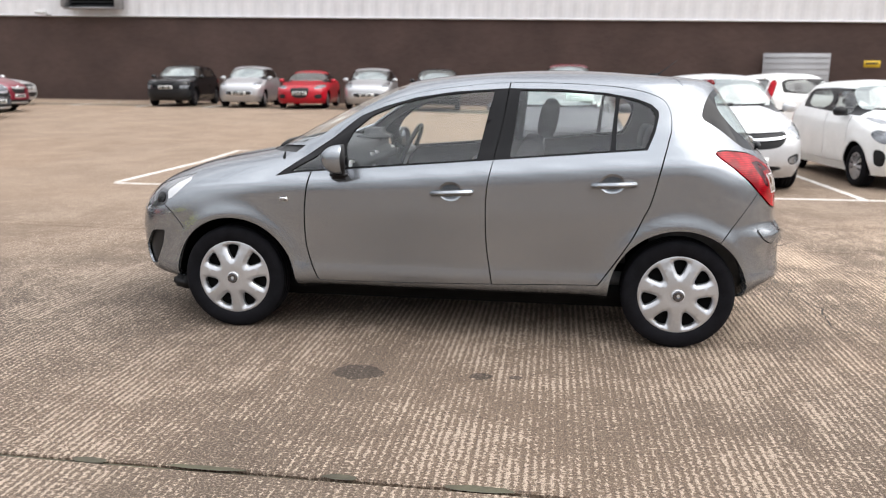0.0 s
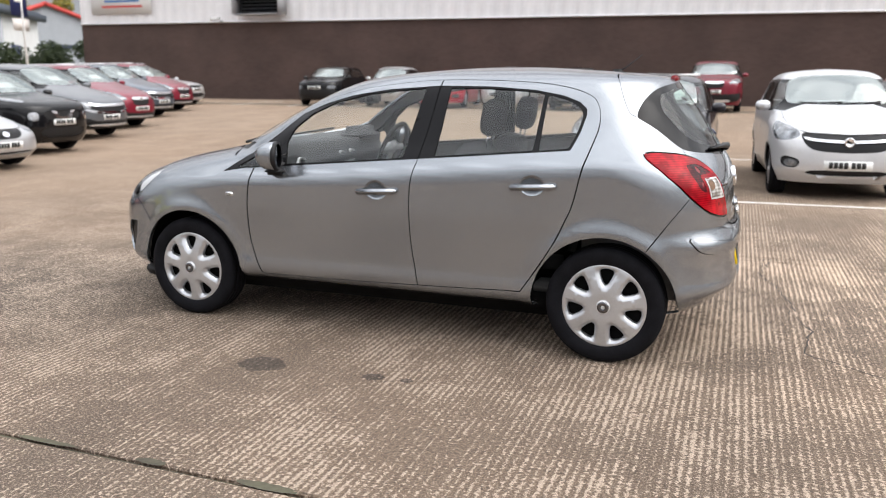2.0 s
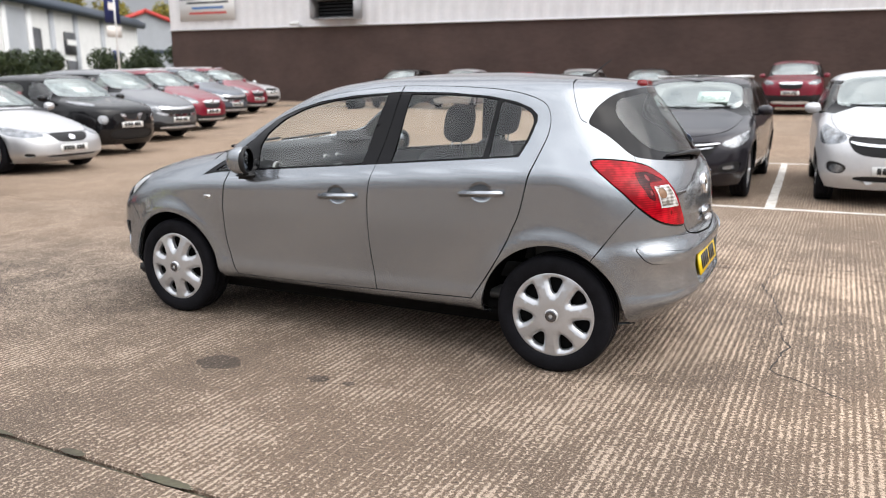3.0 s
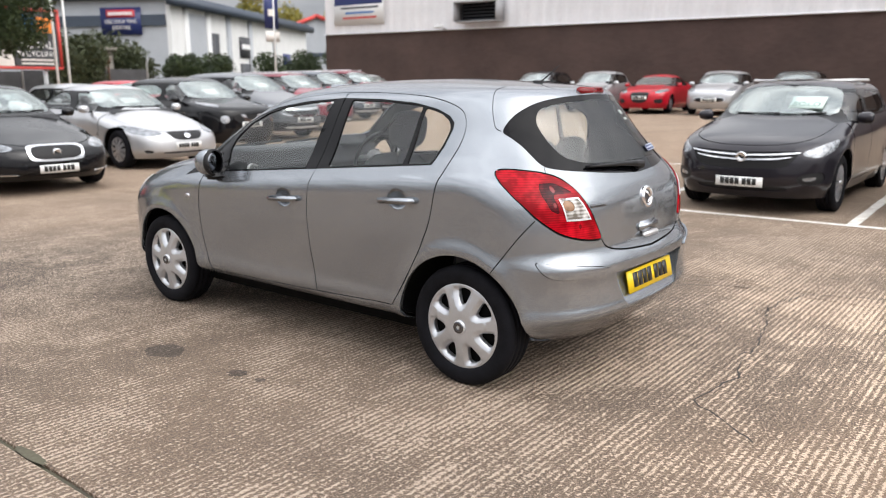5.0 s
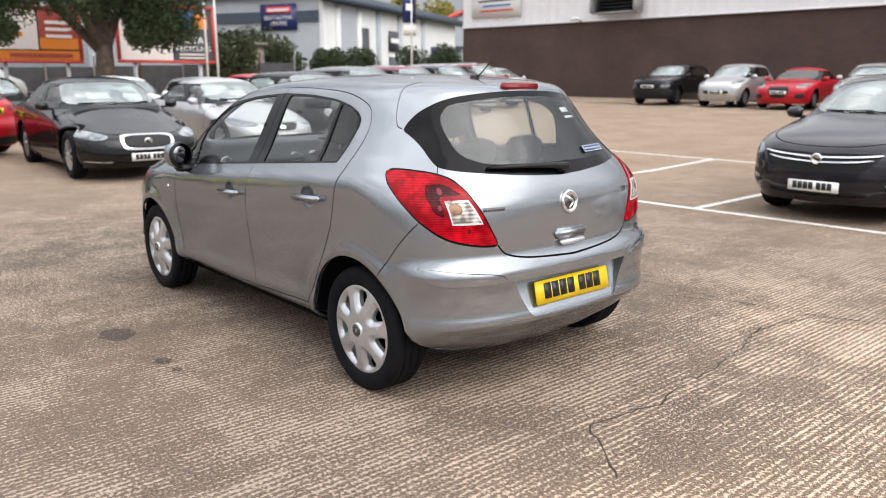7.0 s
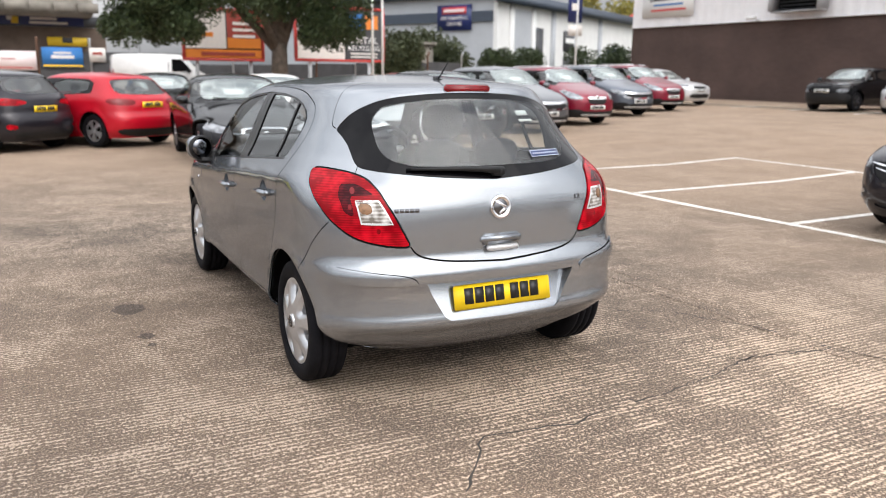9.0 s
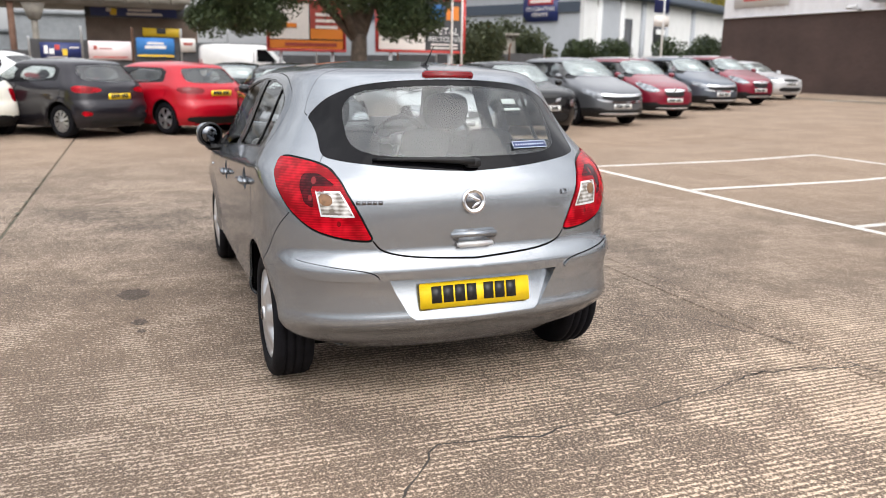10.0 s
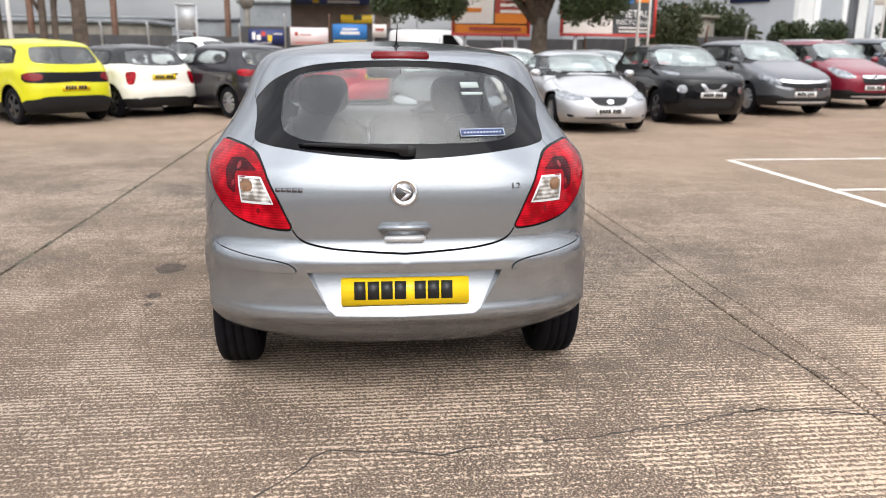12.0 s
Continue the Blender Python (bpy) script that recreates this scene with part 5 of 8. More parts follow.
ground_sheet()
yard = holder("pavement", "worn ribbed concrete yard cast in large slabs", "concrete yard", kind="structure")
YS = [-20.5, -16.0, -11.5, -7.0, -2.5, 1.93, 6.5, 11.0, 15.5, 20.0, 24.5, 28.9]
OFF = [1.2, -2.0, 0.6, 2.1, -4.78, -3.05, -0.4, -3.4, -1.0, 1.5, -2.2]
for j in range(len(YS) - 1):
    step = 12.0 if j in (4, 5) else 7.6
    k0 = int((-58 - OFF[j]) / step)
    for k in range(k0, k0 + 12):
        x0 = OFF[j] + k * step
        if x0 > 24:
            continue
        lo = 0.055 if j in (3, 4) else 0.014
        y0 = YS[j] + (0.15 if j == 5 else 0)
        slab(x0, x0 + step, y0, YS[j + 1], yard, 0.014, 0.03 if j == 3 else (0.018 if j == 4 else 0.008))
for k in range(-5, 3):
    slab(-4.78 + k * 12.0, -4.78 + k * 12.0 + 12.0, 1.93, 2.08, yard, 0.006, 0.007)


def ribbon(pts, half, z, mat, name, label, category, jag=0.0, kind="structure"):
    """A thin flat band on the ground along a line."""
    bm = bmesh.new()
    rnd = random.Random(len(pts) * 7 + int(pts[0][0] * 10))
    prev = None
    n = len(pts)
    for i, (x, y) in enumerate(pts):
        a, b = pts[max(i - 1, 0)], pts[min(i + 1, n - 1)]
        dx, dy = b[0] - a[0], b[1] - a[1]
        l = math.hypot(dx, dy) or 1
        h = half * (1 + rnd.uniform(-jag, jag))
        q = [bm.verts.new((x + s * -dy / l * h, y + s * dx / l * h, gz(x, y) + z)) for s in (1, -1)]
        if prev:
            bm.faces.new((prev[0], prev[1], q[1], q[0]))
        prev = q
    bmesh.ops.recalc_face_normals(bm, faces=bm.faces[:])
    for f in bm.faces:
        if f.normal.z < 0:
            f.normal_flip()
    ob = part(name, bm, mat, smooth=False)
    return tagged(ob, label, category, "bay lines" if name == "bay_line" else "", kind)


def wander(pts, step, amt, seed):
    """A ragged line through points."""
    rnd = random.Random(seed)
    out = []
    for a, b in zip(pts, pts[1:]):
        n = max(1, int(math.hypot(b[0] - a[0], b[1] - a[1]) / step))
        for k in range(n):
            out.append((a[0] + (b[0] - a[0]) * k / n + rnd.uniform(-amt, amt), a[1] + (b[1] - a[1]) * k / n + rnd.uniform(-amt, amt)))
    return out + [pts[-1]]


LINES = [((-5.45, 4.98), (7.5, 5.32))] + [((x, 5.06 + 0.024 * (x + 5.5)), (x - 0.15, 9.72 + 0.05 * (x + 5.5))) for x in (-5.46, -3.10, -0.66, 1.80, 4.42, 6.95)] + [((-5.66, 9.70), (7.3, 10.25))]
for (x0, y0), (x1, y1) in LINES:
    n = 24
    ribbon([(x0 + (x1 - x0) * k / n, y0 + (y1 - y0) * k / n) for k in range(n + 1)], 0.052, 0.005, M_LINE, "bay_line", "worn white painted parking bay line on concrete", "parking line", 0.12)
for (x0, y0), (x1, y1) in [((-22.6, 22.2), (-22.9, 26.5)), ((-25.3, 22.4), (-25.6, 26.8)), ((-17.2, 22), (-17.3, 26)), ((-14.6, 22), (-14.7, 26)), ((-12.0, 22), (-12.1, 26))]:
    ribbon([(x0 + (x1 - x0) * k / 8, y0 + (y1 - y0) * k / 8) for k in range(9)], 0.05, 0.004, M_LINE, "bay_line", "worn white painted parking bay line on concrete", "parking line", 0.12)
for seed, pts in enumerate([[(2.75, 2.35), (2.58, 2.17), (2.09, 2.0), (2.05, 1.47), (2.18, 0.95), (2.24, 0.5)], [(2.15, 2.0), (2.04, 1.39)], [(2.20, 0.5), (2.30, 0.1), (2.24, -0.33), (2.60, -0.6)], [(1.05, 1.4), (1.2, 1.7), (1.8, 1.98)]]):
    ribbon(wander(pts, 0.05, 0.014, seed), 0.0042, 0.002, M_CRACK, "crack", "thin dark crack wandering across a concrete slab", "crack", 0.7)


def stain(x, y, rx, ry, seed, lift, mat=None, name="oil_stain", label="dark ragged oil stain on the concrete"):
    """A ragged oil stain soaked into the concrete, lying a hair above it."""
    rnd = random.Random(seed)
    bm = bmesh.new()
    c = bm.verts.new((x, y, gz(x, y) + lift))
    n = 30
    k = [1 + rnd.uniform(-0.14, 0.14) for _ in range(n)]
    ring = [bm.verts.new((x + rx * q * math.cos(6.2832 * i / n), y + ry * q * math.sin(6.2832 * i / n), gz(x, y) + lift)) for i, q in enumerate(k)]
    for i in range(n):
        bm.faces.new((c, ring[i], ring[(i + 1) % n]))
    return tagged(part(name, bm, mat or M_OIL, smooth=False), label, "stain", kind="structure")


for k, (x, y, rx, ry) in enumerate(((-0.36, -1.44, 0.12, 0.095), (0.25, -1.41, 0.055, 0.045), (0.42, -1.40, 0.03, 0.025))):
    stain(x, y, rx, ry, k, 0.002)


# moss and dirt washed over the edges of the wide joint
rnd = random.Random(8)
for k in range(16):
    x = -6.5 + k * 0.58 + rnd.uniform(-0.15, 0.15)
    stain(x, -2.5 + rnd.uniform(-0.012, 0.012), rnd.uniform(0.05, 0.17), rnd.uniform(0.012, 0.022), 40 + k, 0.002 + 0.0012 * (k % 3), M_JOINT, "joint_moss", "dark moss and dirt along a slab joint")


# ---- the other parked cars ----
SHAPES = {
    "hatch": dict(
        xf=[(.13, .030), (.20, .012), (.30, .0), (.42, .003), (.50, .014), (.55, .036), (.595, .082), (.63, .145), (.66, .205), (.685, .248), (.70, .264), (.76, .302), (.84, .353), (.92, .408), (.955, .440), (.98, .495), (1, .60)],
        xr=[(.13, .965), (.22, .992), (.34, 1.0), (.42, .995), (.47, .985), (.56, .98), (.64, .972), (.70, .955), (.80, .925), (.90, .895), (.945, .875), (.965, .82), (.98, .76), (1, .68)],
        w=[(.13, .90), (.19, .94), (.25, .975), (.34, .985), (.48, 1.0), (.57, .992), (.62, .965), (.68, .925), (.76, .875), (.85, .82), (.91, .765), (.945, .70), (.968, .60), (.985, .40), (1, 0)],
        belt=(.655, .715), A=(.262, .375), C=(.80, .76), top=.905, B=(.52, .54), ws=(.705, .945), rw=(.70, .915), door=(.295, .835), rear_door=True),
    "suv": dict(
        xf=[(.13, .030), (.20, .010), (.32, .0), (.46, .001), (.555, .008), (.595, .028), (.63, .085), (.655, .15), (.68, .215), (.70, .255), (.76, .293), (.84, .345), (.92, .398), (.955, .428), (.98, .485), (1, .60)],
        xr=[(.13, .965), (.22, .992), (.34, 1.0), (.42, .998), (.50, .992), (.60, .985), (.68, .972), (.76, .952), (.86, .928), (.93, .905), (.955, .87), (.97, .82), (.985, .75), (1, .68)],
        w=[(.13, .92), (.20, .96), (.27, .985), (.36, .99), (.50, 1.0), (.58, .992), (.63, .965), (.69, .925), (.77, .88), (.86, .825), (.92, .775), (.95, .70), (.97, .60), (.985, .40), (1, 0)],
        belt=(.66, .71), A=(.255, .365), C=(.86, .80), top=.905, B=(.51, .525), ws=(.71, .945), rw=(.70, .91), door=(.29, .83), rear_door=True),
    "saloon": dict(
        xf=[(.12, .030), (.20, .010), (.30, .0), (.42, .002), (.50, .012), (.545, .036), (.585, .085), (.62, .155), (.65, .225), (.675, .275), (.695, .295), (.78, .345), (.87, .400), (.94, .448), (.97, .485), (.985, .525), (1, .58)],
        xr=[(.12, .97), (.22, .993), (.36, 1.0), (.48, .995), (.60, .985), (.66, .972), (.69, .945), (.71, .88), (.73, .845), (.80, .80), (.88, .745), (.94, .70), (.97, .67), (.985, .645), (1, .62)],
        w=[(.12, .90), (.19, .95), (.26, .98), (.36, .985), (.50, 1.0), (.58, .99), (.63, .96), (.68, .92), (.76, .86), (.85, .80), (.91, .745), (.945, .68), (.97, .57), (.986, .38), (1, 0)],
        belt=(.655, .70), A=(.29, .40), C=(.80, .725), top=.91, B=(.525, .535), ws=(.70, .94), rw=(.74, .93), door=(.30, .77), rear_door=True),
    "coupe": dict(
        xf=[(.12, .030), (.20, .010), (.30, .0), (.44, .004), (.52, .025), (.58, .075), (.62, .14), (.65, .20), (.675, .255), (.70, .30), (.78, .365), (.87, .435), (.94, .495), (.97, .53), (.985, .57), (1, .60)],
        xr=[(.12, .97), (.22, .993), (.36, 1.0), (.50, .99), (.62, .975), (.68, .95), (.72, .91), (.80, .85), (.88, .785), (.94, .73), (.97, .69), (.985, .66), (1, .62)],
        w=[(.12, .90), (.19, .95), (.26, .98), (.36, .985), (.52, 1.0), (.60, .985), (.65, .95), (.70, .90), (.78, .83), (.86, .76), (.92, .70), (.95, .63), (.972, .53), (.987, .36), (1, 0)],
        belt=(.675, .70), A=(.31, .43), C=(.74, .68), top=.905, B=(.60, .60), ws=(.71, .94), rw=(.76, .93), door=(.32, .66), rear_door=False),
}
PAINTS = {}
M_CARD = material("pale_green_card", (0.60, 0.72, 0.66), 0.6)
M_LETTER = material("card_lettering", (0.26, 0.36, 0.33), 0.6)


def paint(key):
    table = dict(black=((0.004, 0.004, 0.005), 0.0, 0.4), dark_grey=((0.020, 0.018, 0.023), 0.35, 0.30), grey=((0.13, 0.135, 0.145), 0.6, 0.32), silver=((0.52, 0.52, 0.53), 0.65, 0.32), pale_silver=((0.62, 0.62, 0.63), 0.45, 0.32),
                 white=((0.80, 0.80, 0.79), 0.0, 0.3), cream=((0.80, 0.77, 0.68), 0.0, 0.3), red=((0.42, 0.004, 0.016), 0.05, 0.30), dark_red=((0.19, 0.006, 0.022), 0.3, 0.3), yellow=((0.60, 0.58, 0.01), 0.0, 0.32), blue_grey=((0.10, 0.115, 0.14), 0.5, 0.3))
    if key not in PAINTS:
        c, m, r = table[key]
        PAINTS[key] = car_paint(key + "_car_paint", c, m, r, coat=0.75 if max(c) < 0.2 else 0.45, spec=0.06 if max(c) < 0.05 else 0.3)
    return PAINTS[key]


def front_pack(style):
    """Front lamps, grille and openings, as fractions of local half width and of height."""
    F = []
    add = lambda region, nm, mat, pts, inset=0.0, pair=False, label="": F.append((region, nm, mat, pts, inset, pair, label))
    f = lambda *q: [("f", a, b) for a, b in q]
    if style == "wide_bar":
        add("bar", "chrome_bar", M_CHROME, f((0, .498), (.45, .508), (.60, .525), (.58, .508), (.45, .49), (0, .478)), -0.01)
        add("head", "headlight", M_CARLAMP, f((.62, .53), (.66, .575), (.80, .60), (.92, .62), (.97, .565), (.95, .50), (.88, .49), (.74, .50)), 0.0, True, "clear headlight")
        add("grille", "grille", M_BLACKTRIM, f((0, .545), (.45, .555), (.64, .56), (.58, .47), (.48, .43), (.30, .415), (0, .41)), 0.012)
        add("fog", "fog_light", M_CARLAMP, f((.66, .345), (.84, .36), (.86, .30), (.70, .28)), 0.01, True)
        add("fogd", "fog_surround", M_BLACKTRIM, f((.62, .36), (.88, .385), (.90, .29), (.68, .265)), 0.012, True)
        add("intake", "air_intake", M_BLACKTRIM, f((0, .26), (.50, .265), (.60, .225), (.45, .205), (0, .20)), 0.015)
    elif style == "twin_bar":
        add("bar", "chrome_bar", M_CHROME, f((0, .472), (.40, .482), (.66, .498), (.66, .488), (.40, .471), (0, .461)), -0.008)
        add("bar2", "chrome_bar_lower", M_CHROME, f((0, .440), (.40, .450), (.60, .466), (.56, .456), (.40, .440), (0, .430)), -0.008)
        add("head", "headlight", M_CARLAMP, f((.68, .48), (.70, .505), (.84, .545), (.95, .585), (.97, .53), (.90, .47), (.80, .455)), 0.0, True, "clear headlight")
        add("grille", "grille", M_BLACKTRIM, f((0, .49), (.40, .50), (.66, .505), (.60, .43), (.50, .385), (.30, .375), (0, .37)), 0.012)
        add("fog", "fog_light", M_CARLAMP, f((.72, .315), (.86, .325), (.86, .29), (.74, .285)), 0.006, True)
        add("fogd", "fog_surround", M_BLACKTRIM, f((.66, .34), (.92, .36), (.93, .26), (.68, .25)), 0.010, True)
        add("intake", "air_intake", M_BLACKTRIM, f((0, .235), (.55, .24), (.60, .195), (0, .185)), 0.015)
    elif style == "oval_ring":
        add("mesh", "grille", M_BLACKTRIM, f((0, .53), (.30, .53), (.37, .50), (.34, .425), (0, .418)), -0.016)
        add("head", "headlight", M_CARLAMP, f((.52, .525), (.62, .56), (.82, .585), (.96, .60), (.95, .55), (.86, .51), (.68, .495)), 0.0, True, "clear headlight")
        add("ring", "chrome_ring", M_CHROME, f((0, .545), (.32, .545), (.395, .53), (.41, .50), (.385, .42), (.33, .405), (0, .40)), -0.012)
        add("blade", "chrome_blade", M_CHROME, f((.56, .265), (.92, .285), (.92, .26), (.58, .235)), -0.01, True, "chrome bumper blade")
        add("intake", "air_intake", M_BLACKTRIM, f((0, .30), (.45, .30), (.52, .22), (0, .20)), 0.015)
    elif style == "small_grille":
        add("badge", "chrome_badge", M_CHROME, f((0, .515), (.07, .50), (.07, .475), (0, .46)), -0.018)
        add("head", "headlight", M_CARLAMP, f((.46, .53), (.60, .575), (.80, .595), (.95, .60), (.95, .53), (.80, .50), (.60, .495)), 0.0, True, "clear headlight")
        add("grille", "grille", M_BLACKTRIM, f((0, .545), (.36, .545), (.40, .53), (.30, .445), (0, .44)), 0.01)
        add("intake", "air_intake", M_BLACKTRIM, f((0, .285), (.50, .29), (.60, .245), (.45, .205), (0, .20)), 0.015)
        add("fog", "fog_light", M_BLACKTRIM, f((.72, .33), (.86, .34), (.86, .25), (.74, .24)), 0.012, True)
    elif style == "round_lamp":
        add("vee", "chrome_bracket", M_CHROME, f((.20, .50), (.31, .505), (.20, .415), (0, .405), (0, .43), (.12, .44)), -0.012)
        add("lamp", "round_headlight", M_CHROME, f((.60, .475), (.68, .495), (.78, .475), (.78, .405), (.68, .385), (.60, .405)), -0.006, True, "round headlight")
        add("top", "indicator_lamp", M_CARLAMP, f((.66, .625), (.84, .66), (.93, .65), (.90, .615), (.74, .595)), -0.006, True)
        add("grille", "grille", M_BLACKTRIM, f((0, .50), (.50, .51), (.46, .40), (0, .385)), 0.012)
        add("intake", "air_intake", M_BLACKTRIM, f((0, .31), (.55, .32), (.60, .20), (0, .19)), 0.015)
    elif style == "skid_plate":
        add("bar", "chrome_bar", M_CHROME, f((0, .555), (.40, .56), (.62, .575), (.62, .54), (.40, .525), (0, .52)), -0.008)
        add("bar2", "chrome_bar_lower", M_CHROME, f((0, .455), (.45, .465), (.75, .50), (.72, .47), (.45, .43), (0, .425)), -0.008)
        add("head", "headlight", M_CARLAMP, f((.60, .55), (.72, .585), (.92, .61), (.96, .56), (.85, .52), (.66, .51)), 0.0, True, "clear headlight")
        add("grille", "grille", M_BLACKTRIM, f((0, .54), (.60, .55), (.62, .48), (.45, .44), (0, .435)), 0.012)
        add("skid", "silver_skid_plate", M_SATIN, f((0, .245), (.62, .255), (.72, .225), (.60, .195), (0, .19)), -0.01)
        add("intake", "air_intake", M_BLACKTRIM, f((0, .33), (.85, .34), (.88, .255), (0, .235)), 0.010)
    elif style == "cladded":
        add("bar", "chrome_bar", M_CHROME, f((0, .575), (.32, .575), (.40, .56), (.30, .535), (0, .53)), -0.01)
        add("head", "headlight", M_CARLAMP, f((.50, .54), (.62, .60), (.84, .635), (.95, .63), (.92, .555), (.72, .525)), 0.0, True, "clear headlight")
        add("grille", "grille", M_BLACKTRIM, f((0, .56), (.38, .56), (.36, .48), (.25, .45), (0, .445)), 0.012)
        add("skid", "silver_skid_plate", M_SATIN, f((0, .225), (.60, .235), (.66, .19), (0, .175)), -0.008)
        add("intake", "dark_lower_bumper", M_BLACKTRIM, f((0, .33), (.70, .34), (.97, .37), (.97, .20), (0, .16)), 0.006)
    elif style == "plain":
        add("head", "headlight", M_CARLAMP, f((.50, .53), (.64, .585), (.86, .61), (.95, .60), (.92, .53), (.72, .505)), 0.0, True, "clear headlight")
        add("grille", "grille", M_BLACKTRIM, f((0, .53), (.40, .53), (.42, .46), (0, .45)), 0.012)
        add("intake", "air_intake", M_BLACKTRIM, f((0, .31), (.60, .32), (.62, .20), (0, .19)), 0.012)
    elif style == "low_grille":
        add("head", "headlight", M_CARLAMP, f((.56, .53), (.66, .60), (.86, .65), (.94, .62), (.90, .53), (.72, .50)), 0.0, True, "clear headlight")
        add("grille", "grille", M_BLACKTRIM, f((0, .385), (.52, .375), (.57, .335), (.50, .295), (0, .28)), -0.01)
        add("ring", "chrome_ring", M_CHROME, f((0, .40), (.55, .39), (.62, .345), (.55, .285), (0, .265)), -0.006)
    elif style == "coupe_front":
        add("head", "headlight", M_CARLAMP, f((.52, .545), (.66, .595), (.88, .62), (.94, .58), (.80, .51), (.58, .50)), 0.0, True, "clear headlight")
        add("grille", "grille", M_BLACKTRIM, f((0, .515), (.33, .515), (.36, .46), (.27, .285), (0, .27)), -0.01)
        add("ring", "grille_surround", M_BLACKTRIM, f((0, .53), (.34, .53), (.37, .46), (.28, .275), (0, .26)), -0.006)
        add("vent", "side_intake", M_BLACKTRIM, f((.56, .36), (.86, .37), (.88, .25), (.58, .24)), 0.012, True)
    elif style == "city":
        add("head", "headlight", M_CARLAMP, f((.66, .46), (.74, .53), (.88, .55), (.95, .50), (.88, .43), (.74, .42)), -0.004, True, "round headlight")
        add("day", "daytime_lamp", M_CARLAMP, f((.62, .62), (.78, .65), (.88, .64), (.82, .605), (.68, .595)), -0.004, True)
        add("bar", "chrome_bar", M_CHROME, f((0, .56), (.50, .57), (.56, .555), (.50, .545), (0, .535)), -0.008)
        add("grille", "grille", M_BLACKTRIM, f((0, .40), (.55, .41), (.60, .25), (0, .22)), 0.014)
        add("fogv", "fog_vent", M_BLACKTRIM, f((.80, .36), (.94, .38), (.94, .22), (.82, .21)), 0.014, True)
    elif style == "panelled_front":
        add("head", "headlight", M_CARLAMP, f((.55, .44), (.62, .49), (.86, .50), (.92, .46), (.86, .41), (.66, .40)), -0.004, True, "clear headlight")
        add("day", "daytime_lamp", M_CARLAMP, f((.42, .60), (.62, .625), (.88, .635), (.86, .60), (.62, .585)), -0.004, True)
        add("intake", "dark_lower_bumper", M_BLACKTRIM, f((0, .40), (.97, .42), (.97, .17), (0, .15)), 0.006)
        add("grille", "grille", M_GLOSSBLACK, f((0, .60), (.40, .60), (.40, .52), (0, .50)), 0.006)
    return F


def rear_pack(style):
    F = []
    add = lambda region, nm, mat, pts, inset=0.0, pair=False, label="": F.append((region, nm, mat, pts, inset, pair, label))
    r = lambda *q: [("r", a, b) for a, b in q]
    if style == "long_lamp":
        add("tail", "tail_light", M_REDLENS, r((.42, .60), (.55, .635), (.93, .655), (.985, .63), (.95, .57), (.72, .56), (.50, .575)), -0.006, True, "red tail light")
        add("fogr", "rear_reflector", M_REDLENS, r((.72, .33), (.90, .35), (.92, .29), (.76, .275)), -0.004, True)
        add("low", "dark_bumper_insert", M_BLACKTRIM, r((0, .25), (.60, .25), (.80, .23), (.75, .16), (0, .15)), 0.004)
    elif style == "slim_lamp":
        add("tail", "tail_light", M_DARKREDLENS, r((.45, .62), (.55, .645), (.95, .655), (.985, .62), (.93, .575), (.62, .56), (.47, .575)), -0.006, True, "dark red tail light")
        add("low", "dark_bumper_insert", M_BLACKTRIM, r((0, .25), (.88, .265), (.92, .20), (.6, .14), (0, .14)), 0.004)
    elif style == "compact":
        add("tail", "tail_light", M_REDLENS, r((.66, .60), (.70, .625), (.84, .625), (.88, .60), (.86, .46), (.80, .445), (.72, .455)), -0.008, True, "red tail light in a chrome rim")
        add("grip", "tailgate_handle", M_CHROME, r((0, .60), (.36, .605), (.40, .59), (.36, .57), (0, .568)), -0.012)
        add("low", "dark_bumper_insert", M_BLACKTRIM, r((0, .28), (.55, .285), (.70, .24), (.95, .235), (.97, .15), (0, .15)), 0.004)
    elif style == "panelled":
        add("tail", "tail_light", M_DARKREDLENS, r((.62, .60), (.94, .605), (.93, .515), (.64, .51)), -0.006, True, "dark red tail light")
        add("gar", "black_tailgate_panel", M_GLOSSBLACK, r((0, .61), (.96, .615), (.95, .49), (.60, .485), (0, .50)), -0.002)
        add("low", "dark_lower_bumper", M_BLACKTRIM, r((0, .335), (.60, .34), (.80, .30), (.99, .29), (.99, .14), (0, .14)), -0.006)
    elif style == "city_rear":
        add("tail", "tail_light", M_REDLENS, r((.84, .90), (.96, .88), (.985, .74), (.975, .60), (.90, .585), (.87, .70)), -0.006, True, "tall red tail light")
        add("low", "dark_bumper_insert", M_BLACKTRIM, r((0, .30), (.60, .30), (.62, .18), (0, .17)), 0.004)
    else:
        add("tail", "tail_light", M_REDLENS, r((.62, .60), (.80, .64), (.97, .64), (.985, .56), (.80, .53), (.64, .54)), -0.006, True, "red tail light")
    return F


RNG = random.Random(5)


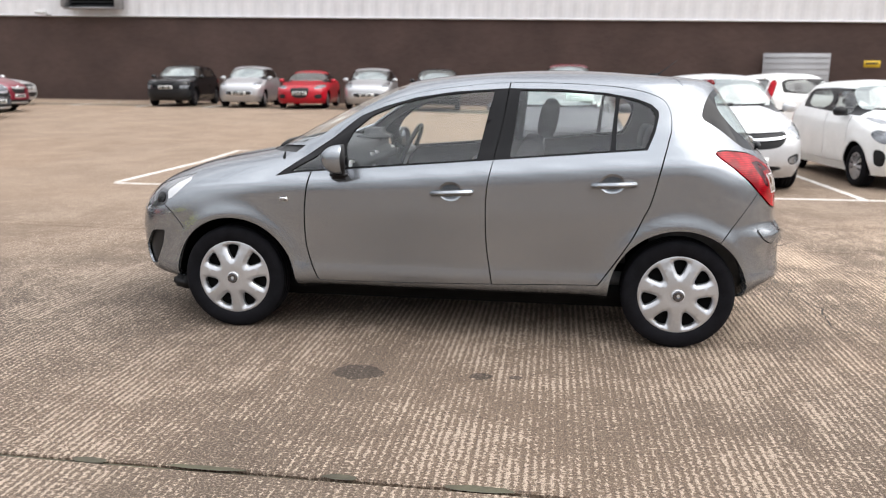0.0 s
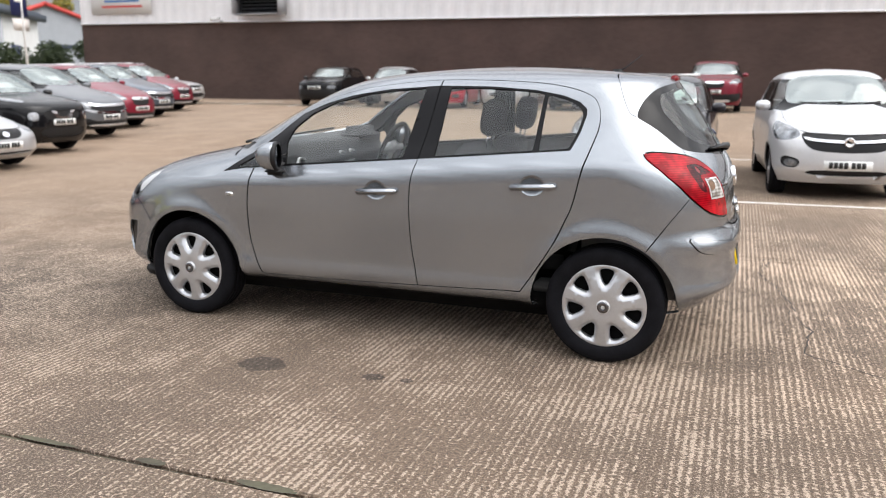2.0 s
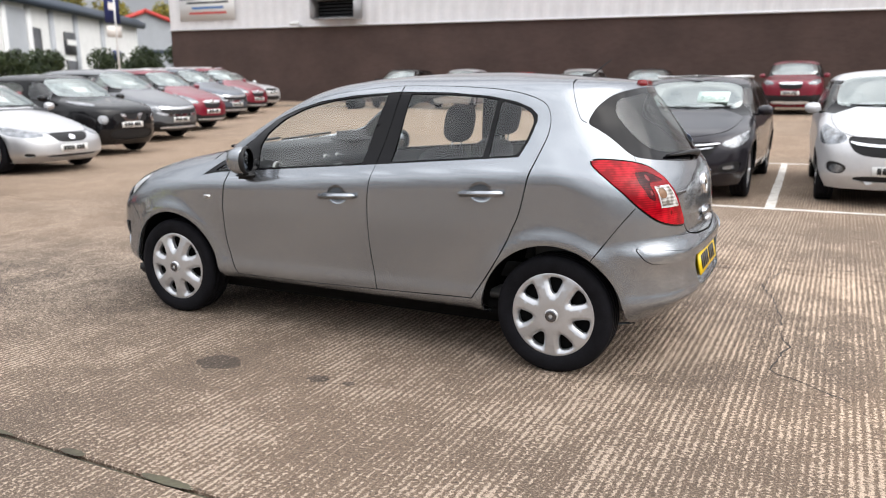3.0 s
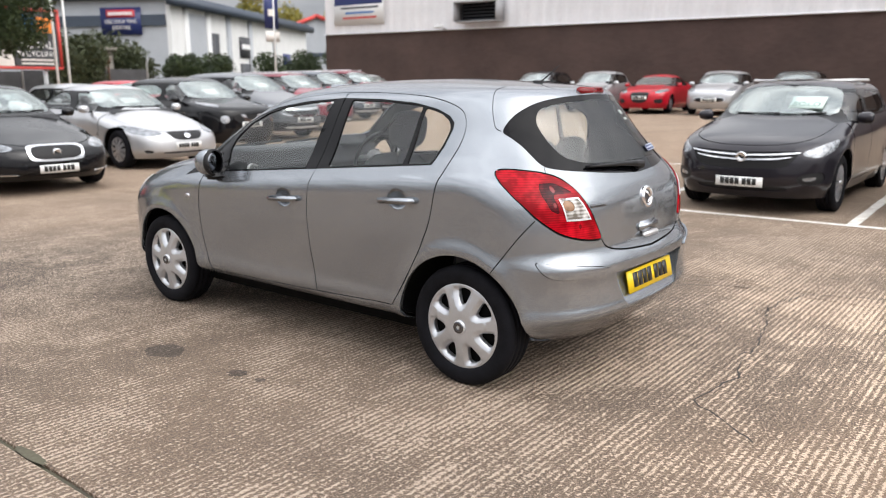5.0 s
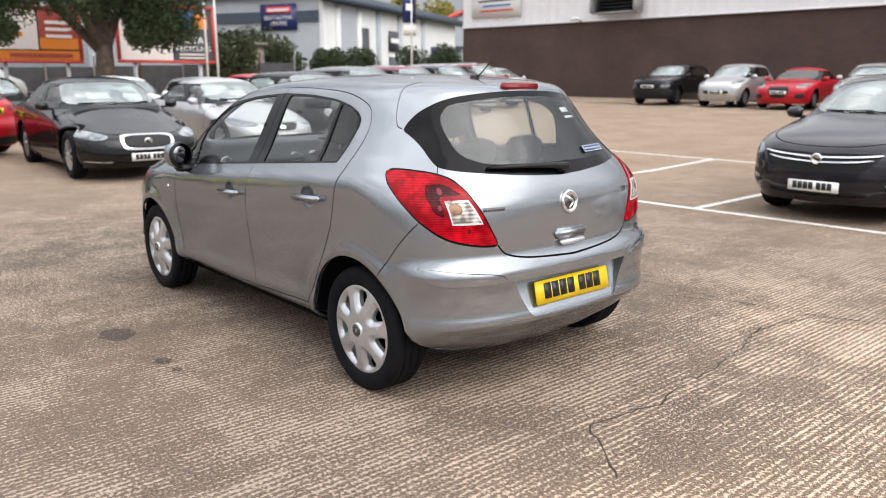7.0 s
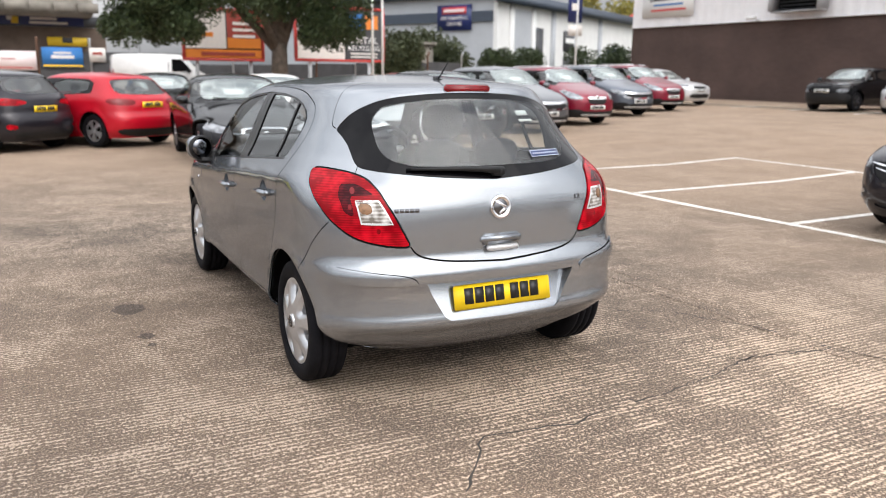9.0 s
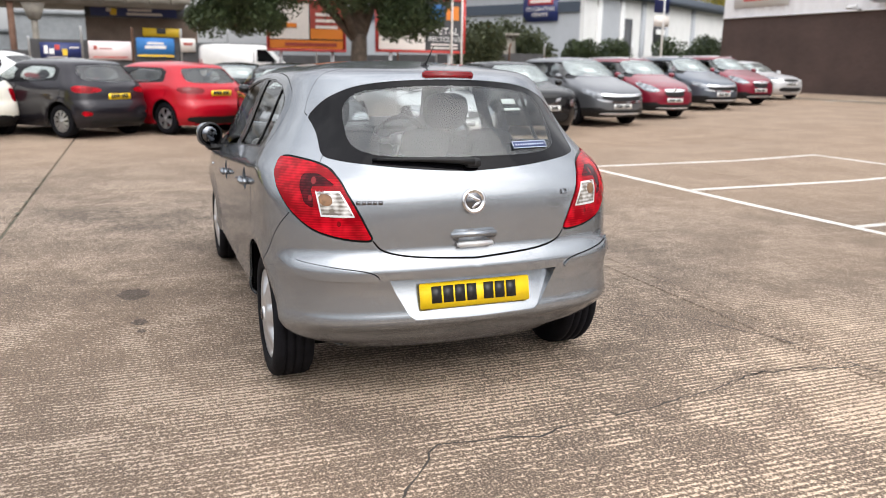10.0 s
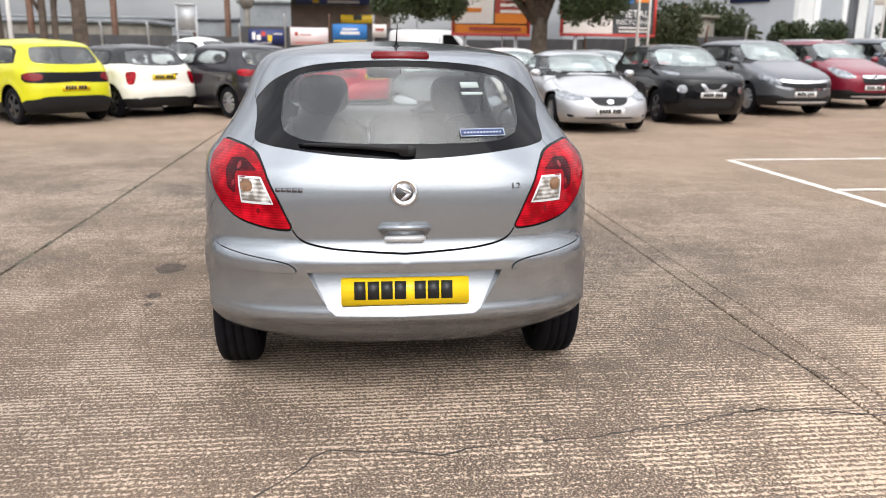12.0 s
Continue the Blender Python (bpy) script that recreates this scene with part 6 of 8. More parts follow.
def make_car(name, label, L, W, H, wb, fo, shape, colour, m, front="plain", rear="", rim="alloy", R=0.31, fine=False, sheet=True, roof="", plate_z=(.40, .55), emblem=None, card="", drop=0.0, mirror_mat=None, sills=False, group="parked cars", seats=False, wplate=True, rails=False):
    """A parked car: nose towards local -x, standing on z = 0, with its own panels, glass, lamps, wheels, mirrors and plates."""
    S = dict(SHAPES[shape])
    low = lambda b: b - drop * float(np.interp(b, [.15, .32, .58, .69], [0, 1, 1, 0]))
    S["xf"] = [(low(a), b) for a, b in S["xf"]]
    h2 = W / 2
    X = lambda f: (f - 0.5) * L
    Z = lambda f: f * H
    tab = lambda t, k: [(Z(a), k(b)) for a, b in t]
    z0, z1 = Z(S["w"][0][0]), H
    af = [(z0, 0.19 * L), (Z(.5), 0.21 * L), (Z(.68), 0.16 * L), (Z(.80), 0.10 * L), (Z(.95), 0.10 * L), (H, 0.01)]
    ar = [(z0, 0.13 * L), (Z(.5), 0.14 * L), (Z(.8), 0.13 * L), (Z(.95), 0.11 * L), (H, 0.01)]
    n1 = [(z0, 3.4), (Z(.55), 3.1), (Z(.75), 2.5), (H, 2.2)]
    n2 = [(z0, 3.4), (Z(.6), 3.0), (Z(.8), 2.6), (H, 2.2)]
    xa1, xa2 = X(0) + fo, X(0) + fo + wb
    AR = R * 1.2
    sk = Skin(tab(S["xf"], X), tab(S["xr"], X), tab(S["w"], lambda b: b * h2), af, ar, n1, n2, 0.05, Z(.66), [(xa1, R, AR + .02, .018, .06), (xa2, R, AR + .02, .018, .06)], 0.02)

    def pt(q):
        k, a, b = q
        if k == "s":
            return ("s", X(a), Z(b))
        b = low(b) if k == "f" else b
        wloc = float(sk.w(Z(b)))
        return (k, a * wloc * 0.995, Z(b))

    def poly(pts, cut=1):
        return sk.poly([pt(q) for q in pts], straight=False, cut=cut)

    def polyc(pts):
        """For shapes that touch the middle line: keep the ends there."""
        uvp = sk.poly([pt(q) for q in pts], straight=False)
        if pts[0][1] == 0 and pts[-1][1] == 0:
            for _ in range(2):
                out = [uvp[0]]
                for a, b in zip(uvp, uvp[1:]):
                    out += [(a[0] * .75 + b[0] * .25, a[1] * .75 + b[1] * .25), (a[0] * .25 + b[0] * .75, a[1] * .25 + b[1] * .75)]
                uvp = out + [uvp[-1]]
        return uvp
    RG, todo = [], []
    for cx in (xa1, xa2):
        RG.append(("arch", sk.poly([("s", cx + AR * math.cos(a), max(z0 + .001, R + AR * math.sin(a))) for a in np.linspace(-.2, math.pi + .2, 22)] + [("s", cx - AR * .9, z0 + .001), ("s", cx + AR * .9, z0 + .001)])))
    for pack in (front_pack(front), rear_pack(rear)):
        for region, nm, mat, pts, inset, pair, lb in pack:
            key = region + ("R" if pack and pts[0][0] == "r" else "")
            RG.append((key, poly(pts, 2) if all(q[1] > 0.001 for q in pts) else polyc(pts)))
            todo.append((key, nm, mat, inset, pair, lb))
    b0, b1 = S["belt"]
    bl = lambda x: b0 + (b1 - b0) * min(1, max(0, (x - S["A"][0]) / (S["C"][0] - S["A"][0])))
    (A0, A1), (C0, C1), tp, (B0, B1) = S["A"], S["C"], S["top"], S["B"]
    e = .012
    fr_end = B0 - .012 if S["rear_door"] else C0 - .03
    gl1 = [("s", A0 + .055, bl(A0) + e), ("s", A0 + .075, bl(A0) + .05), ("s", A1 + .025, tp - .022), ("s", B1 - .02 if S["rear_door"] else C1, tp - .008), ("s", fr_end, bl(B0) + e)]
    gl2 = [("s", B0 + .022, bl(B0) + e), ("s", B1 + .022, tp - .008), ("s", C1 - .03, tp - .018), ("s", C1 + .02, tp - .05), ("s", C0 - .03, bl(C0) + e)]
    w0, w1 = S["ws"]
    RG.append(("ws", polyc([("f", 0, w0), ("f", .55, w0 + .004), ("f", .84, w0 + .02), ("f", .86, (w0 + w1) / 2), ("f", .85, w1 - .03), ("f", .5, w1 - .004), ("f", 0, w1)])))
    r0, r1 = S["rw"]
    RG.append(("rw", polyc([("r", 0, r0), ("r", .6, r0 + .005), ("r", .82, r0 + .03), ("r", .82, r1 - .04), ("r", .76, r1 - .01), ("r", 0, r1)])))
    RG.append(("gl1", poly(gl1, 1)))
    if S["rear_door"]:
        RG.append(("gl2", poly(gl2, 1)))
    RG.append(("dlo", poly([("s", A0, bl(A0)), ("s", (A0 + A1) / 2, (bl(A0) + tp) / 2 + .02), ("s", A1, tp), ("s", (A1 + C1) / 2, tp + .012), ("s", C1, tp), ("s", C1 + .045, tp - .05), ("s", C0, bl(C0)), ("s", (A0 + C0) / 2, bl((A0 + C0) / 2))], 0)))
    if roof:
        v0 = float(np.interp(Z(b1 + .01), sk.zz, sk.arc))
        RG.append(("roof", [(0, v0), (sk.LU, v0), (sk.LU, sk.LV), (0, sk.LV)]))
    d0, d1 = S["door"]
    if fine:
        for pts in ([("s", d0, b0), ("s", d0 - .005, .45), ("s", d0 + .02, .22)], [("s", B1, tp), ("s", B0, bl(B0)), ("s", B0 - .012, .5), ("s", B0, .21)], [("s", d1, .60), ("s", d1 - .02, .46), ("s", d1 - .07, .22)], [("s", d0 + .02, .21), ("s", B0, .205), ("s", d1 - .07, .21)]):
            RG.append(("gap", sk.line([pt(q) for q in pts], half=.004)))
        RG.append(("gap", sk.line([pt(q) for q in [("f", 0, .535), ("f", .30, .54), ("f", .55, .558), ("f", .72, .585), ("f", .82, .625), ("f", .86, .665)]], half=.0035)))
    if sills:
        RG.append(("sill", poly([("s", .02, z0 / H + .002), ("s", .02, .27), ("s", .5, .24), ("s", .98, .27), ("s", .98, z0 / H + .002)], 0)))
    data = panels(sk, RG, *((0.075, 0.05) if fine else (0.10, 0.065)))
    car = holder(name, label, "car", m, group)
    pm = paint(colour)
    P = lambda nm, rg, mat, lb="", **k: panel(nm, data, rg, mat, car, lb, **k)
    P("body", "body", pm)
    if roof:
        P("roof_panel", "roof", paint(roof))
    if sills:
        P("lower_cladding", "sill", M_BLACKTRIM, "black plastic cladding", inset=-0.004)
    for sd in (1, -1):
        P("side_glass", "gl1", M_GLASSDARK, "tinted side window", sides=(sd,), inset=.006, skip_edge=True)
        P("rear_side_glass", "gl2", M_GLASSDARK, "tinted side window", sides=(sd,), inset=.006, skip_edge=True)
        P("window_surround", "dlo", M_GLOSSBLACK, sides=(sd,), inset=.003)
    P("windscreen", "ws", M_SCREEN, "windscreen", inset=.003, skip_edge=True)
    P("rear_window", "rw", M_GLASSDARK, "rear window", inset=.003, skip_edge=True)
    for key, nm, mat, inset, pair, lb in todo:
        for sides in (((1,), (-1,)) if pair else ((1, -1),)):
            P(nm, key, mat, lb, sides=sides, inset=inset)
    pos, nor, by = data
    solid = np.concatenate([q for k, q in by.items() if k not in ("arch", "gl1", "gl2", "ws", "rw")])
    me = panel_mesh("inner_lining", pos, nor, solid, inset=.03, skip_edge=True)
    me.materials.append(M_LINING)
    o = new("inner_lining", me)
    o.parent = car
    part("underbody", box(L * .80, W * .74, .16, .04, pose(0, 0, z0 + .08)), M_UNDER, car)
    part("cabin_floor", box(L * .5, W * .8, .05, .01, pose(.04 * L, 0, z0 + .22)), M_LINING, car)
    part("dashboard", box(.12 * L, W * .78, .24, .08, pose(X(.325), 0, Z(.60)), 3), M_DASH, car)
    for y in (-.21 * W, .21 * W):
        sc = box(.16, .48, .62, .06, pose(X(.55), y, Z(.50), 0, 14, 0), 2)
        s = part("seat", merge(sc, box(.10, .26, .18, .05, pose(X(.55) + .10, y, Z(.50) + .42, 0, 10, 0), 2)), M_SEAT, car)
    part("rear_bench", box(.16, W * .70, .60, .06, pose(X(.76), 0, Z(.50), 0, 14, 0), 2), M_SEAT, car)
    # wheels
    key = (rim, round(R, 3))
    rr = R * (.66 if rim != "steel" else .62)
    holes, wd, mt = {"alloy": (5, .30, M_ALLOY), "multi": (10, .13, M_ALLOY), "dark": (5, .34, M_DARKALLOY), "five": (7, .22, M_ALLOY)}[rim]
    wheel_meshes(key, R, .205, rr, holes, .30, .90, wd, .015, mt, wd * 1.15)
    for x in (xa1, xa2):
        for sd in (-1, 1):
            add_wheel(car, key, x, h2 * .965, R, sd, .015, RNG.uniform(0, 70))
            bm = bmesh.new()
            rg = []
            an = np.linspace(-.1, math.pi + .1, 16)
            ys = -skin_y(sk, x + AR * np.cos(an), R + AR * np.sin(an))
            for yy, q in ((.02, AR), (.05, AR + .03), (.28, AR + .02), (.30, .02)):
                rg.append([bm.verts.new((x + q * math.cos(a), sd * (float(y) - yy), R + q * math.sin(a))) for a, y in zip(an, ys)])
            for a, b in zip(rg, rg[1:]):
                for k in range(15):
                    bm.faces.new((a[k], a[k + 1], b[k + 1], b[k]))
            part("arch_liner", bm, M_UNDER, car)
    if rails:
        for sd in (-1, 1):
            rl = [sk.frame_at("s", X(f), Z(.958), sd, .045).translation for f in (.44, .52, .60, .68, .76, .82)]
            part("roof_rail", tube(rl, .018, 8), M_SATIN, car, "satin roof rail")
    # mirrors
    for sd in (-1, 1):
        mm = part("door_mirror", mirror_shell(.09, .095, .068), mirror_mat or pm, car, at=pose(X(A0 + .075), sd * (h2 + .05), Z(b0 + .04)))
        part("mirror_arm", box(.06, .10, .03, .01, pose(0, -sd * .11, -.05)), M_BLACKTRIM, mm)
        part("mirror_glass", box(.006, .15, .10, .002), M_MIRROR, mm, at=pose(.034, 0, 0))
    if fine:
        wz = [(.62, w0 + .012), (.30, w0 + .010), (-.05, w0 + .016)], [(.02, w0 + .006), (-.35, w0 + .008), (-.68, w0 + .020)]
        for pts in wz:
            part("windscreen_wiper", tube([sk.frame_at("f", abs(a) * float(sk.w(Z(b))), Z(b), 1 if a > 0 else -1, .012).translation for a, b in pts], .009, 6), M_BLACKTRIM, car)
    # plates
    pf, pr = low(plate_z[0]), plate_z[1]
    if wplate:
        u = float(sk.P(np.array([0.0]), np.array([Z(pf)]))[0][0])
        plate(car, pose(u - .012, 0, Z(pf), 0, 0, -90), M_WPLATE, "front_plate", label="white number plate with dark bars")
    u = float(sk.P(np.array([1.0]), np.array([Z(pr)]))[0][0])
    plate(car, pose(u + .012, 0, Z(pr), 0, 0, 90), M_YPLATE, "rear_plate", label="yellow number plate with dark bars")
    if emblem:
        emblem = low(emblem)
        u = float(sk.P(np.array([0.0]), np.array([Z(emblem)]))[0][0])
        eb = part("badge", lathe([(.001, -.012), (.036, -.012), (.040, -.018), (.052, -.020), (.058, -.012), (.058, .02)], 24), M_CHROME, car, "round chrome badge", at=pose(u - .004, 0, Z(emblem), 0, 0, -90))
        part("badge_centre", box(.055, .004, .02, .004, pose(0, -.016, 0, 0, 30, 0)), M_GLOSSBLACK, eb)
    if sheet or card:
        zz = Z((w0 + w1) / 2 - .03)
        xx = float(sk.P(np.array([0.0]), np.array([zz]))[0][0])
        dx = float(sk.P(np.array([0.0]), np.array([zz + .1]))[0][0]) - xx
        tilt = math.degrees(math.atan2(dx, .1))
        if card:
            cd = part("sold_card", box(.004, .40, .28, .001), M_CARD, car, "pale green card behind the windscreen", at=pose(xx + .05, -.30, zz + .02, 0, tilt, 0))
            words(card, .13, M_LETTER, cd, pose(-.005, 0, -.05, 0, 0, -90) @ pose(0, 0, 0, 90, 0, 0))
        else:
            part("price_sheet", box(.004, .34, .20), M_WHITE, car, "white price sheet behind the windscreen", at=pose(xx + .17, -.05 if sheet is True else sheet, zz, 0, tilt, 0))
    return car


def put(x, y, yaw):
    return pose(x, y, gz(x, y), 0, 0, yaw)


def stand(axle_x, axle_y, yaw, L, fo, wb, front=True):
    """The pose of a car from the middle of its front or rear axle."""
    lx = -L / 2 + fo + (0 if front else wb)
    a = radians(yaw)
    return put(axle_x - lx * math.cos(a), axle_y - lx * math.sin(a), yaw)


# bays beside the hatchback, noses towards the open yard
make_car("hatchback_car", "dark grey hatchback with chrome grille bars and a sold card", 4.37, 1.81, 1.52, 2.66, .88, "hatch", "dark_grey", put(.60, 7.42, 90), "twin_bar", rear="plain", rim="multi", R=.33, fine=True, sheet=False, plate_z=(.265, .55), emblem=.455, card="SOLD", rails=True, drop=.025)
make_car("small_hatchback", "pale silver small hatchback with a wide black grille", 3.675, 1.66, 1.57, 2.385, .72, "hatch", "pale_silver", put(2.95, 7.45, 93.5), "wide_bar", rim="five", R=.295, fine=True, sheet=False, plate_z=(.315, .5), emblem=.488, drop=.045)
make_car("city_car", "white city car with black mirrors and alloy wheels", 3.47, 1.62, 1.49, 2.34, .70, "hatch", "white", put(5.46, 7.85, 95), "city", rim="multi", R=.29, fine=True, sheet=False, mirror_mat=M_BLACKTRIM)
make_car("city_car", "white city car turned away with tall red lamps", 3.47, 1.62, 1.49, 2.34, .70, "hatch", "white", put(6.0, 14.2, -152), "city", "city_rear", rim="dark", R=.28, sheet=False, mirror_mat=M_BLACKTRIM)
# display row, noses towards the hatchback
make_car("saloon_car", "black saloon with an oval chrome grille", 4.96, 1.88, 1.48, 2.91, .86, "saloon", "black", put(-9.62, 1.38, 178), "oval_ring", rim="multi", R=.345, fine=True, sheet=.12, emblem=.475, plate_z=(.335, .5), drop=.11)
make_car("saloon_car", "silver saloon with a small dark grille", 4.59, 1.80, 1.45, 2.73, .83, "saloon", "silver", put(-10.97, 4.25, 182), "small_grille", rim="multi", R=.325, fine=True, plate_z=(.375, .5), drop=.11)
make_car("crossover_car", "black crossover with round lamps and chrome brackets", 4.13, 1.77, 1.60, 2.53, .85, "suv", "black", put(-12.28, 6.93, 180), "round_lamp", rim="dark", R=.335, plate_z=(.37, .5))
make_car("suv_car", "grey sport utility car with a silver skid plate", 4.60, 1.82, 1.70, 2.62, .93, "suv", "grey", put(-14.07, 9.73, 182), "skid_plate", rim="multi", R=.345, plate_z=(.385, .5), sills=True, drop=.10)
make_car("crossover_car", "dark red crossover with black lower bumper", 4.28, 1.78, 1.67, 2.555, .93, "suv", "dark_red", put(-15.26, 12.3, 182), "cladded", rim="multi", R=.34, plate_z=(.40, .5), sills=True, rails=True, emblem=.555, drop=.10)
make_car("suv_car", "dark blue-grey sport utility car", 4.45, 1.81, 1.67, 2.62, .92, "suv", "blue_grey", put(-17.5, 15.75, 182), "skid_plate", rim="multi", R=.34, plate_z=(.385, .5), sills=True, rails=True, drop=.10)
make_car("crossover_car", "dark red crossover with black lower bumper", 4.28, 1.78, 1.67, 2.555, .93, "suv", "dark_red", put(-18.75, 18.45, 182), "cladded", rim="multi", R=.34, plate_z=(.40, .5), sills=True, rails=True, emblem=.555, drop=.10)
make_car("saloon_car", "silver-white saloon at the end of the display row", 4.6, 1.81, 1.45, 2.81, .80, "saloon", "pale_silver", put(-21.0, 21.85, 182), "plain", rim="five", R=.325, sheet=True)
# tails towards the hatchback
make_car("hatchback_car", "bright red five-door hatchback with dark tail lights", 4.31, 1.79, 1.46, 2.64, .86, "hatch", "red", stand(-12.6, -.15, 36, 4.31, .86, 2.64, False), "plain", "slim_lamp", rim="alloy", R=.32, fine=True, sheet=False, plate_z=(.4, .57), wplate=False)
make_car("hatchback_car", "dark grey hatchback with long red tail lights", 4.04, 1.735, 1.50, 2.49, .82, "hatch", "dark_grey", stand(-12.2, -2.1, 42, 4.04, .82, 2.49, False), "plain", "long_lamp", rim="multi", R=.31, fine=True, sheet=False, plate_z=(.4, .52), wplate=False)
make_car("small_hatchback", "cream small hatchback with a black roof", 3.85, 1.73, 1.45, 2.495, .72, "hatch", "cream", stand(-12.3, -4.38, 43, 3.85, .72, 2.495, False), "plain", "compact", rim="dark", R=.305, fine=True, sheet=False, roof="black", plate_z=(.4, .55), wplate=False, sills=True)
make_car("crossover_car", "bright yellow crossover with black tailgate panel", 4.16, 1.73, 1.53, 2.595, .84, "suv", "yellow", stand(-10.8, -5.72, 46, 4.16, .84, 2.595, False), "panelled_front", "panelled", rim="dark", R=.325, fine=True, sheet=False, plate_z=(.4, .43), wplate=False, sills=True)
# along the brick wall
for label, L, W, H, wb, fo, shape, colour, x, front, rim, pz in (
        ("matt black crossover parked before the brick wall", 4.16, 1.73, 1.52, 2.595, .84, "suv", "black", -13.75, "panelled_front", "dark", .44),
        ("silver small hatchback parked before the brick wall", 3.62, 1.66, 1.50, 2.30, .72, "hatch", "silver", -10.98, "low_grille", "five", .335),
        ("bright red coupe parked before the brick wall", 4.18, 1.84, 1.36, 2.47, .88, "coupe", "red", -8.65, "coupe_front", "five", .39),
        ("silver hatchback parked before the brick wall", 3.95, 1.72, 1.48, 2.49, .80, "hatch", "silver", -6.2, "low_grille", "five", .335),
        ("black hatchback parked before the brick wall", 4.0, 1.74, 1.48, 2.5, .80, "hatch", "black", -3.7, "plain", "five", .40),
        ("dark red sport utility car parked before the brick wall", 4.3, 1.81, 1.68, 2.6, .9, "suv", "dark_red", .95, "cladded", "multi", .38)):
    kind = {"suv": "crossover_car", "coupe": "coupe_car"}.get(shape, "hatchback_car")
    make_car(kind, label, L, W, H, wb, fo, shape, colour, stand(x, 23.3, 97 if x < 0 else 90, L, fo, wb), front, rim=rim, R=.32 if H > 1.5 else .30, sheet=False, plate_z=(pz, .5))
def panel_van(label, m):
    """A small panel van, nose towards local +x, standing on z = 0."""
    v = holder("panel_van", label, "van", m, "parked cars")
    side = rounded([(-2.45, .32), (-2.45, 2.18), (-2.30, 2.34), (.55, 2.36), (.95, 2.28), (1.62, 1.52), (2.18, 1.30), (2.42, 1.08), (2.45, .34)], 1)
    part("body", prism(side, 1.84, pose(0, -.92, 0), .06), paint("white"), v)
    part("windscreen", box(.02, 1.50, .80, .01, pose(1.31, 0, 1.92, 0, -41, 0)), M_GLASSDARK, v, "sloping windscreen")
    for sd in (-1, 1):
        part("cab_window", prism([(.30, 1.50), (.30, 2.10), (.78, 2.10), (1.30, 1.50)], .03, pose(0, sd * .925 - .015, 0)), M_FRIT, v, "dark cab window", smooth=False)
        part("door_seam", box(.02, .012, 1.5, 0, pose(.14, sd * .922, 1.25)), M_UNDER, v, smooth=False)
        part("rub_strip", box(3.2, .03, .10, .01, pose(-.4, sd * .925, .72)), M_BLACKTRIM, v)
        part("headlight", box(.20, .34, .22, .06, pose(2.34, sd * .70, 1.02)), M_CARLAMP, v, "clear headlight")
        part("door_mirror", box(.14, .16, .24, .04, pose(1.10, sd * 1.04, 1.52)), M_BLACKTRIM, v)
        part("tail_light", box(.06, .12, .60, .02, pose(-2.44, sd * .82, 1.30)), M_REDLENS, v, "tall red tail light")
        for x in (-1.45, 1.55):
            add_wheel(v, ("five", .31), x, .90, .31, sd, .015)
    part("bumper", box(.12, 1.80, .26, .05, pose(2.42, 0, .46)), M_BLACKTRIM, v)
    part("grille", box(.04, .90, .14, .02, pose(2.43, 0, .86)), M_BLACKTRIM, v)
    return v


# a second rank behind, seen between the others
make_car("hatchback_car", "white hatchback standing behind the display row", 4.1, 1.76, 1.47, 2.55, .8, "hatch", "white", put(-16.4, 4.0, 180), "plain", rim="five", R=.31)
make_car("hatchback_car", "pale silver hatchback standing behind the display row", 4.1, 1.76, 1.45, 2.55, .8, "hatch", "silver", put(-17.2, 6.8, 180), "plain", rim="five", R=.31)
make_car("hatchback_car", "red hatchback standing behind the display row", 4.1, 1.76, 1.50, 2.55, .8, "hatch", "red", put(-19.4, 9.6, 180), "plain", rim="five", R=.31)
make_car("hatchback_car", "black hatchback standing beside the red one", 4.1, 1.76, 1.46, 2.55, .8, "hatch", "black", put(-18.6, 1.4, 180), "plain", rim="five", R=.31)
panel_van("white panel van parked before the boundary fence", put(-38.2, 4.25, 90))
make_car("suv_car", "white coupe-roofed sport utility car beyond the small cars", 4.4, 1.82, 1.66, 2.64, .9, "coupe", "white", put(-20.5, -5.2, 60), "plain", "long_lamp", rim="dark", R=.34, sheet=False)


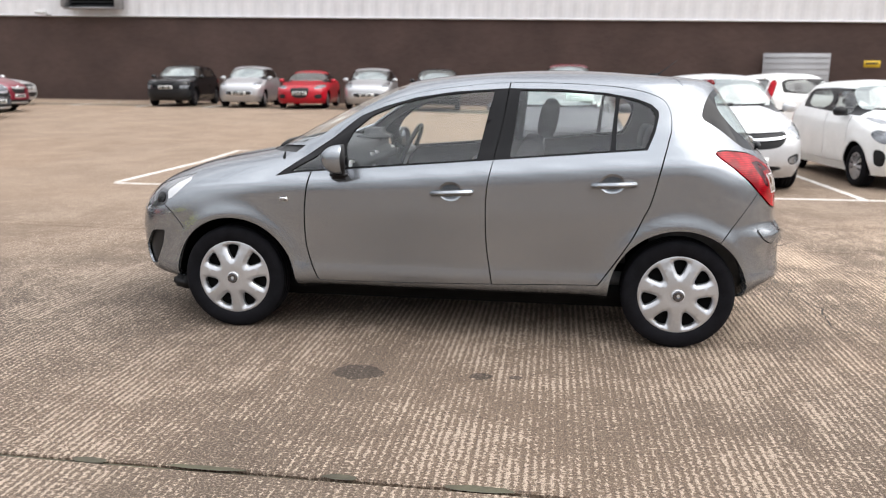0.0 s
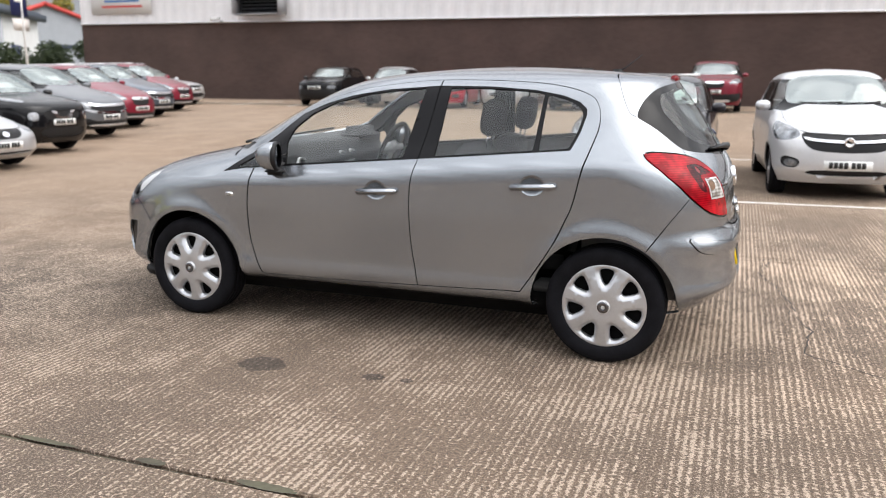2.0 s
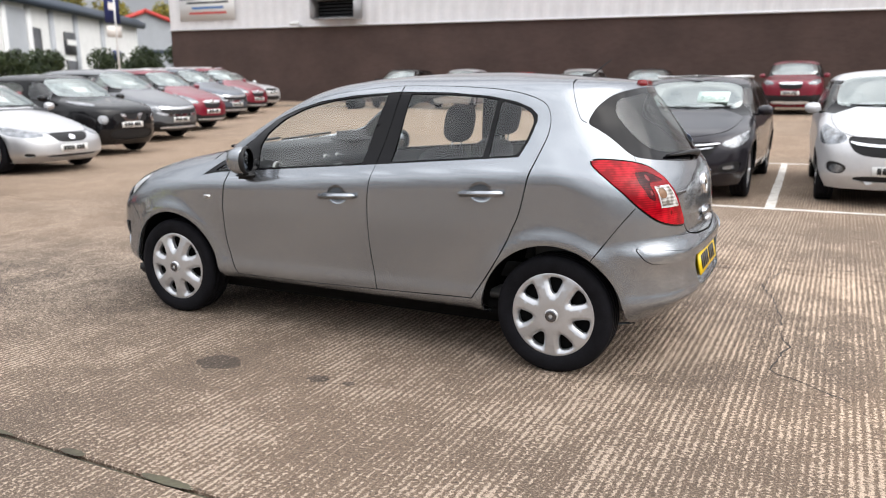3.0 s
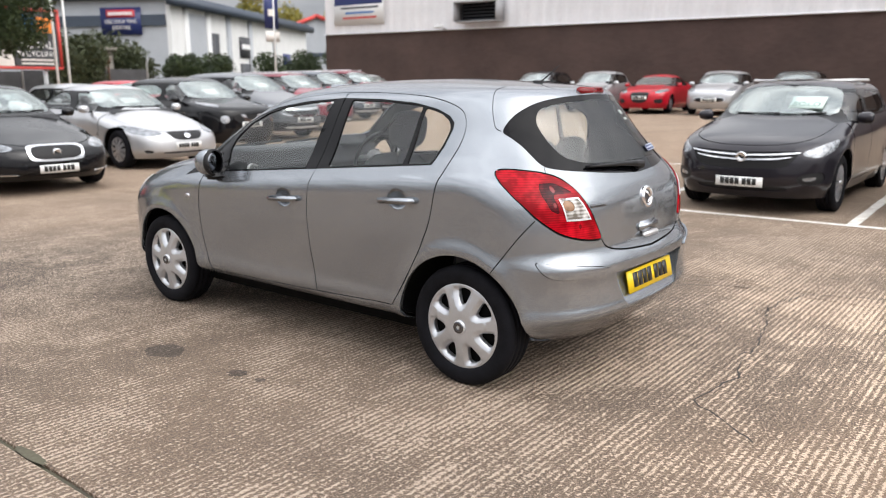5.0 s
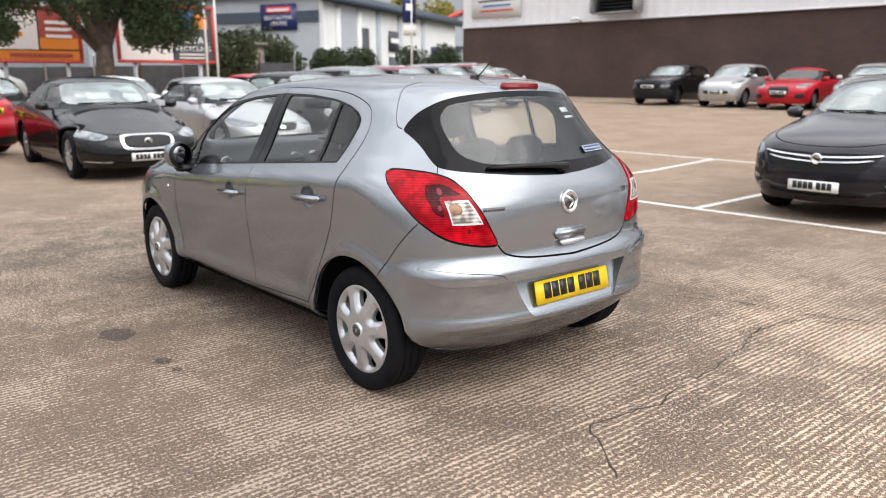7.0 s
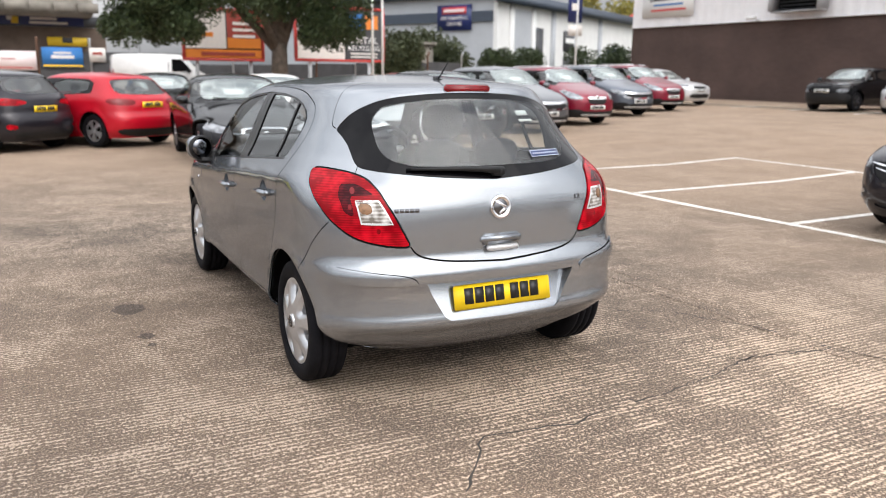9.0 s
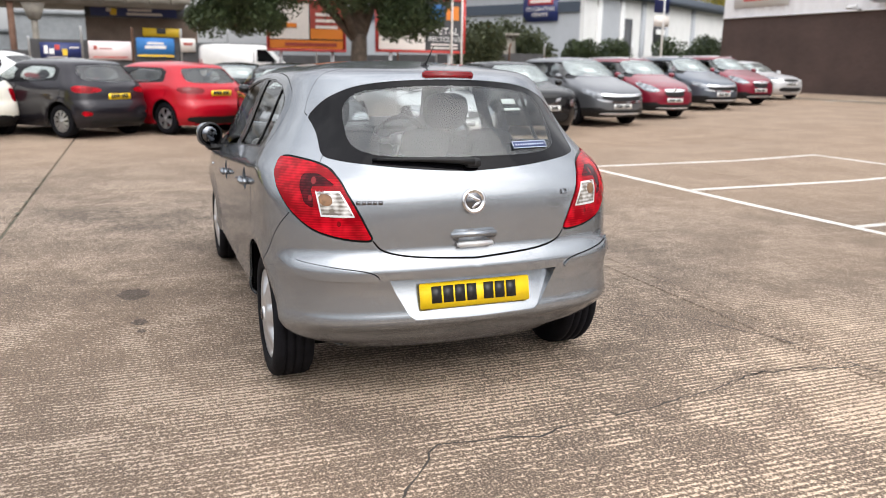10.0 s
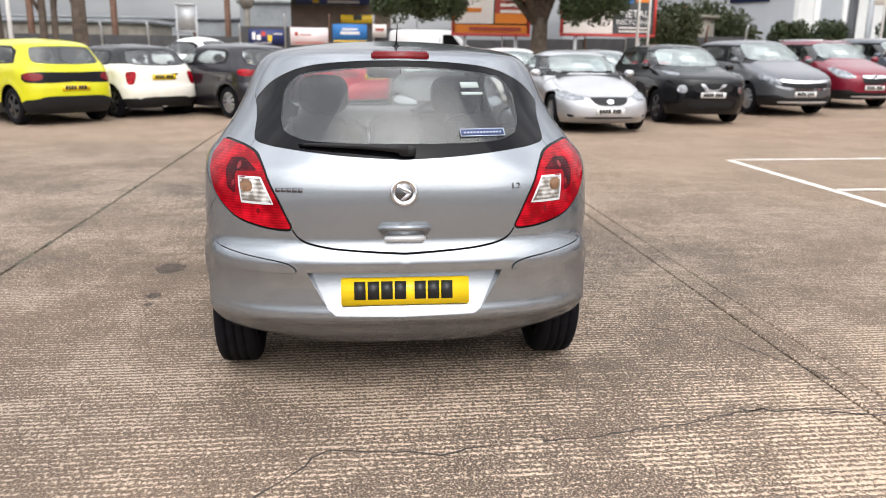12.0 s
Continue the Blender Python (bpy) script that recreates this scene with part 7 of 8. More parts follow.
# ---- the warehouse ----
def brick_material():
    m = bpy.data.materials.new("dark_brown_brickwork")
    m.use_nodes = True
    nt = m.node_tree
    N, L = nt.nodes, nt.links
    b = N["Principled BSDF"]
    b.inputs["Roughness"].default_value = 0.9
    co = N.new("ShaderNodeTexCoord")
    mp = N.new("ShaderNodeMapping")
    mp.inputs["Rotation"].default_value = (radians(-90), 0, 0)
    L.new(co.outputs["Object"], mp.inputs[0])
    br = N.new("ShaderNodeTexBrick")
    br.inputs["Color1"].default_value = (0.072, 0.044, 0.037, 1)
    br.inputs["Color2"].default_value = (0.086, 0.054, 0.046, 1)
    br.inputs["Mortar"].default_value = (0.082, 0.055, 0.047, 1)
    br.inputs["Scale"].default_value = 1.0
    br.inputs["Mortar Size"].default_value = 0.008
    br.inputs["Brick Width"].default_value, br.inputs["Row Height"].default_value = 0.225, 0.075
    L.new(mp.outputs[0], br.inputs["Vector"])
    nz = N.new("ShaderNodeTexNoise")
    nz.inputs["Scale"].default_value, nz.inputs["Detail"].default_value = 0.5, 7
    L.new(co.outputs["Object"], nz.inputs["Vector"])
    mx = N.new("ShaderNodeMixRGB")
    mx.blend_type = "MULTIPLY"
    mx.inputs[0].default_value = 0.8
    rp = N.new("ShaderNodeValToRGB")
    rp.color_ramp.elements[0].position, rp.color_ramp.elements[0].color = 0.3, (0.72, 0.72, 0.72, 1)
    rp.color_ramp.elements[1].position, rp.color_ramp.elements[1].color = 0.7, (1.2, 1.2, 1.2, 1)
    L.new(nz.outputs["Fac"], rp.inputs[0])
    L.new(br.outputs["Color"], mx.inputs[1])
    L.new(rp.outputs[0], mx.inputs[2])
    L.new(mx.outputs[0], b.inputs["Base Color"])
    bp = N.new("ShaderNodeBump")
    bp.inputs["Strength"].default_value, bp.inputs["Distance"].default_value = 0.6, 0.01
    L.new(br.outputs["Fac"], bp.inputs["Height"])
    bp.invert = True
    L.new(bp.outputs[0], b.inputs["Normal"])
    return m


M_BRICK = brick_material()
M_CLAD = material("white_profiled_cladding", (0.78, 0.77, 0.78), 0.5, noise_amt=0.06, noise_scale=0.8)
M_GREYCLAD = material("pale_grey_cladding", (0.42, 0.44, 0.47), 0.5, noise_amt=0.06, noise_scale=0.7)
M_WHITEWALL = material("white_render", (0.74, 0.74, 0.73), 0.7, noise_amt=0.06, noise_scale=0.8)
M_NAVYTRIM = material("dark_blue_grey_trim", (0.05, 0.065, 0.09), 0.45, noise_amt=0.1)
M_DARKPANEL = material("dark_grey_panel", (0.05, 0.052, 0.058), 0.5, noise_amt=0.1)
M_GREYDOOR = material("grey_painted_door", (0.36, 0.36, 0.37), 0.5, noise_amt=0.06, noise_scale=2)
M_GALV = material("galvanised_steel", (0.42, 0.43, 0.44), 0.45, 0.4, noise_amt=0.15)
M_SIGNBLUE = material("blue_sign_face", (0.018, 0.03, 0.13), 0.4, noise_amt=0.05)
M_SIGNRED = material("red_sign_panel", (0.60, 0.05, 0.06), 0.4)
M_YELLOW = material("yellow_sign", (0.75, 0.50, 0.03), 0.45)
M_ORANGE = material("orange_sign", (0.70, 0.22, 0.03), 0.45)
M_BRICKRED = material("dull_red_sign", (0.34, 0.06, 0.045), 0.5, noise_amt=0.2, noise_scale=3)
M_PALE = material("pale_sign", (0.72, 0.68, 0.64), 0.5, noise_amt=0.05)
M_PINKSIGN = material("pale_pink_sign", (0.78, 0.66, 0.66), 0.5, noise_amt=0.06)
M_MIDBLUE = material("mid_blue_sign", (0.03, 0.16, 0.42), 0.45, noise_amt=0.1)
M_REDTRIM = material("red_painted_trim", (0.55, 0.06, 0.05), 0.45)
M_ROOFTAN = material("tan_roof_sheet", (0.55, 0.44, 0.34), 0.6, noise_amt=0.1)
M_FENCE = material("grey_fence_panel", (0.055, 0.055, 0.058), 0.7, noise_amt=0.25, noise_scale=2)
M_CONCRETE = material("old_concrete", (0.24, 0.22, 0.19), 0.9, noise_amt=0.25, noise_scale=1.2, bump=0.4, bump_scale=30)
M_RUST = material("rusty_steel", (0.14, 0.075, 0.05), 0.8, noise_amt=0.3, noise_scale=4)
M_BROWNWALL = material("brown_wall", (0.13, 0.095, 0.075), 0.85, noise_amt=0.2, noise_scale=1.5)
M_BARK = material("tree_bark", (0.085, 0.065, 0.05), 0.95, noise_amt=0.4, noise_scale=5, bump=0.8, bump_scale=20)

WALL = holder("wall_north", "long warehouse wall, dark brick below white cladding", "wall", pose(-31.35, 29.0, 0, 0, 0.72, 0.3), kind="structure")
part("brick_base", box(62, 0.34, 6.0, 0, pose(31, 0.17, 1.40)), M_BRICK, WALL, "dark brown brickwork", smooth=False)
bm = bmesh.new()
n, step = 420, 0.15
row = []
for k in range(n):
    x = k * step
    off = -0.035 if (k % 4) in (1, 2) else 0.0
    row.append((bm.verts.new((x, -0.02 + off, 4.42)), bm.verts.new((x, -0.02 + off, 9.6))))
for a, b in zip(row, row[1:]):
    bm.faces.new((a[0], b[0], b[1], a[1]))
r = bmesh.ops.extrude_edge_only(bm, edges=[e for e in bm.edges if e.is_boundary])
bmesh.ops.translate(bm, vec=(0, 0.25, 0), verts=[v for v in r["geom"] if isinstance(v, bmesh.types.BMVert)])
bmesh.ops.recalc_face_normals(bm, faces=bm.faces[:])
part("cladding", bm, M_CLAD, WALL, "white profiled steel cladding", smooth=False)
part("drip_flashing", box(62, 0.10, 0.07, 0.01, pose(31, -0.06, 4.395)), M_CLAD, WALL)
part("end_wall", box(0.3, 40, 9.6, 0, pose(0.15, 20.36, 4.8)), M_CLAD, WALL, smooth=False)
part("roof", box(62, 40, 0.3, 0, pose(31, 20.3, 9.7)), M_GREYCLAD, WALL, smooth=False)

v = holder("wall_vent", "large louvred extract hood with a dark opening", "vent", pose(-20.0, 28.95, 4.97, 0, 0.7, 0))
part("hood", merge(box(2.6, 0.75, 0.07, 0.01, pose(0, -0.36, 0.50)), box(0.07, 0.7, 0.92, 0.01, pose(-1.27, -0.34, 0.06)), box(0.07, 0.7, 0.92, 0.01, pose(1.27, -0.34, 0.06)), box(2.6, 0.5, 0.07, 0.01, pose(0, -0.25, -0.42))), M_GREYDOOR, v, "pale grey steel hood")
part("opening", box(2.4, 0.04, 0.84, 0, pose(0, -0.05, 0.04)), M_UNDER, v, "dark opening", smooth=False)
for k in range(5):
    part("louvre", box(2.44, 0.10, 0.012, 0, pose(0, -0.18, -0.30 + k * 0.16, 35, 0, 0)), M_DARKPANEL, v, smooth=False)
sg = holder("building_sign", "white company sign with a blue band on the cladding", "sign", pose(-28.5, 28.90, 5.62, 0, 0.7, 0))
part("board", box(3.85, 0.06, 1.55, 0.01), M_WHITE, sg)
part("blue_band", box(3.7, 0.02, 0.42, 0, pose(0, -0.04, 0.50)), M_SIGNBLUE, sg, smooth=False)
for k, (ww, z, mt) in enumerate(((2.9, 0.12, M_DARKPANEL), (2.2, -0.15, M_MIDBLUE), (2.6, -0.42, M_REDTRIM))):
    part("text_bar", box(ww, 0.012, 0.10, 0, pose(0.1, -0.036, z)), mt, sg, smooth=False)
lm = holder("security_light", "small white floodlight on the wall", "lamp", pose(-22.6, 28.8, 4.42))
part("head", box(0.5, 0.28, 0.16, 0.04, pose(0, -0.1, 0, 15, 0, 0)), M_WHITE, lm)
part("bracket", box(0.08, 0.3, 0.06, 0.01, pose(0.3, 0.05, -0.12)), M_GALV, lm)
dr = holder("door_1", "grey roller door in the brick wall", "door", pose(10.05, 28.96, gz(10, 28)), kind="structure")
part("leaf", box(2.55, 0.10, 2.2, 0.01, pose(0, -0.02, 1.1)), M_GREYDOOR, dr)
for k in range(9):
    part("slat", box(2.5, 0.02, 0.02, 0, pose(0, -0.08, 0.2 + k * 0.23)), M_GREYDOOR, dr, smooth=False)
ys = holder("warning_sign", "small yellow warning sign on the brick wall", "sign", pose(12.9, 28.9, 2.2))
part("board", box(0.62, 0.02, 0.26, 0.004), M_YELLOW, ys)
part("text_bar", box(0.46, 0.008, 0.07, 0, pose(0, -0.014, 0.02)), M_PLATEBAR, ys, smooth=False)
# an unseen wall added behind the camera's start closes the yard


# ---- beyond the yard ----
def leaf_mesh(n, spread, size, seed, flat=1.0):
    """Many small bent leaves scattered through lumpy clumps."""
    rnd = random.Random(seed)
    verts, faces = [], []
    for k in range(n):
        c, r = spread[rnd.randrange(len(spread))]
        d = Vector((rnd.gauss(0, 1), rnd.gauss(0, 1), rnd.gauss(0, 1) * flat)).normalized()
        p = Vector(c) + d * r * (rnd.random() ** 0.45)
        a = Vector((rnd.gauss(0, 1), rnd.gauss(0, 1), rnd.gauss(0, 0.6))).normalized()
        b = a.orthogonal().normalized()
        s = size * rnd.uniform(0.6, 1.4)
        i = len(verts)
        verts += [tuple(p - a * s), tuple(p - b * s * 0.45 + Vector((0, 0, s * 0.2))), tuple(p + a * s), tuple(p + b * s * 0.45 + Vector((0, 0, s * 0.2)))]
        faces += [(i, i + 1, i + 2), (i, i + 2, i + 3)]
    me = bpy.data.meshes.new("crown")
    me.from_pydata(verts, [], faces)
    return me


def leaf_material(name, dark, light):
    m = bpy.data.materials.new(name)
    m.use_nodes = True
    nt = m.node_tree
    b = nt.nodes["Principled BSDF"]
    g = nt.nodes.new("ShaderNodeNewGeometry")
    r = nt.nodes.new("ShaderNodeValToRGB")
    r.color_ramp.elements[0].color, r.color_ramp.elements[1].color = (*dark, 1), (*light, 1)
    nt.links.new(g.outputs["Random Per Island"], r.inputs[0])
    nt.links.new(r.outputs[0], b.inputs["Base Color"])
    b.inputs["Roughness"].default_value = 0.6
    return m


M_LEAF = leaf_material("dark_green_leaves", (0.018, 0.032, 0.012), (0.06, 0.085, 0.03))
M_LEAF2 = leaf_material("olive_hedge_leaves", (0.025, 0.035, 0.015), (0.085, 0.10, 0.045))
M_LEAF3 = leaf_material("yellowing_leaves", (0.10, 0.11, 0.02), (0.32, 0.26, 0.04))


def tree(x, y, trunk_r, trunk_h, crown, n, size, mat, label, seed):
    """A tapered trunk that forks into limbs, under a ragged crown of leaves."""
    t = holder("tree", label, "tree", pose(x, y, gz(x, y)))
    rnd = random.Random(seed)
    limbs = [tube([(0, 0, -0.3), (0.05, 0.04, trunk_h * 0.4), (0.0, 0.10, trunk_h)], trunk_r, 14, trunk_r * 0.72)]
    tr = part("trunk", limbs[0], M_BARK, t, "grey-brown bark trunk")
    for c, r in crown[:7]:
        q = Vector(c)
        mid = Vector((q.x * 0.35, q.y * 0.4, trunk_h + (q.z - trunk_h) * 0.45))
        part("limb", tube([(0, 0.08, trunk_h * 0.86), mid, q], trunk_r * 0.55, 8, 0.05), M_BARK, t)
    me = leaf_mesh(n, crown, size, seed, 0.8)
    me.materials.append(mat)
    o = new("crown", me)
    o.parent = t
    o["label"] = "ragged crown of small leaves"
    return t


rnd = random.Random(3)
crown = []
for k in range(30):
    a, q = rnd.uniform(0, 6.28), rnd.uniform(0.5, 5.6)
    crown.append(((q * 0.7 * math.cos(a), q * math.sin(a) * (0.6 if math.sin(a) > 0 else 1.05), rnd.uniform(4.4, 9.0) - 0.10 * q), rnd.uniform(0.7, 1.5)))
crown += [((rnd.uniform(-1.5, 1.8), rnd.uniform(-6.2, 2.4), rnd.uniform(4.1, 5.4)), rnd.uniform(0.6, 1.1)) for k in range(30)]
crown += [((rnd.uniform(0, 1.6), rnd.uniform(-6.9, -3.6), rnd.uniform(2.95, 4.4)), rnd.uniform(0.5, 0.8)) for k in range(24)]
crown += [((rnd.uniform(0, 1.4), rnd.uniform(0.9, 3.0), rnd.uniform(2.85, 4.2)), rnd.uniform(0.45, 0.75)) for k in range(14)]
crown += [((0.8, 3.1, 3.3), 0.7), ((0.6, 2.4, 3.8), 0.9), ((1.0, -3.4, 4.0), 1.0), ((1.0, -5.0, 4.2), 1.1), ((1.2, -6.2, 4.6), 1.2), ((0.8, 3.4, 4.4), 0.9)]
tree(-29.5, 7.8, 0.44, 2.7, crown, 80000, 0.085, M_LEAF, "broad dark green tree standing before the billboards", 11)
far = [((rnd.uniform(-9, 9), rnd.uniform(-13, 13), rnd.uniform(6, 15)), rnd.uniform(1.5, 2.8)) for k in range(26)]
tree(-112, 92, 0.6, 6, far, 9000, 0.35, M_LEAF3, "tall yellowing tree beyond the shops", 12)


def bush(x, y, w, h, seed, mat, label):
    b = holder("bush", label, "bush", pose(x, y, gz(x, y)))
    r = random.Random(seed)
    cl = [((r.uniform(-w * .25, w * .25), r.uniform(-w / 2, w / 2), r.uniform(h * .25, h * .78)), h * r.uniform(.18, .30)) for _ in range(14)]
    part("stem", tube([(0, 0, -.1), (.05, .05, h * .5)], .07, 8, .03), M_BARK, b)
    me = leaf_mesh(9000, cl, .11, seed)
    me.materials.append(mat)
    o = new("foliage", me)
    o.parent = b
    return b


bush(-42, 22.2, 3.0, 4.0, 21, M_LEAF2, "loose olive-green bush beside the kiosk")
bush(-42, 27.6, 4.2, 3.0, 22, M_LEAF, "clipped dark hedge before the shops")
bush(-40, 34.5, 5.0, 3.8, 23, M_LEAF, "dark rounded bush by the banner pole")
bush(-37, 16.6, 2.2, 3.8, 24, M_LEAF2, "thin olive bush beside the billboard")


# shops beyond: pale grey gable with a blue sign, white side with doors
a0 = math.degrees(math.atan2(31.0, -17.8))
SH = holder("shop_building", "pale grey and white retail unit with dark blue eaves", "building", pose(-57.0, 35.5, 0, 0, 0, a0))
part("side_wall", box(35.8, .4, 8.6, 0, pose(17.9, .2, 4.3)), M_WHITEWALL, SH, "white side wall", smooth=False)
part("gable_wall", box(.4, 26, 9.2, 0, pose(.2, 13.4, 4.6)), M_GREYCLAD, SH, "pale grey clad wall", smooth=False)
part("gable_band", box(.2, 26, .9, 0, pose(-.1, 13.4, 7.0)), M_NAVYTRIM, SH, smooth=False)
part("upper_glazing", box(.2, 6, 1.6, 0, pose(-.08, 16, 8.4)), M_DARKPANEL, SH, smooth=False)
part("roof", box(37, 27, .5, .05, pose(17.9, 13.2, 8.95)), M_NAVYTRIM, SH, "dark blue-grey roof edge")
part("eave", box(37, 1.0, .8, .1, pose(17.9, -.45, 8.55, 10, 0, 0)), M_NAVYTRIM, SH)
for x in (2.6, 7.0, 11.5, 17, 24):
    part("pilaster", box(.7, .25, 8.2, .02, pose(x, -.1, 4.1)), M_WHITE if x < 8 else M_GREYCLAD, SH)
part("side_panel", box(3.6, .06, 7.8, 0, pose(4.8, -.04, 3.9)), M_GREYCLAD, SH, smooth=False)
dd = part("door", box(1.7, .12, 6.4, .02, pose(8.4, -.05, 3.2)), M_DARKPANEL, SH, "tall dark doorway")
sgn = part("shop_sign", box(3.4, .10, 2.1, .02, pose(15.8, -.10, 5.4)), M_DARKPANEL, SH, "dark sign with pale bars")
part("sign_bar", box(2.2, .03, .5, 0, pose(15.6, -.17, 5.5)), M_WHITE, sgn, smooth=False)
part("display_window", box(3.2, .10, 2.4, .02, pose(15.8, -.08, 2.6)), M_DARKPANEL, SH)
part("shop_sign", box(2.6, .10, 1.3, .02, pose(28, -.10, 4.6)), M_SIGNBLUE, SH, "blue sign")
bs = holder("decorating_sign", "square blue sign with a red name panel on the gable", "sign", pose(-57.0, 35.5, 0, 0, 0, a0) @ pose(-.16, 4.4, 6.95, 0, 0, -90))
part("board", box(3.7, .10, 2.25, .02), M_SIGNBLUE, bs)
part("name_panel", box(2.6, .04, .62, .01, pose(0, -.06, .62)), M_SIGNRED, bs, "red panel with a pale bar")
part("name_bar", box(2.2, .02, .26, 0, pose(0, -.085, .62)), M_PINKSIGN, bs, smooth=False)
words("DECORATING", .46, M_PALE, bs, pose(0, -.06, -.05, 90, 0, 0))
words("CENTRE", .46, M_PALE, bs, pose(0, -.06, -.55, 90, 0, 0))

GB = holder("gabled_building", "grey gabled unit with a tan roof and red verge", "building", pose(-96, 88, 0, 0, 0, 48))
part("wall", prism([(-11, 0), (11, 0), (11, 8.2), (0, 12.5), (-11, 8.2)], 20), M_GREYCLAD, GB, smooth=False)
for sg2 in (-1, 1):
    part("roof_slope", box(12.6, 21, .25, .02, pose(sg2 * 5.7, 10, 10.55, 0, sg2 * 21.3, 0)), M_ROOFTAN, GB, "tan sheet roof")
    part("verge", box(12.6, .25, .6, .03, pose(sg2 * 5.7, -.45, 10.55, 0, sg2 * 21.3, 0)), M_REDTRIM, GB, "red verge board")
part("band", box(22, .1, .6, 0, pose(0, -.06, 6.6)), M_NAVYTRIM, GB, smooth=False)

# boundary fence, banners, billboards, poles
FN = holder("boundary_fence", "dark grey steel sheet fence on posts", "fence", kind="structure")
for k in range(17):
    y = -17.0 + k * 2.4
    z0 = gz(-40, y)
    fh = 1.9 if y < -7 else (2.45 if y < 7 else 1.9)
    part("fence_panel", box(.05, 2.36, fh, .01, pose(-40, y, z0 + fh / 2)), M_FENCE, FN, smooth=False)
    part("fence_post", tube([(-39.93, y + 1.2, z0), (-39.93, y + 1.2, z0 + fh + .35), (-39.75, y + 1.2, z0 + fh + .65)], .06, 8), M_RUST if k % 3 == 0 else M_GALV, FN)


def banner(y0, y1, z0, z1, mat, label, bars, x=-39.85):
    b = holder("banner", label, "banner", pose(x, (y0 + y1) / 2, (z0 + z1) / 2, 0, 0, 90))
    w, h = y1 - y0, z1 - z0
    part("sheet", box(w, .02, h, .004), mat, b)
    for bx, bz, bw, bh, bm_ in bars:
        part("print_bar", box(bw * w, .008, bh * h, 0, pose(bx * w, -.014, bz * h)), bm_, b, smooth=False)
    return b


banner(-5.72, -3.86, 1.74, 2.52, M_SIGNBLUE, "navy banner with white, red and yellow shapes", ((-.36, .05, .10, .5, M_WHITE), (-.22, -.05, .12, .35, M_WHITE), (-.08, .2, .12, .3, M_REDTRIM), (.10, -.1, .12, .4, M_YELLOW), (.34, .2, .24, .08, M_PALE), (-.1, -.40, .5, .05, M_PALE)))
banner(-3.51, -1.47, 1.71, 2.64, M_PINKSIGN, "pale pink banner on the fence", ((-.34, .14, .08, .22, M_BRICKRED), (-.1, .10, .3, .06, M_BRICKRED), (.0, -.36, .8, .05, M_REDTRIM)))
banner(-1.22, .65, 1.88, 2.86, M_MIDBLUE, "blue banner with a yellow foot", ((0, .22, .44, .10, M_PALE), (0, .02, .56, .16, M_PALE), (0, -.42, .96, .10, M_YELLOW)))
banner(.95, 1.72, 2.17, 2.87, M_PALE, "small pale notice on the fence", ((0, .1, .6, .2, M_BRICKRED),))


def billboard(y0, y1, z0, z1, x, label, panes, frame_mat):
    b = holder("billboard", label, "billboard", pose(x, (y0 + y1) / 2, (z0 + z1) / 2, 0, 0, 90))
    w, h = y1 - y0, z1 - z0
    part("backing", box(w, .12, h, .01, pose(0, .08, 0)), M_DARKPANEL, b)
    for bx, bz, bw, bh, m_ in panes:
        part("poster", box(bw * w, .03, bh * h, 0, pose(bx * w, 0, bz * h)), m_, b, smooth=False)
    for q in ((0, h / 2 + .06, w + .24, .13), (0, -h / 2 - .06, w + .24, .13)):
        part("frame_rail", box(q[2], .16, q[3], .01, pose(q[0], 0, q[1])), frame_mat, b)
    for sx in (-1, 1):
        part("frame_stile", box(.13, .16, h, .01, pose(sx * (w / 2 + .06), 0, 0)), frame_mat, b)
        part("leg", box(.16, .16, (z0 + z1) / 2 - h / 2, .01, pose(sx * w * .35, .1, -h / 2 - ((z0 + z1) / 2 - h / 2) / 2)), M_GALV, b)
    return b


bb = billboard(4.85, 8.55, 2.36, 4.6, -35, "billboard with white and dull red posters and an orange foot", ((-.23, .10, .52, .78, M_PALE), (.27, .22, .44, .55, M_BRICKRED), (.27, -.17, .44, .22, M_ORANGE), (0, -.40, .99, .18, M_ORANGE)), M_REDTRIM)
for z in (.55, .25, -.05):
    part("text_bar", box(1.1, .02, .14, 0, pose(1.0, -.03, z)), M_PALE, bb, smooth=False)
part("text_bar", box(2.6, .02, .16, 0, pose(.2, -.03, -.90)), M_BRICKRED, bb, smooth=False)
part("text_bar", box(.8, .02, .2, 0, pose(-.9, -.03, .0)), M_ORANGE, bb, smooth=False)
bb = billboard(10.35, 15.05, 2.42, 4.95, -35, "billboard framed in red with a dark recycling poster", ((-.22, 0, .54, .98, M_PALE), (.28, 0, .43, .98, M_DARKPANEL)), M_REDTRIM)
words("METAL", .50, M_WHITE, bb, pose(1.35, -.03, -.28, 90, 0, 0))
words("RECYCLING", .34, M_WHITE, bb, pose(1.32, -.03, -.68, 90, 0, 0))
for z in (-.95, -1.12):
    part("text_bar", box(1.5, .02, .08, 0, pose(1.3, -.03, z)), M_PALE, bb, smooth=False)
part("picture", box(.8, .02, .8, 0, pose(.85, -.03, .65)), M_MIDBLUE, bb, smooth=False)
part("picture", box(.7, .02, .7, 0, pose(1.75, -.03, .65)), M_ORANGE, bb, smooth=False)

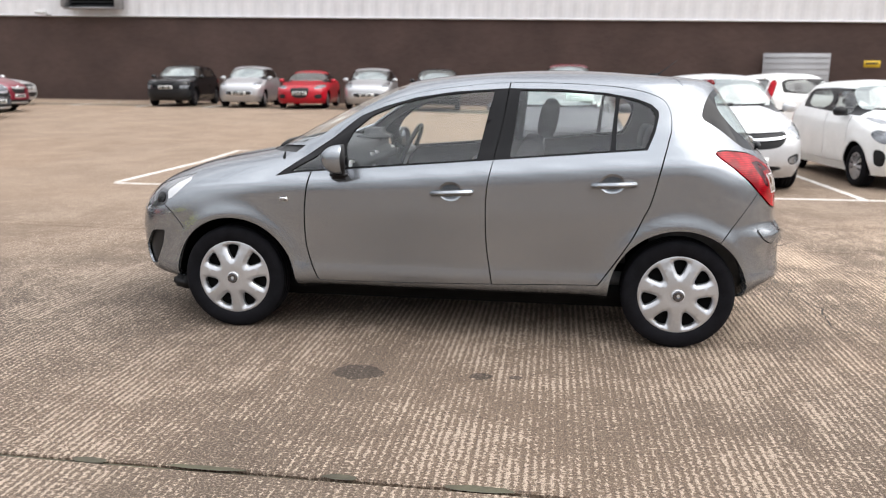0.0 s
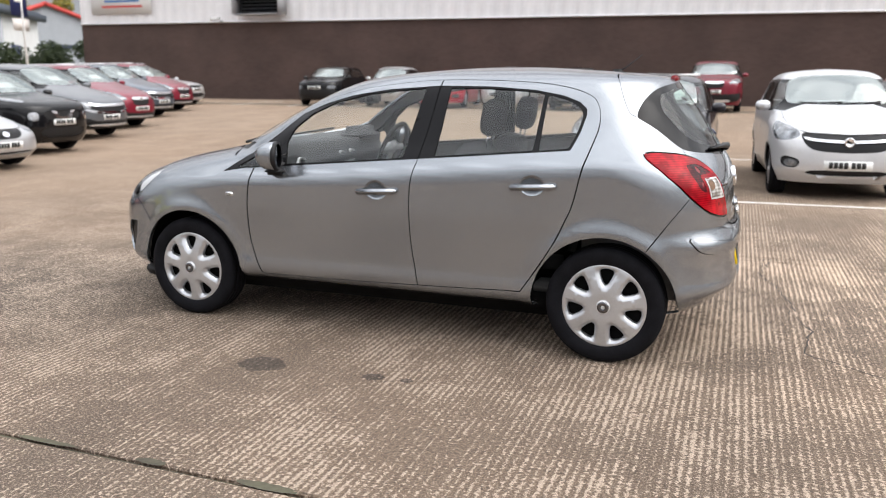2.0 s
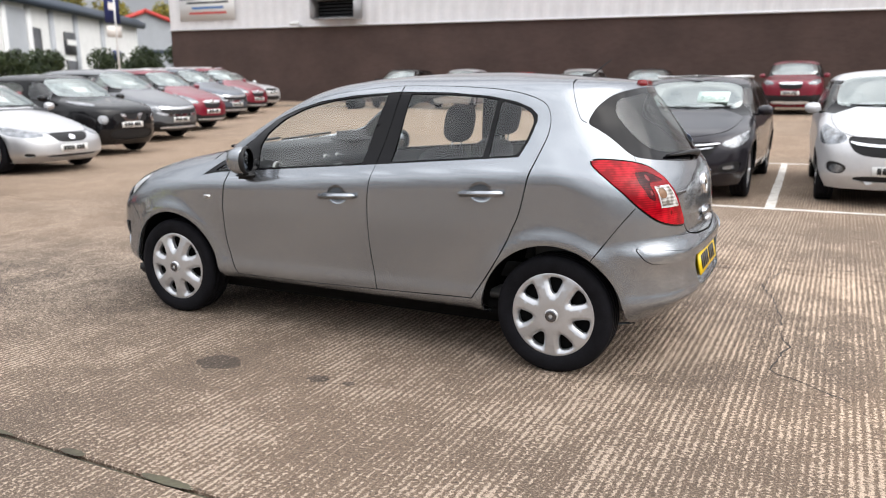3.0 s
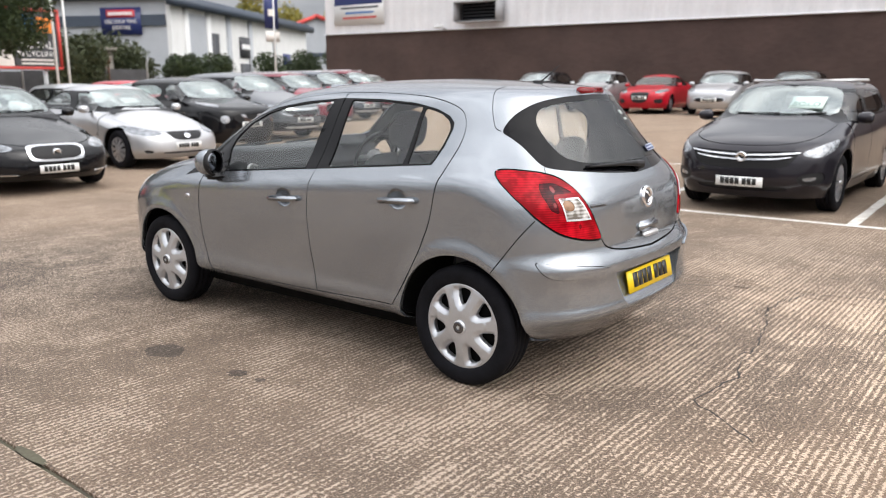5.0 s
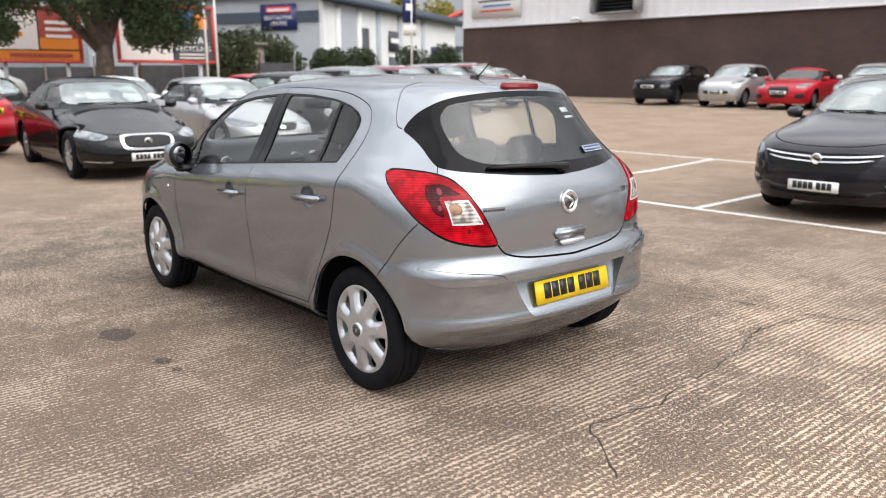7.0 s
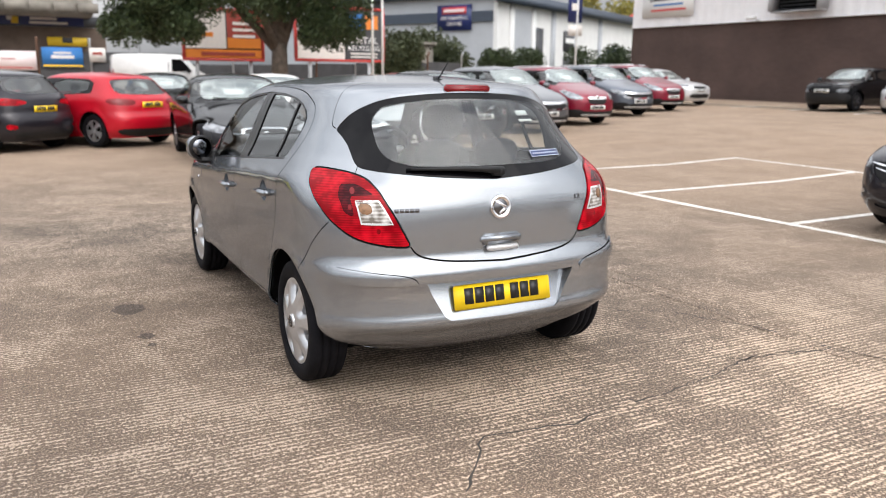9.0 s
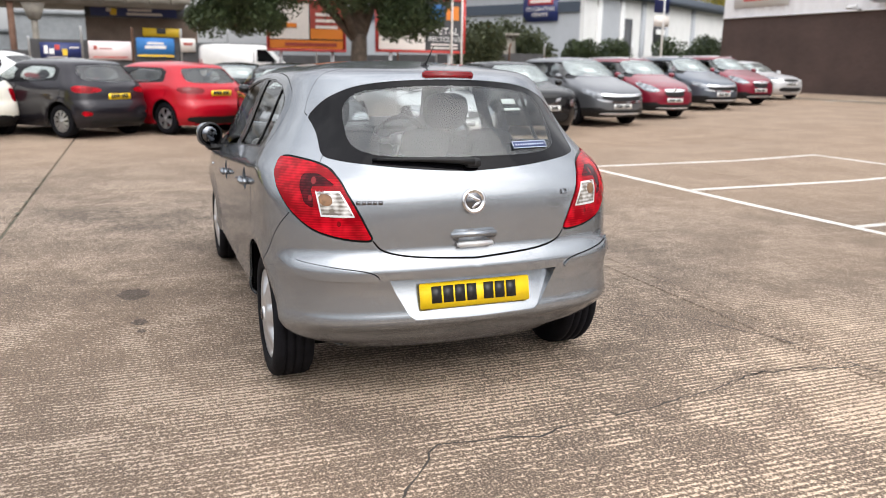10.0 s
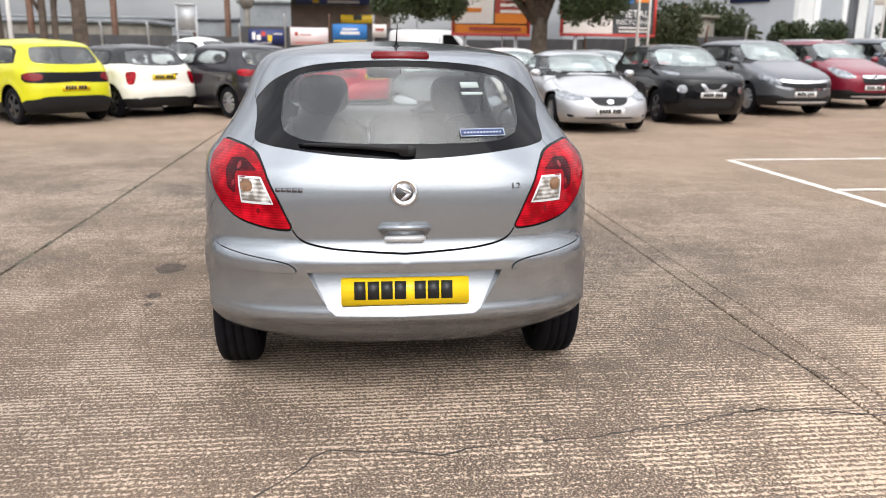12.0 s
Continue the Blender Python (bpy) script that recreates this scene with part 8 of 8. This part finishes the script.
for x, y, h in ((-30, 12.45, 7.5), (-30, 12.95, 7.5), (-30, 24.1, 8.0), (-26, -12.45, 6)):
    fp = holder("flag_pole", "tall white flag pole", "pole", pose(x, y, gz(x, y)))
    part("shaft", tube([(0, 0, -.1), (0, 0, h)], .06 if y > 0 else .10, 10, .045), M_WHITE, fp)
    part("foot", box(.3, .3, .08, .01, pose(0, 0, .02)), M_GALV, fp)
    if y > 20:
        part("flag", box(.03, .9, 2.2, .005, pose(0, -.15, 4.9)), M_SIGNBLUE, fp, "navy hanging banner")
        part("flag_bar", box(.05, .45, .35, 0, pose(0, -.15, 4.6)), M_PALE, fp, smooth=False)
        part("small_sign", box(.04, .9, .55, .01, pose(0, -.1, 3.4)), M_PALE, fp)

kk = holder("kiosk", "small beige rendered kiosk with a flat roof", "kiosk", pose(-42, 20.0, gz(-42, 20)))
part("wall", box(2.2, 2.2, 3.0, .05, pose(0, 0, 1.5)), M_CONCRETE, kk)
part("roof_slab", box(2.6, 2.6, .2, .04, pose(0, 0, 3.08)), M_CONCRETE, kk)
part("finial", tube([(0, -.3, 3.1), (0, -.3, 3.7)], .06, 8), M_ORANGE, kk)

# concrete deck on posts with a shop unit under it
DK = holder("concrete_deck", "weathered concrete deck on rusty posts", "bridge", pose(-43, 0, 0))
part("deck_beam", box(6, 30, .85, .04, pose(-2.6, -13.5, 5.05)), M_CONCRETE, DK)
for k in range(26):
    part("edge_block", box(.14, 1.0, .5, .02, pose(.46, -27.5 + k * 1.15, 5.0)), M_CONCRETE, DK)
for y, m_ in ((-7.24, M_RUST), (-6.15, M_CONCRETE), (-13.5, M_RUST), (-18, M_RUST)):
    part("post", box(.30, .30, 4.65, .03, pose(.1, y, 2.32)), m_, DK)
part("corbel", prism([(-.6, 0), (.6, 0), (.25, -.9), (-.25, -.9)], .4, pose(.3, -6.15, 4.63, 0, 0, 90)), M_CONCRETE, DK)
SU = holder("shop_unit", "brown brick unit with a navy fascia", "building", pose(-45.2, -.8, 0))
part("wall", box(.4, 6.0, 4.1, 0, pose(0, 0, 2.05)), M_BROWNWALL, SU, smooth=False)
part("fascia", box(.5, 6.0, .58, .02, pose(.05, 0, 4.42)), M_DARKPANEL, SU)
part("fascia_panel", box(.06, 4.6, .50, 0, pose(.34, -.4, 4.42)), M_SIGNBLUE, SU, smooth=False)
part("letter_bar", box(.03, 1.3, .14, 0, pose(.39, -.1, 4.52)), M_PALE, SU, smooth=False)
part("letter_bar", box(.03, 1.9, .14, 0, pose(.39, .15, 4.30)), M_PALE, SU, smooth=False)
part("letter_mark", box(.03, .35, .36, 0, pose(.39, -1.5, 4.40)), M_YELLOW, SU, smooth=False)
part("letter_mark", box(.03, .25, .2, 0, pose(.40, -1.75, 4.50)), M_PALE, SU, smooth=False)
part("yellow_board", box(.08, 2.0, .47, .01, pose(.9, .98, 3.3)), M_YELLOW, SU, "yellow board")
part("board_mark", box(.03, .5, .3, .01, pose(.95, .98, 3.38)), M_DARKPANEL, SU)

# low sheds and trees far off
M_SHED = material("weathered_grey_sheeting", (0.24, 0.255, 0.27), 0.7, noise_amt=0.2, noise_scale=0.3)
for k, (x, y, w, h, mt) in enumerate(((-95, -30, 40, 4.6, M_SHED), (-88, -4, 16, 6.2, M_SHED), (-70, -24, 14, 3.4, M_CONCRETE))):
    fb = holder("shed", "long low pale shed far beyond the yard", "building", pose(x, y, 0))
    part("wall", box(8, w, h, 0, pose(0, 0, h / 2)), mt, fb, smooth=False)
    part("roof", box(8.6, w + .6, .4, .05, pose(0, 0, h + .2)), M_SHED, fb)
TR = holder("sign_frame", "grey metal notice frame on two legs", "sign", pose(-34, -7.8, gz(-34, 0)))
part("panel", box(.06, .90, 1.2, .01, pose(0, 0, 2.6)), M_GALV, TR)
for sd in (-1, 1):
    part("leg", tube([(0, sd * .44, 0), (0, sd * .44, 3.3)], .045, 8), M_GALV, TR)
    part("frame_rail", tube([(.05, -.45, 2.6 + sd * .6), (.05, .45, 2.6 + sd * .6)], .04, 8), M_GALV, TR)
for y, r, lean in ((-13.1, .42, .2), (-10.85, .13, -.1), (-10.05, .30, .15), (-11.35, .16, .3)):
    t = holder("tree", "dark tree trunk standing at the yard edge", "tree", pose(-26, y, gz(-26, y)))
    part("trunk", tube([(0, 0, -.1), (.1, lean * .3, 1.4), (0, lean * .2, 3.0), (.1, lean * 1.5, 5.2)], r, 12, r * .7), M_BARK, t)
    part("limb", tube([(0, lean * .2, 2.4), (.1, -lean * 2, 3.6), (.1, -lean * 5, 5.2)], r * .5, 8, r * .3), M_BARK, t)

# unseen walls added behind the camera close the yard and shape the car's reflections
for nm, m_, ln, ht in (("wall_south", pose(0, -17, 0), 110, 1.1), ("wall_east", pose(38, 0, 0, 0, 0, 90), 80, 2.4)):
    w_ = part(nm, box(ln, .3, ht, 0, m_ @ pose(0, 0, ht / 2 - .1)), M_BRICK, smooth=False)
    tagged(w_, "plain brown brick boundary wall", "wall", kind="structure")
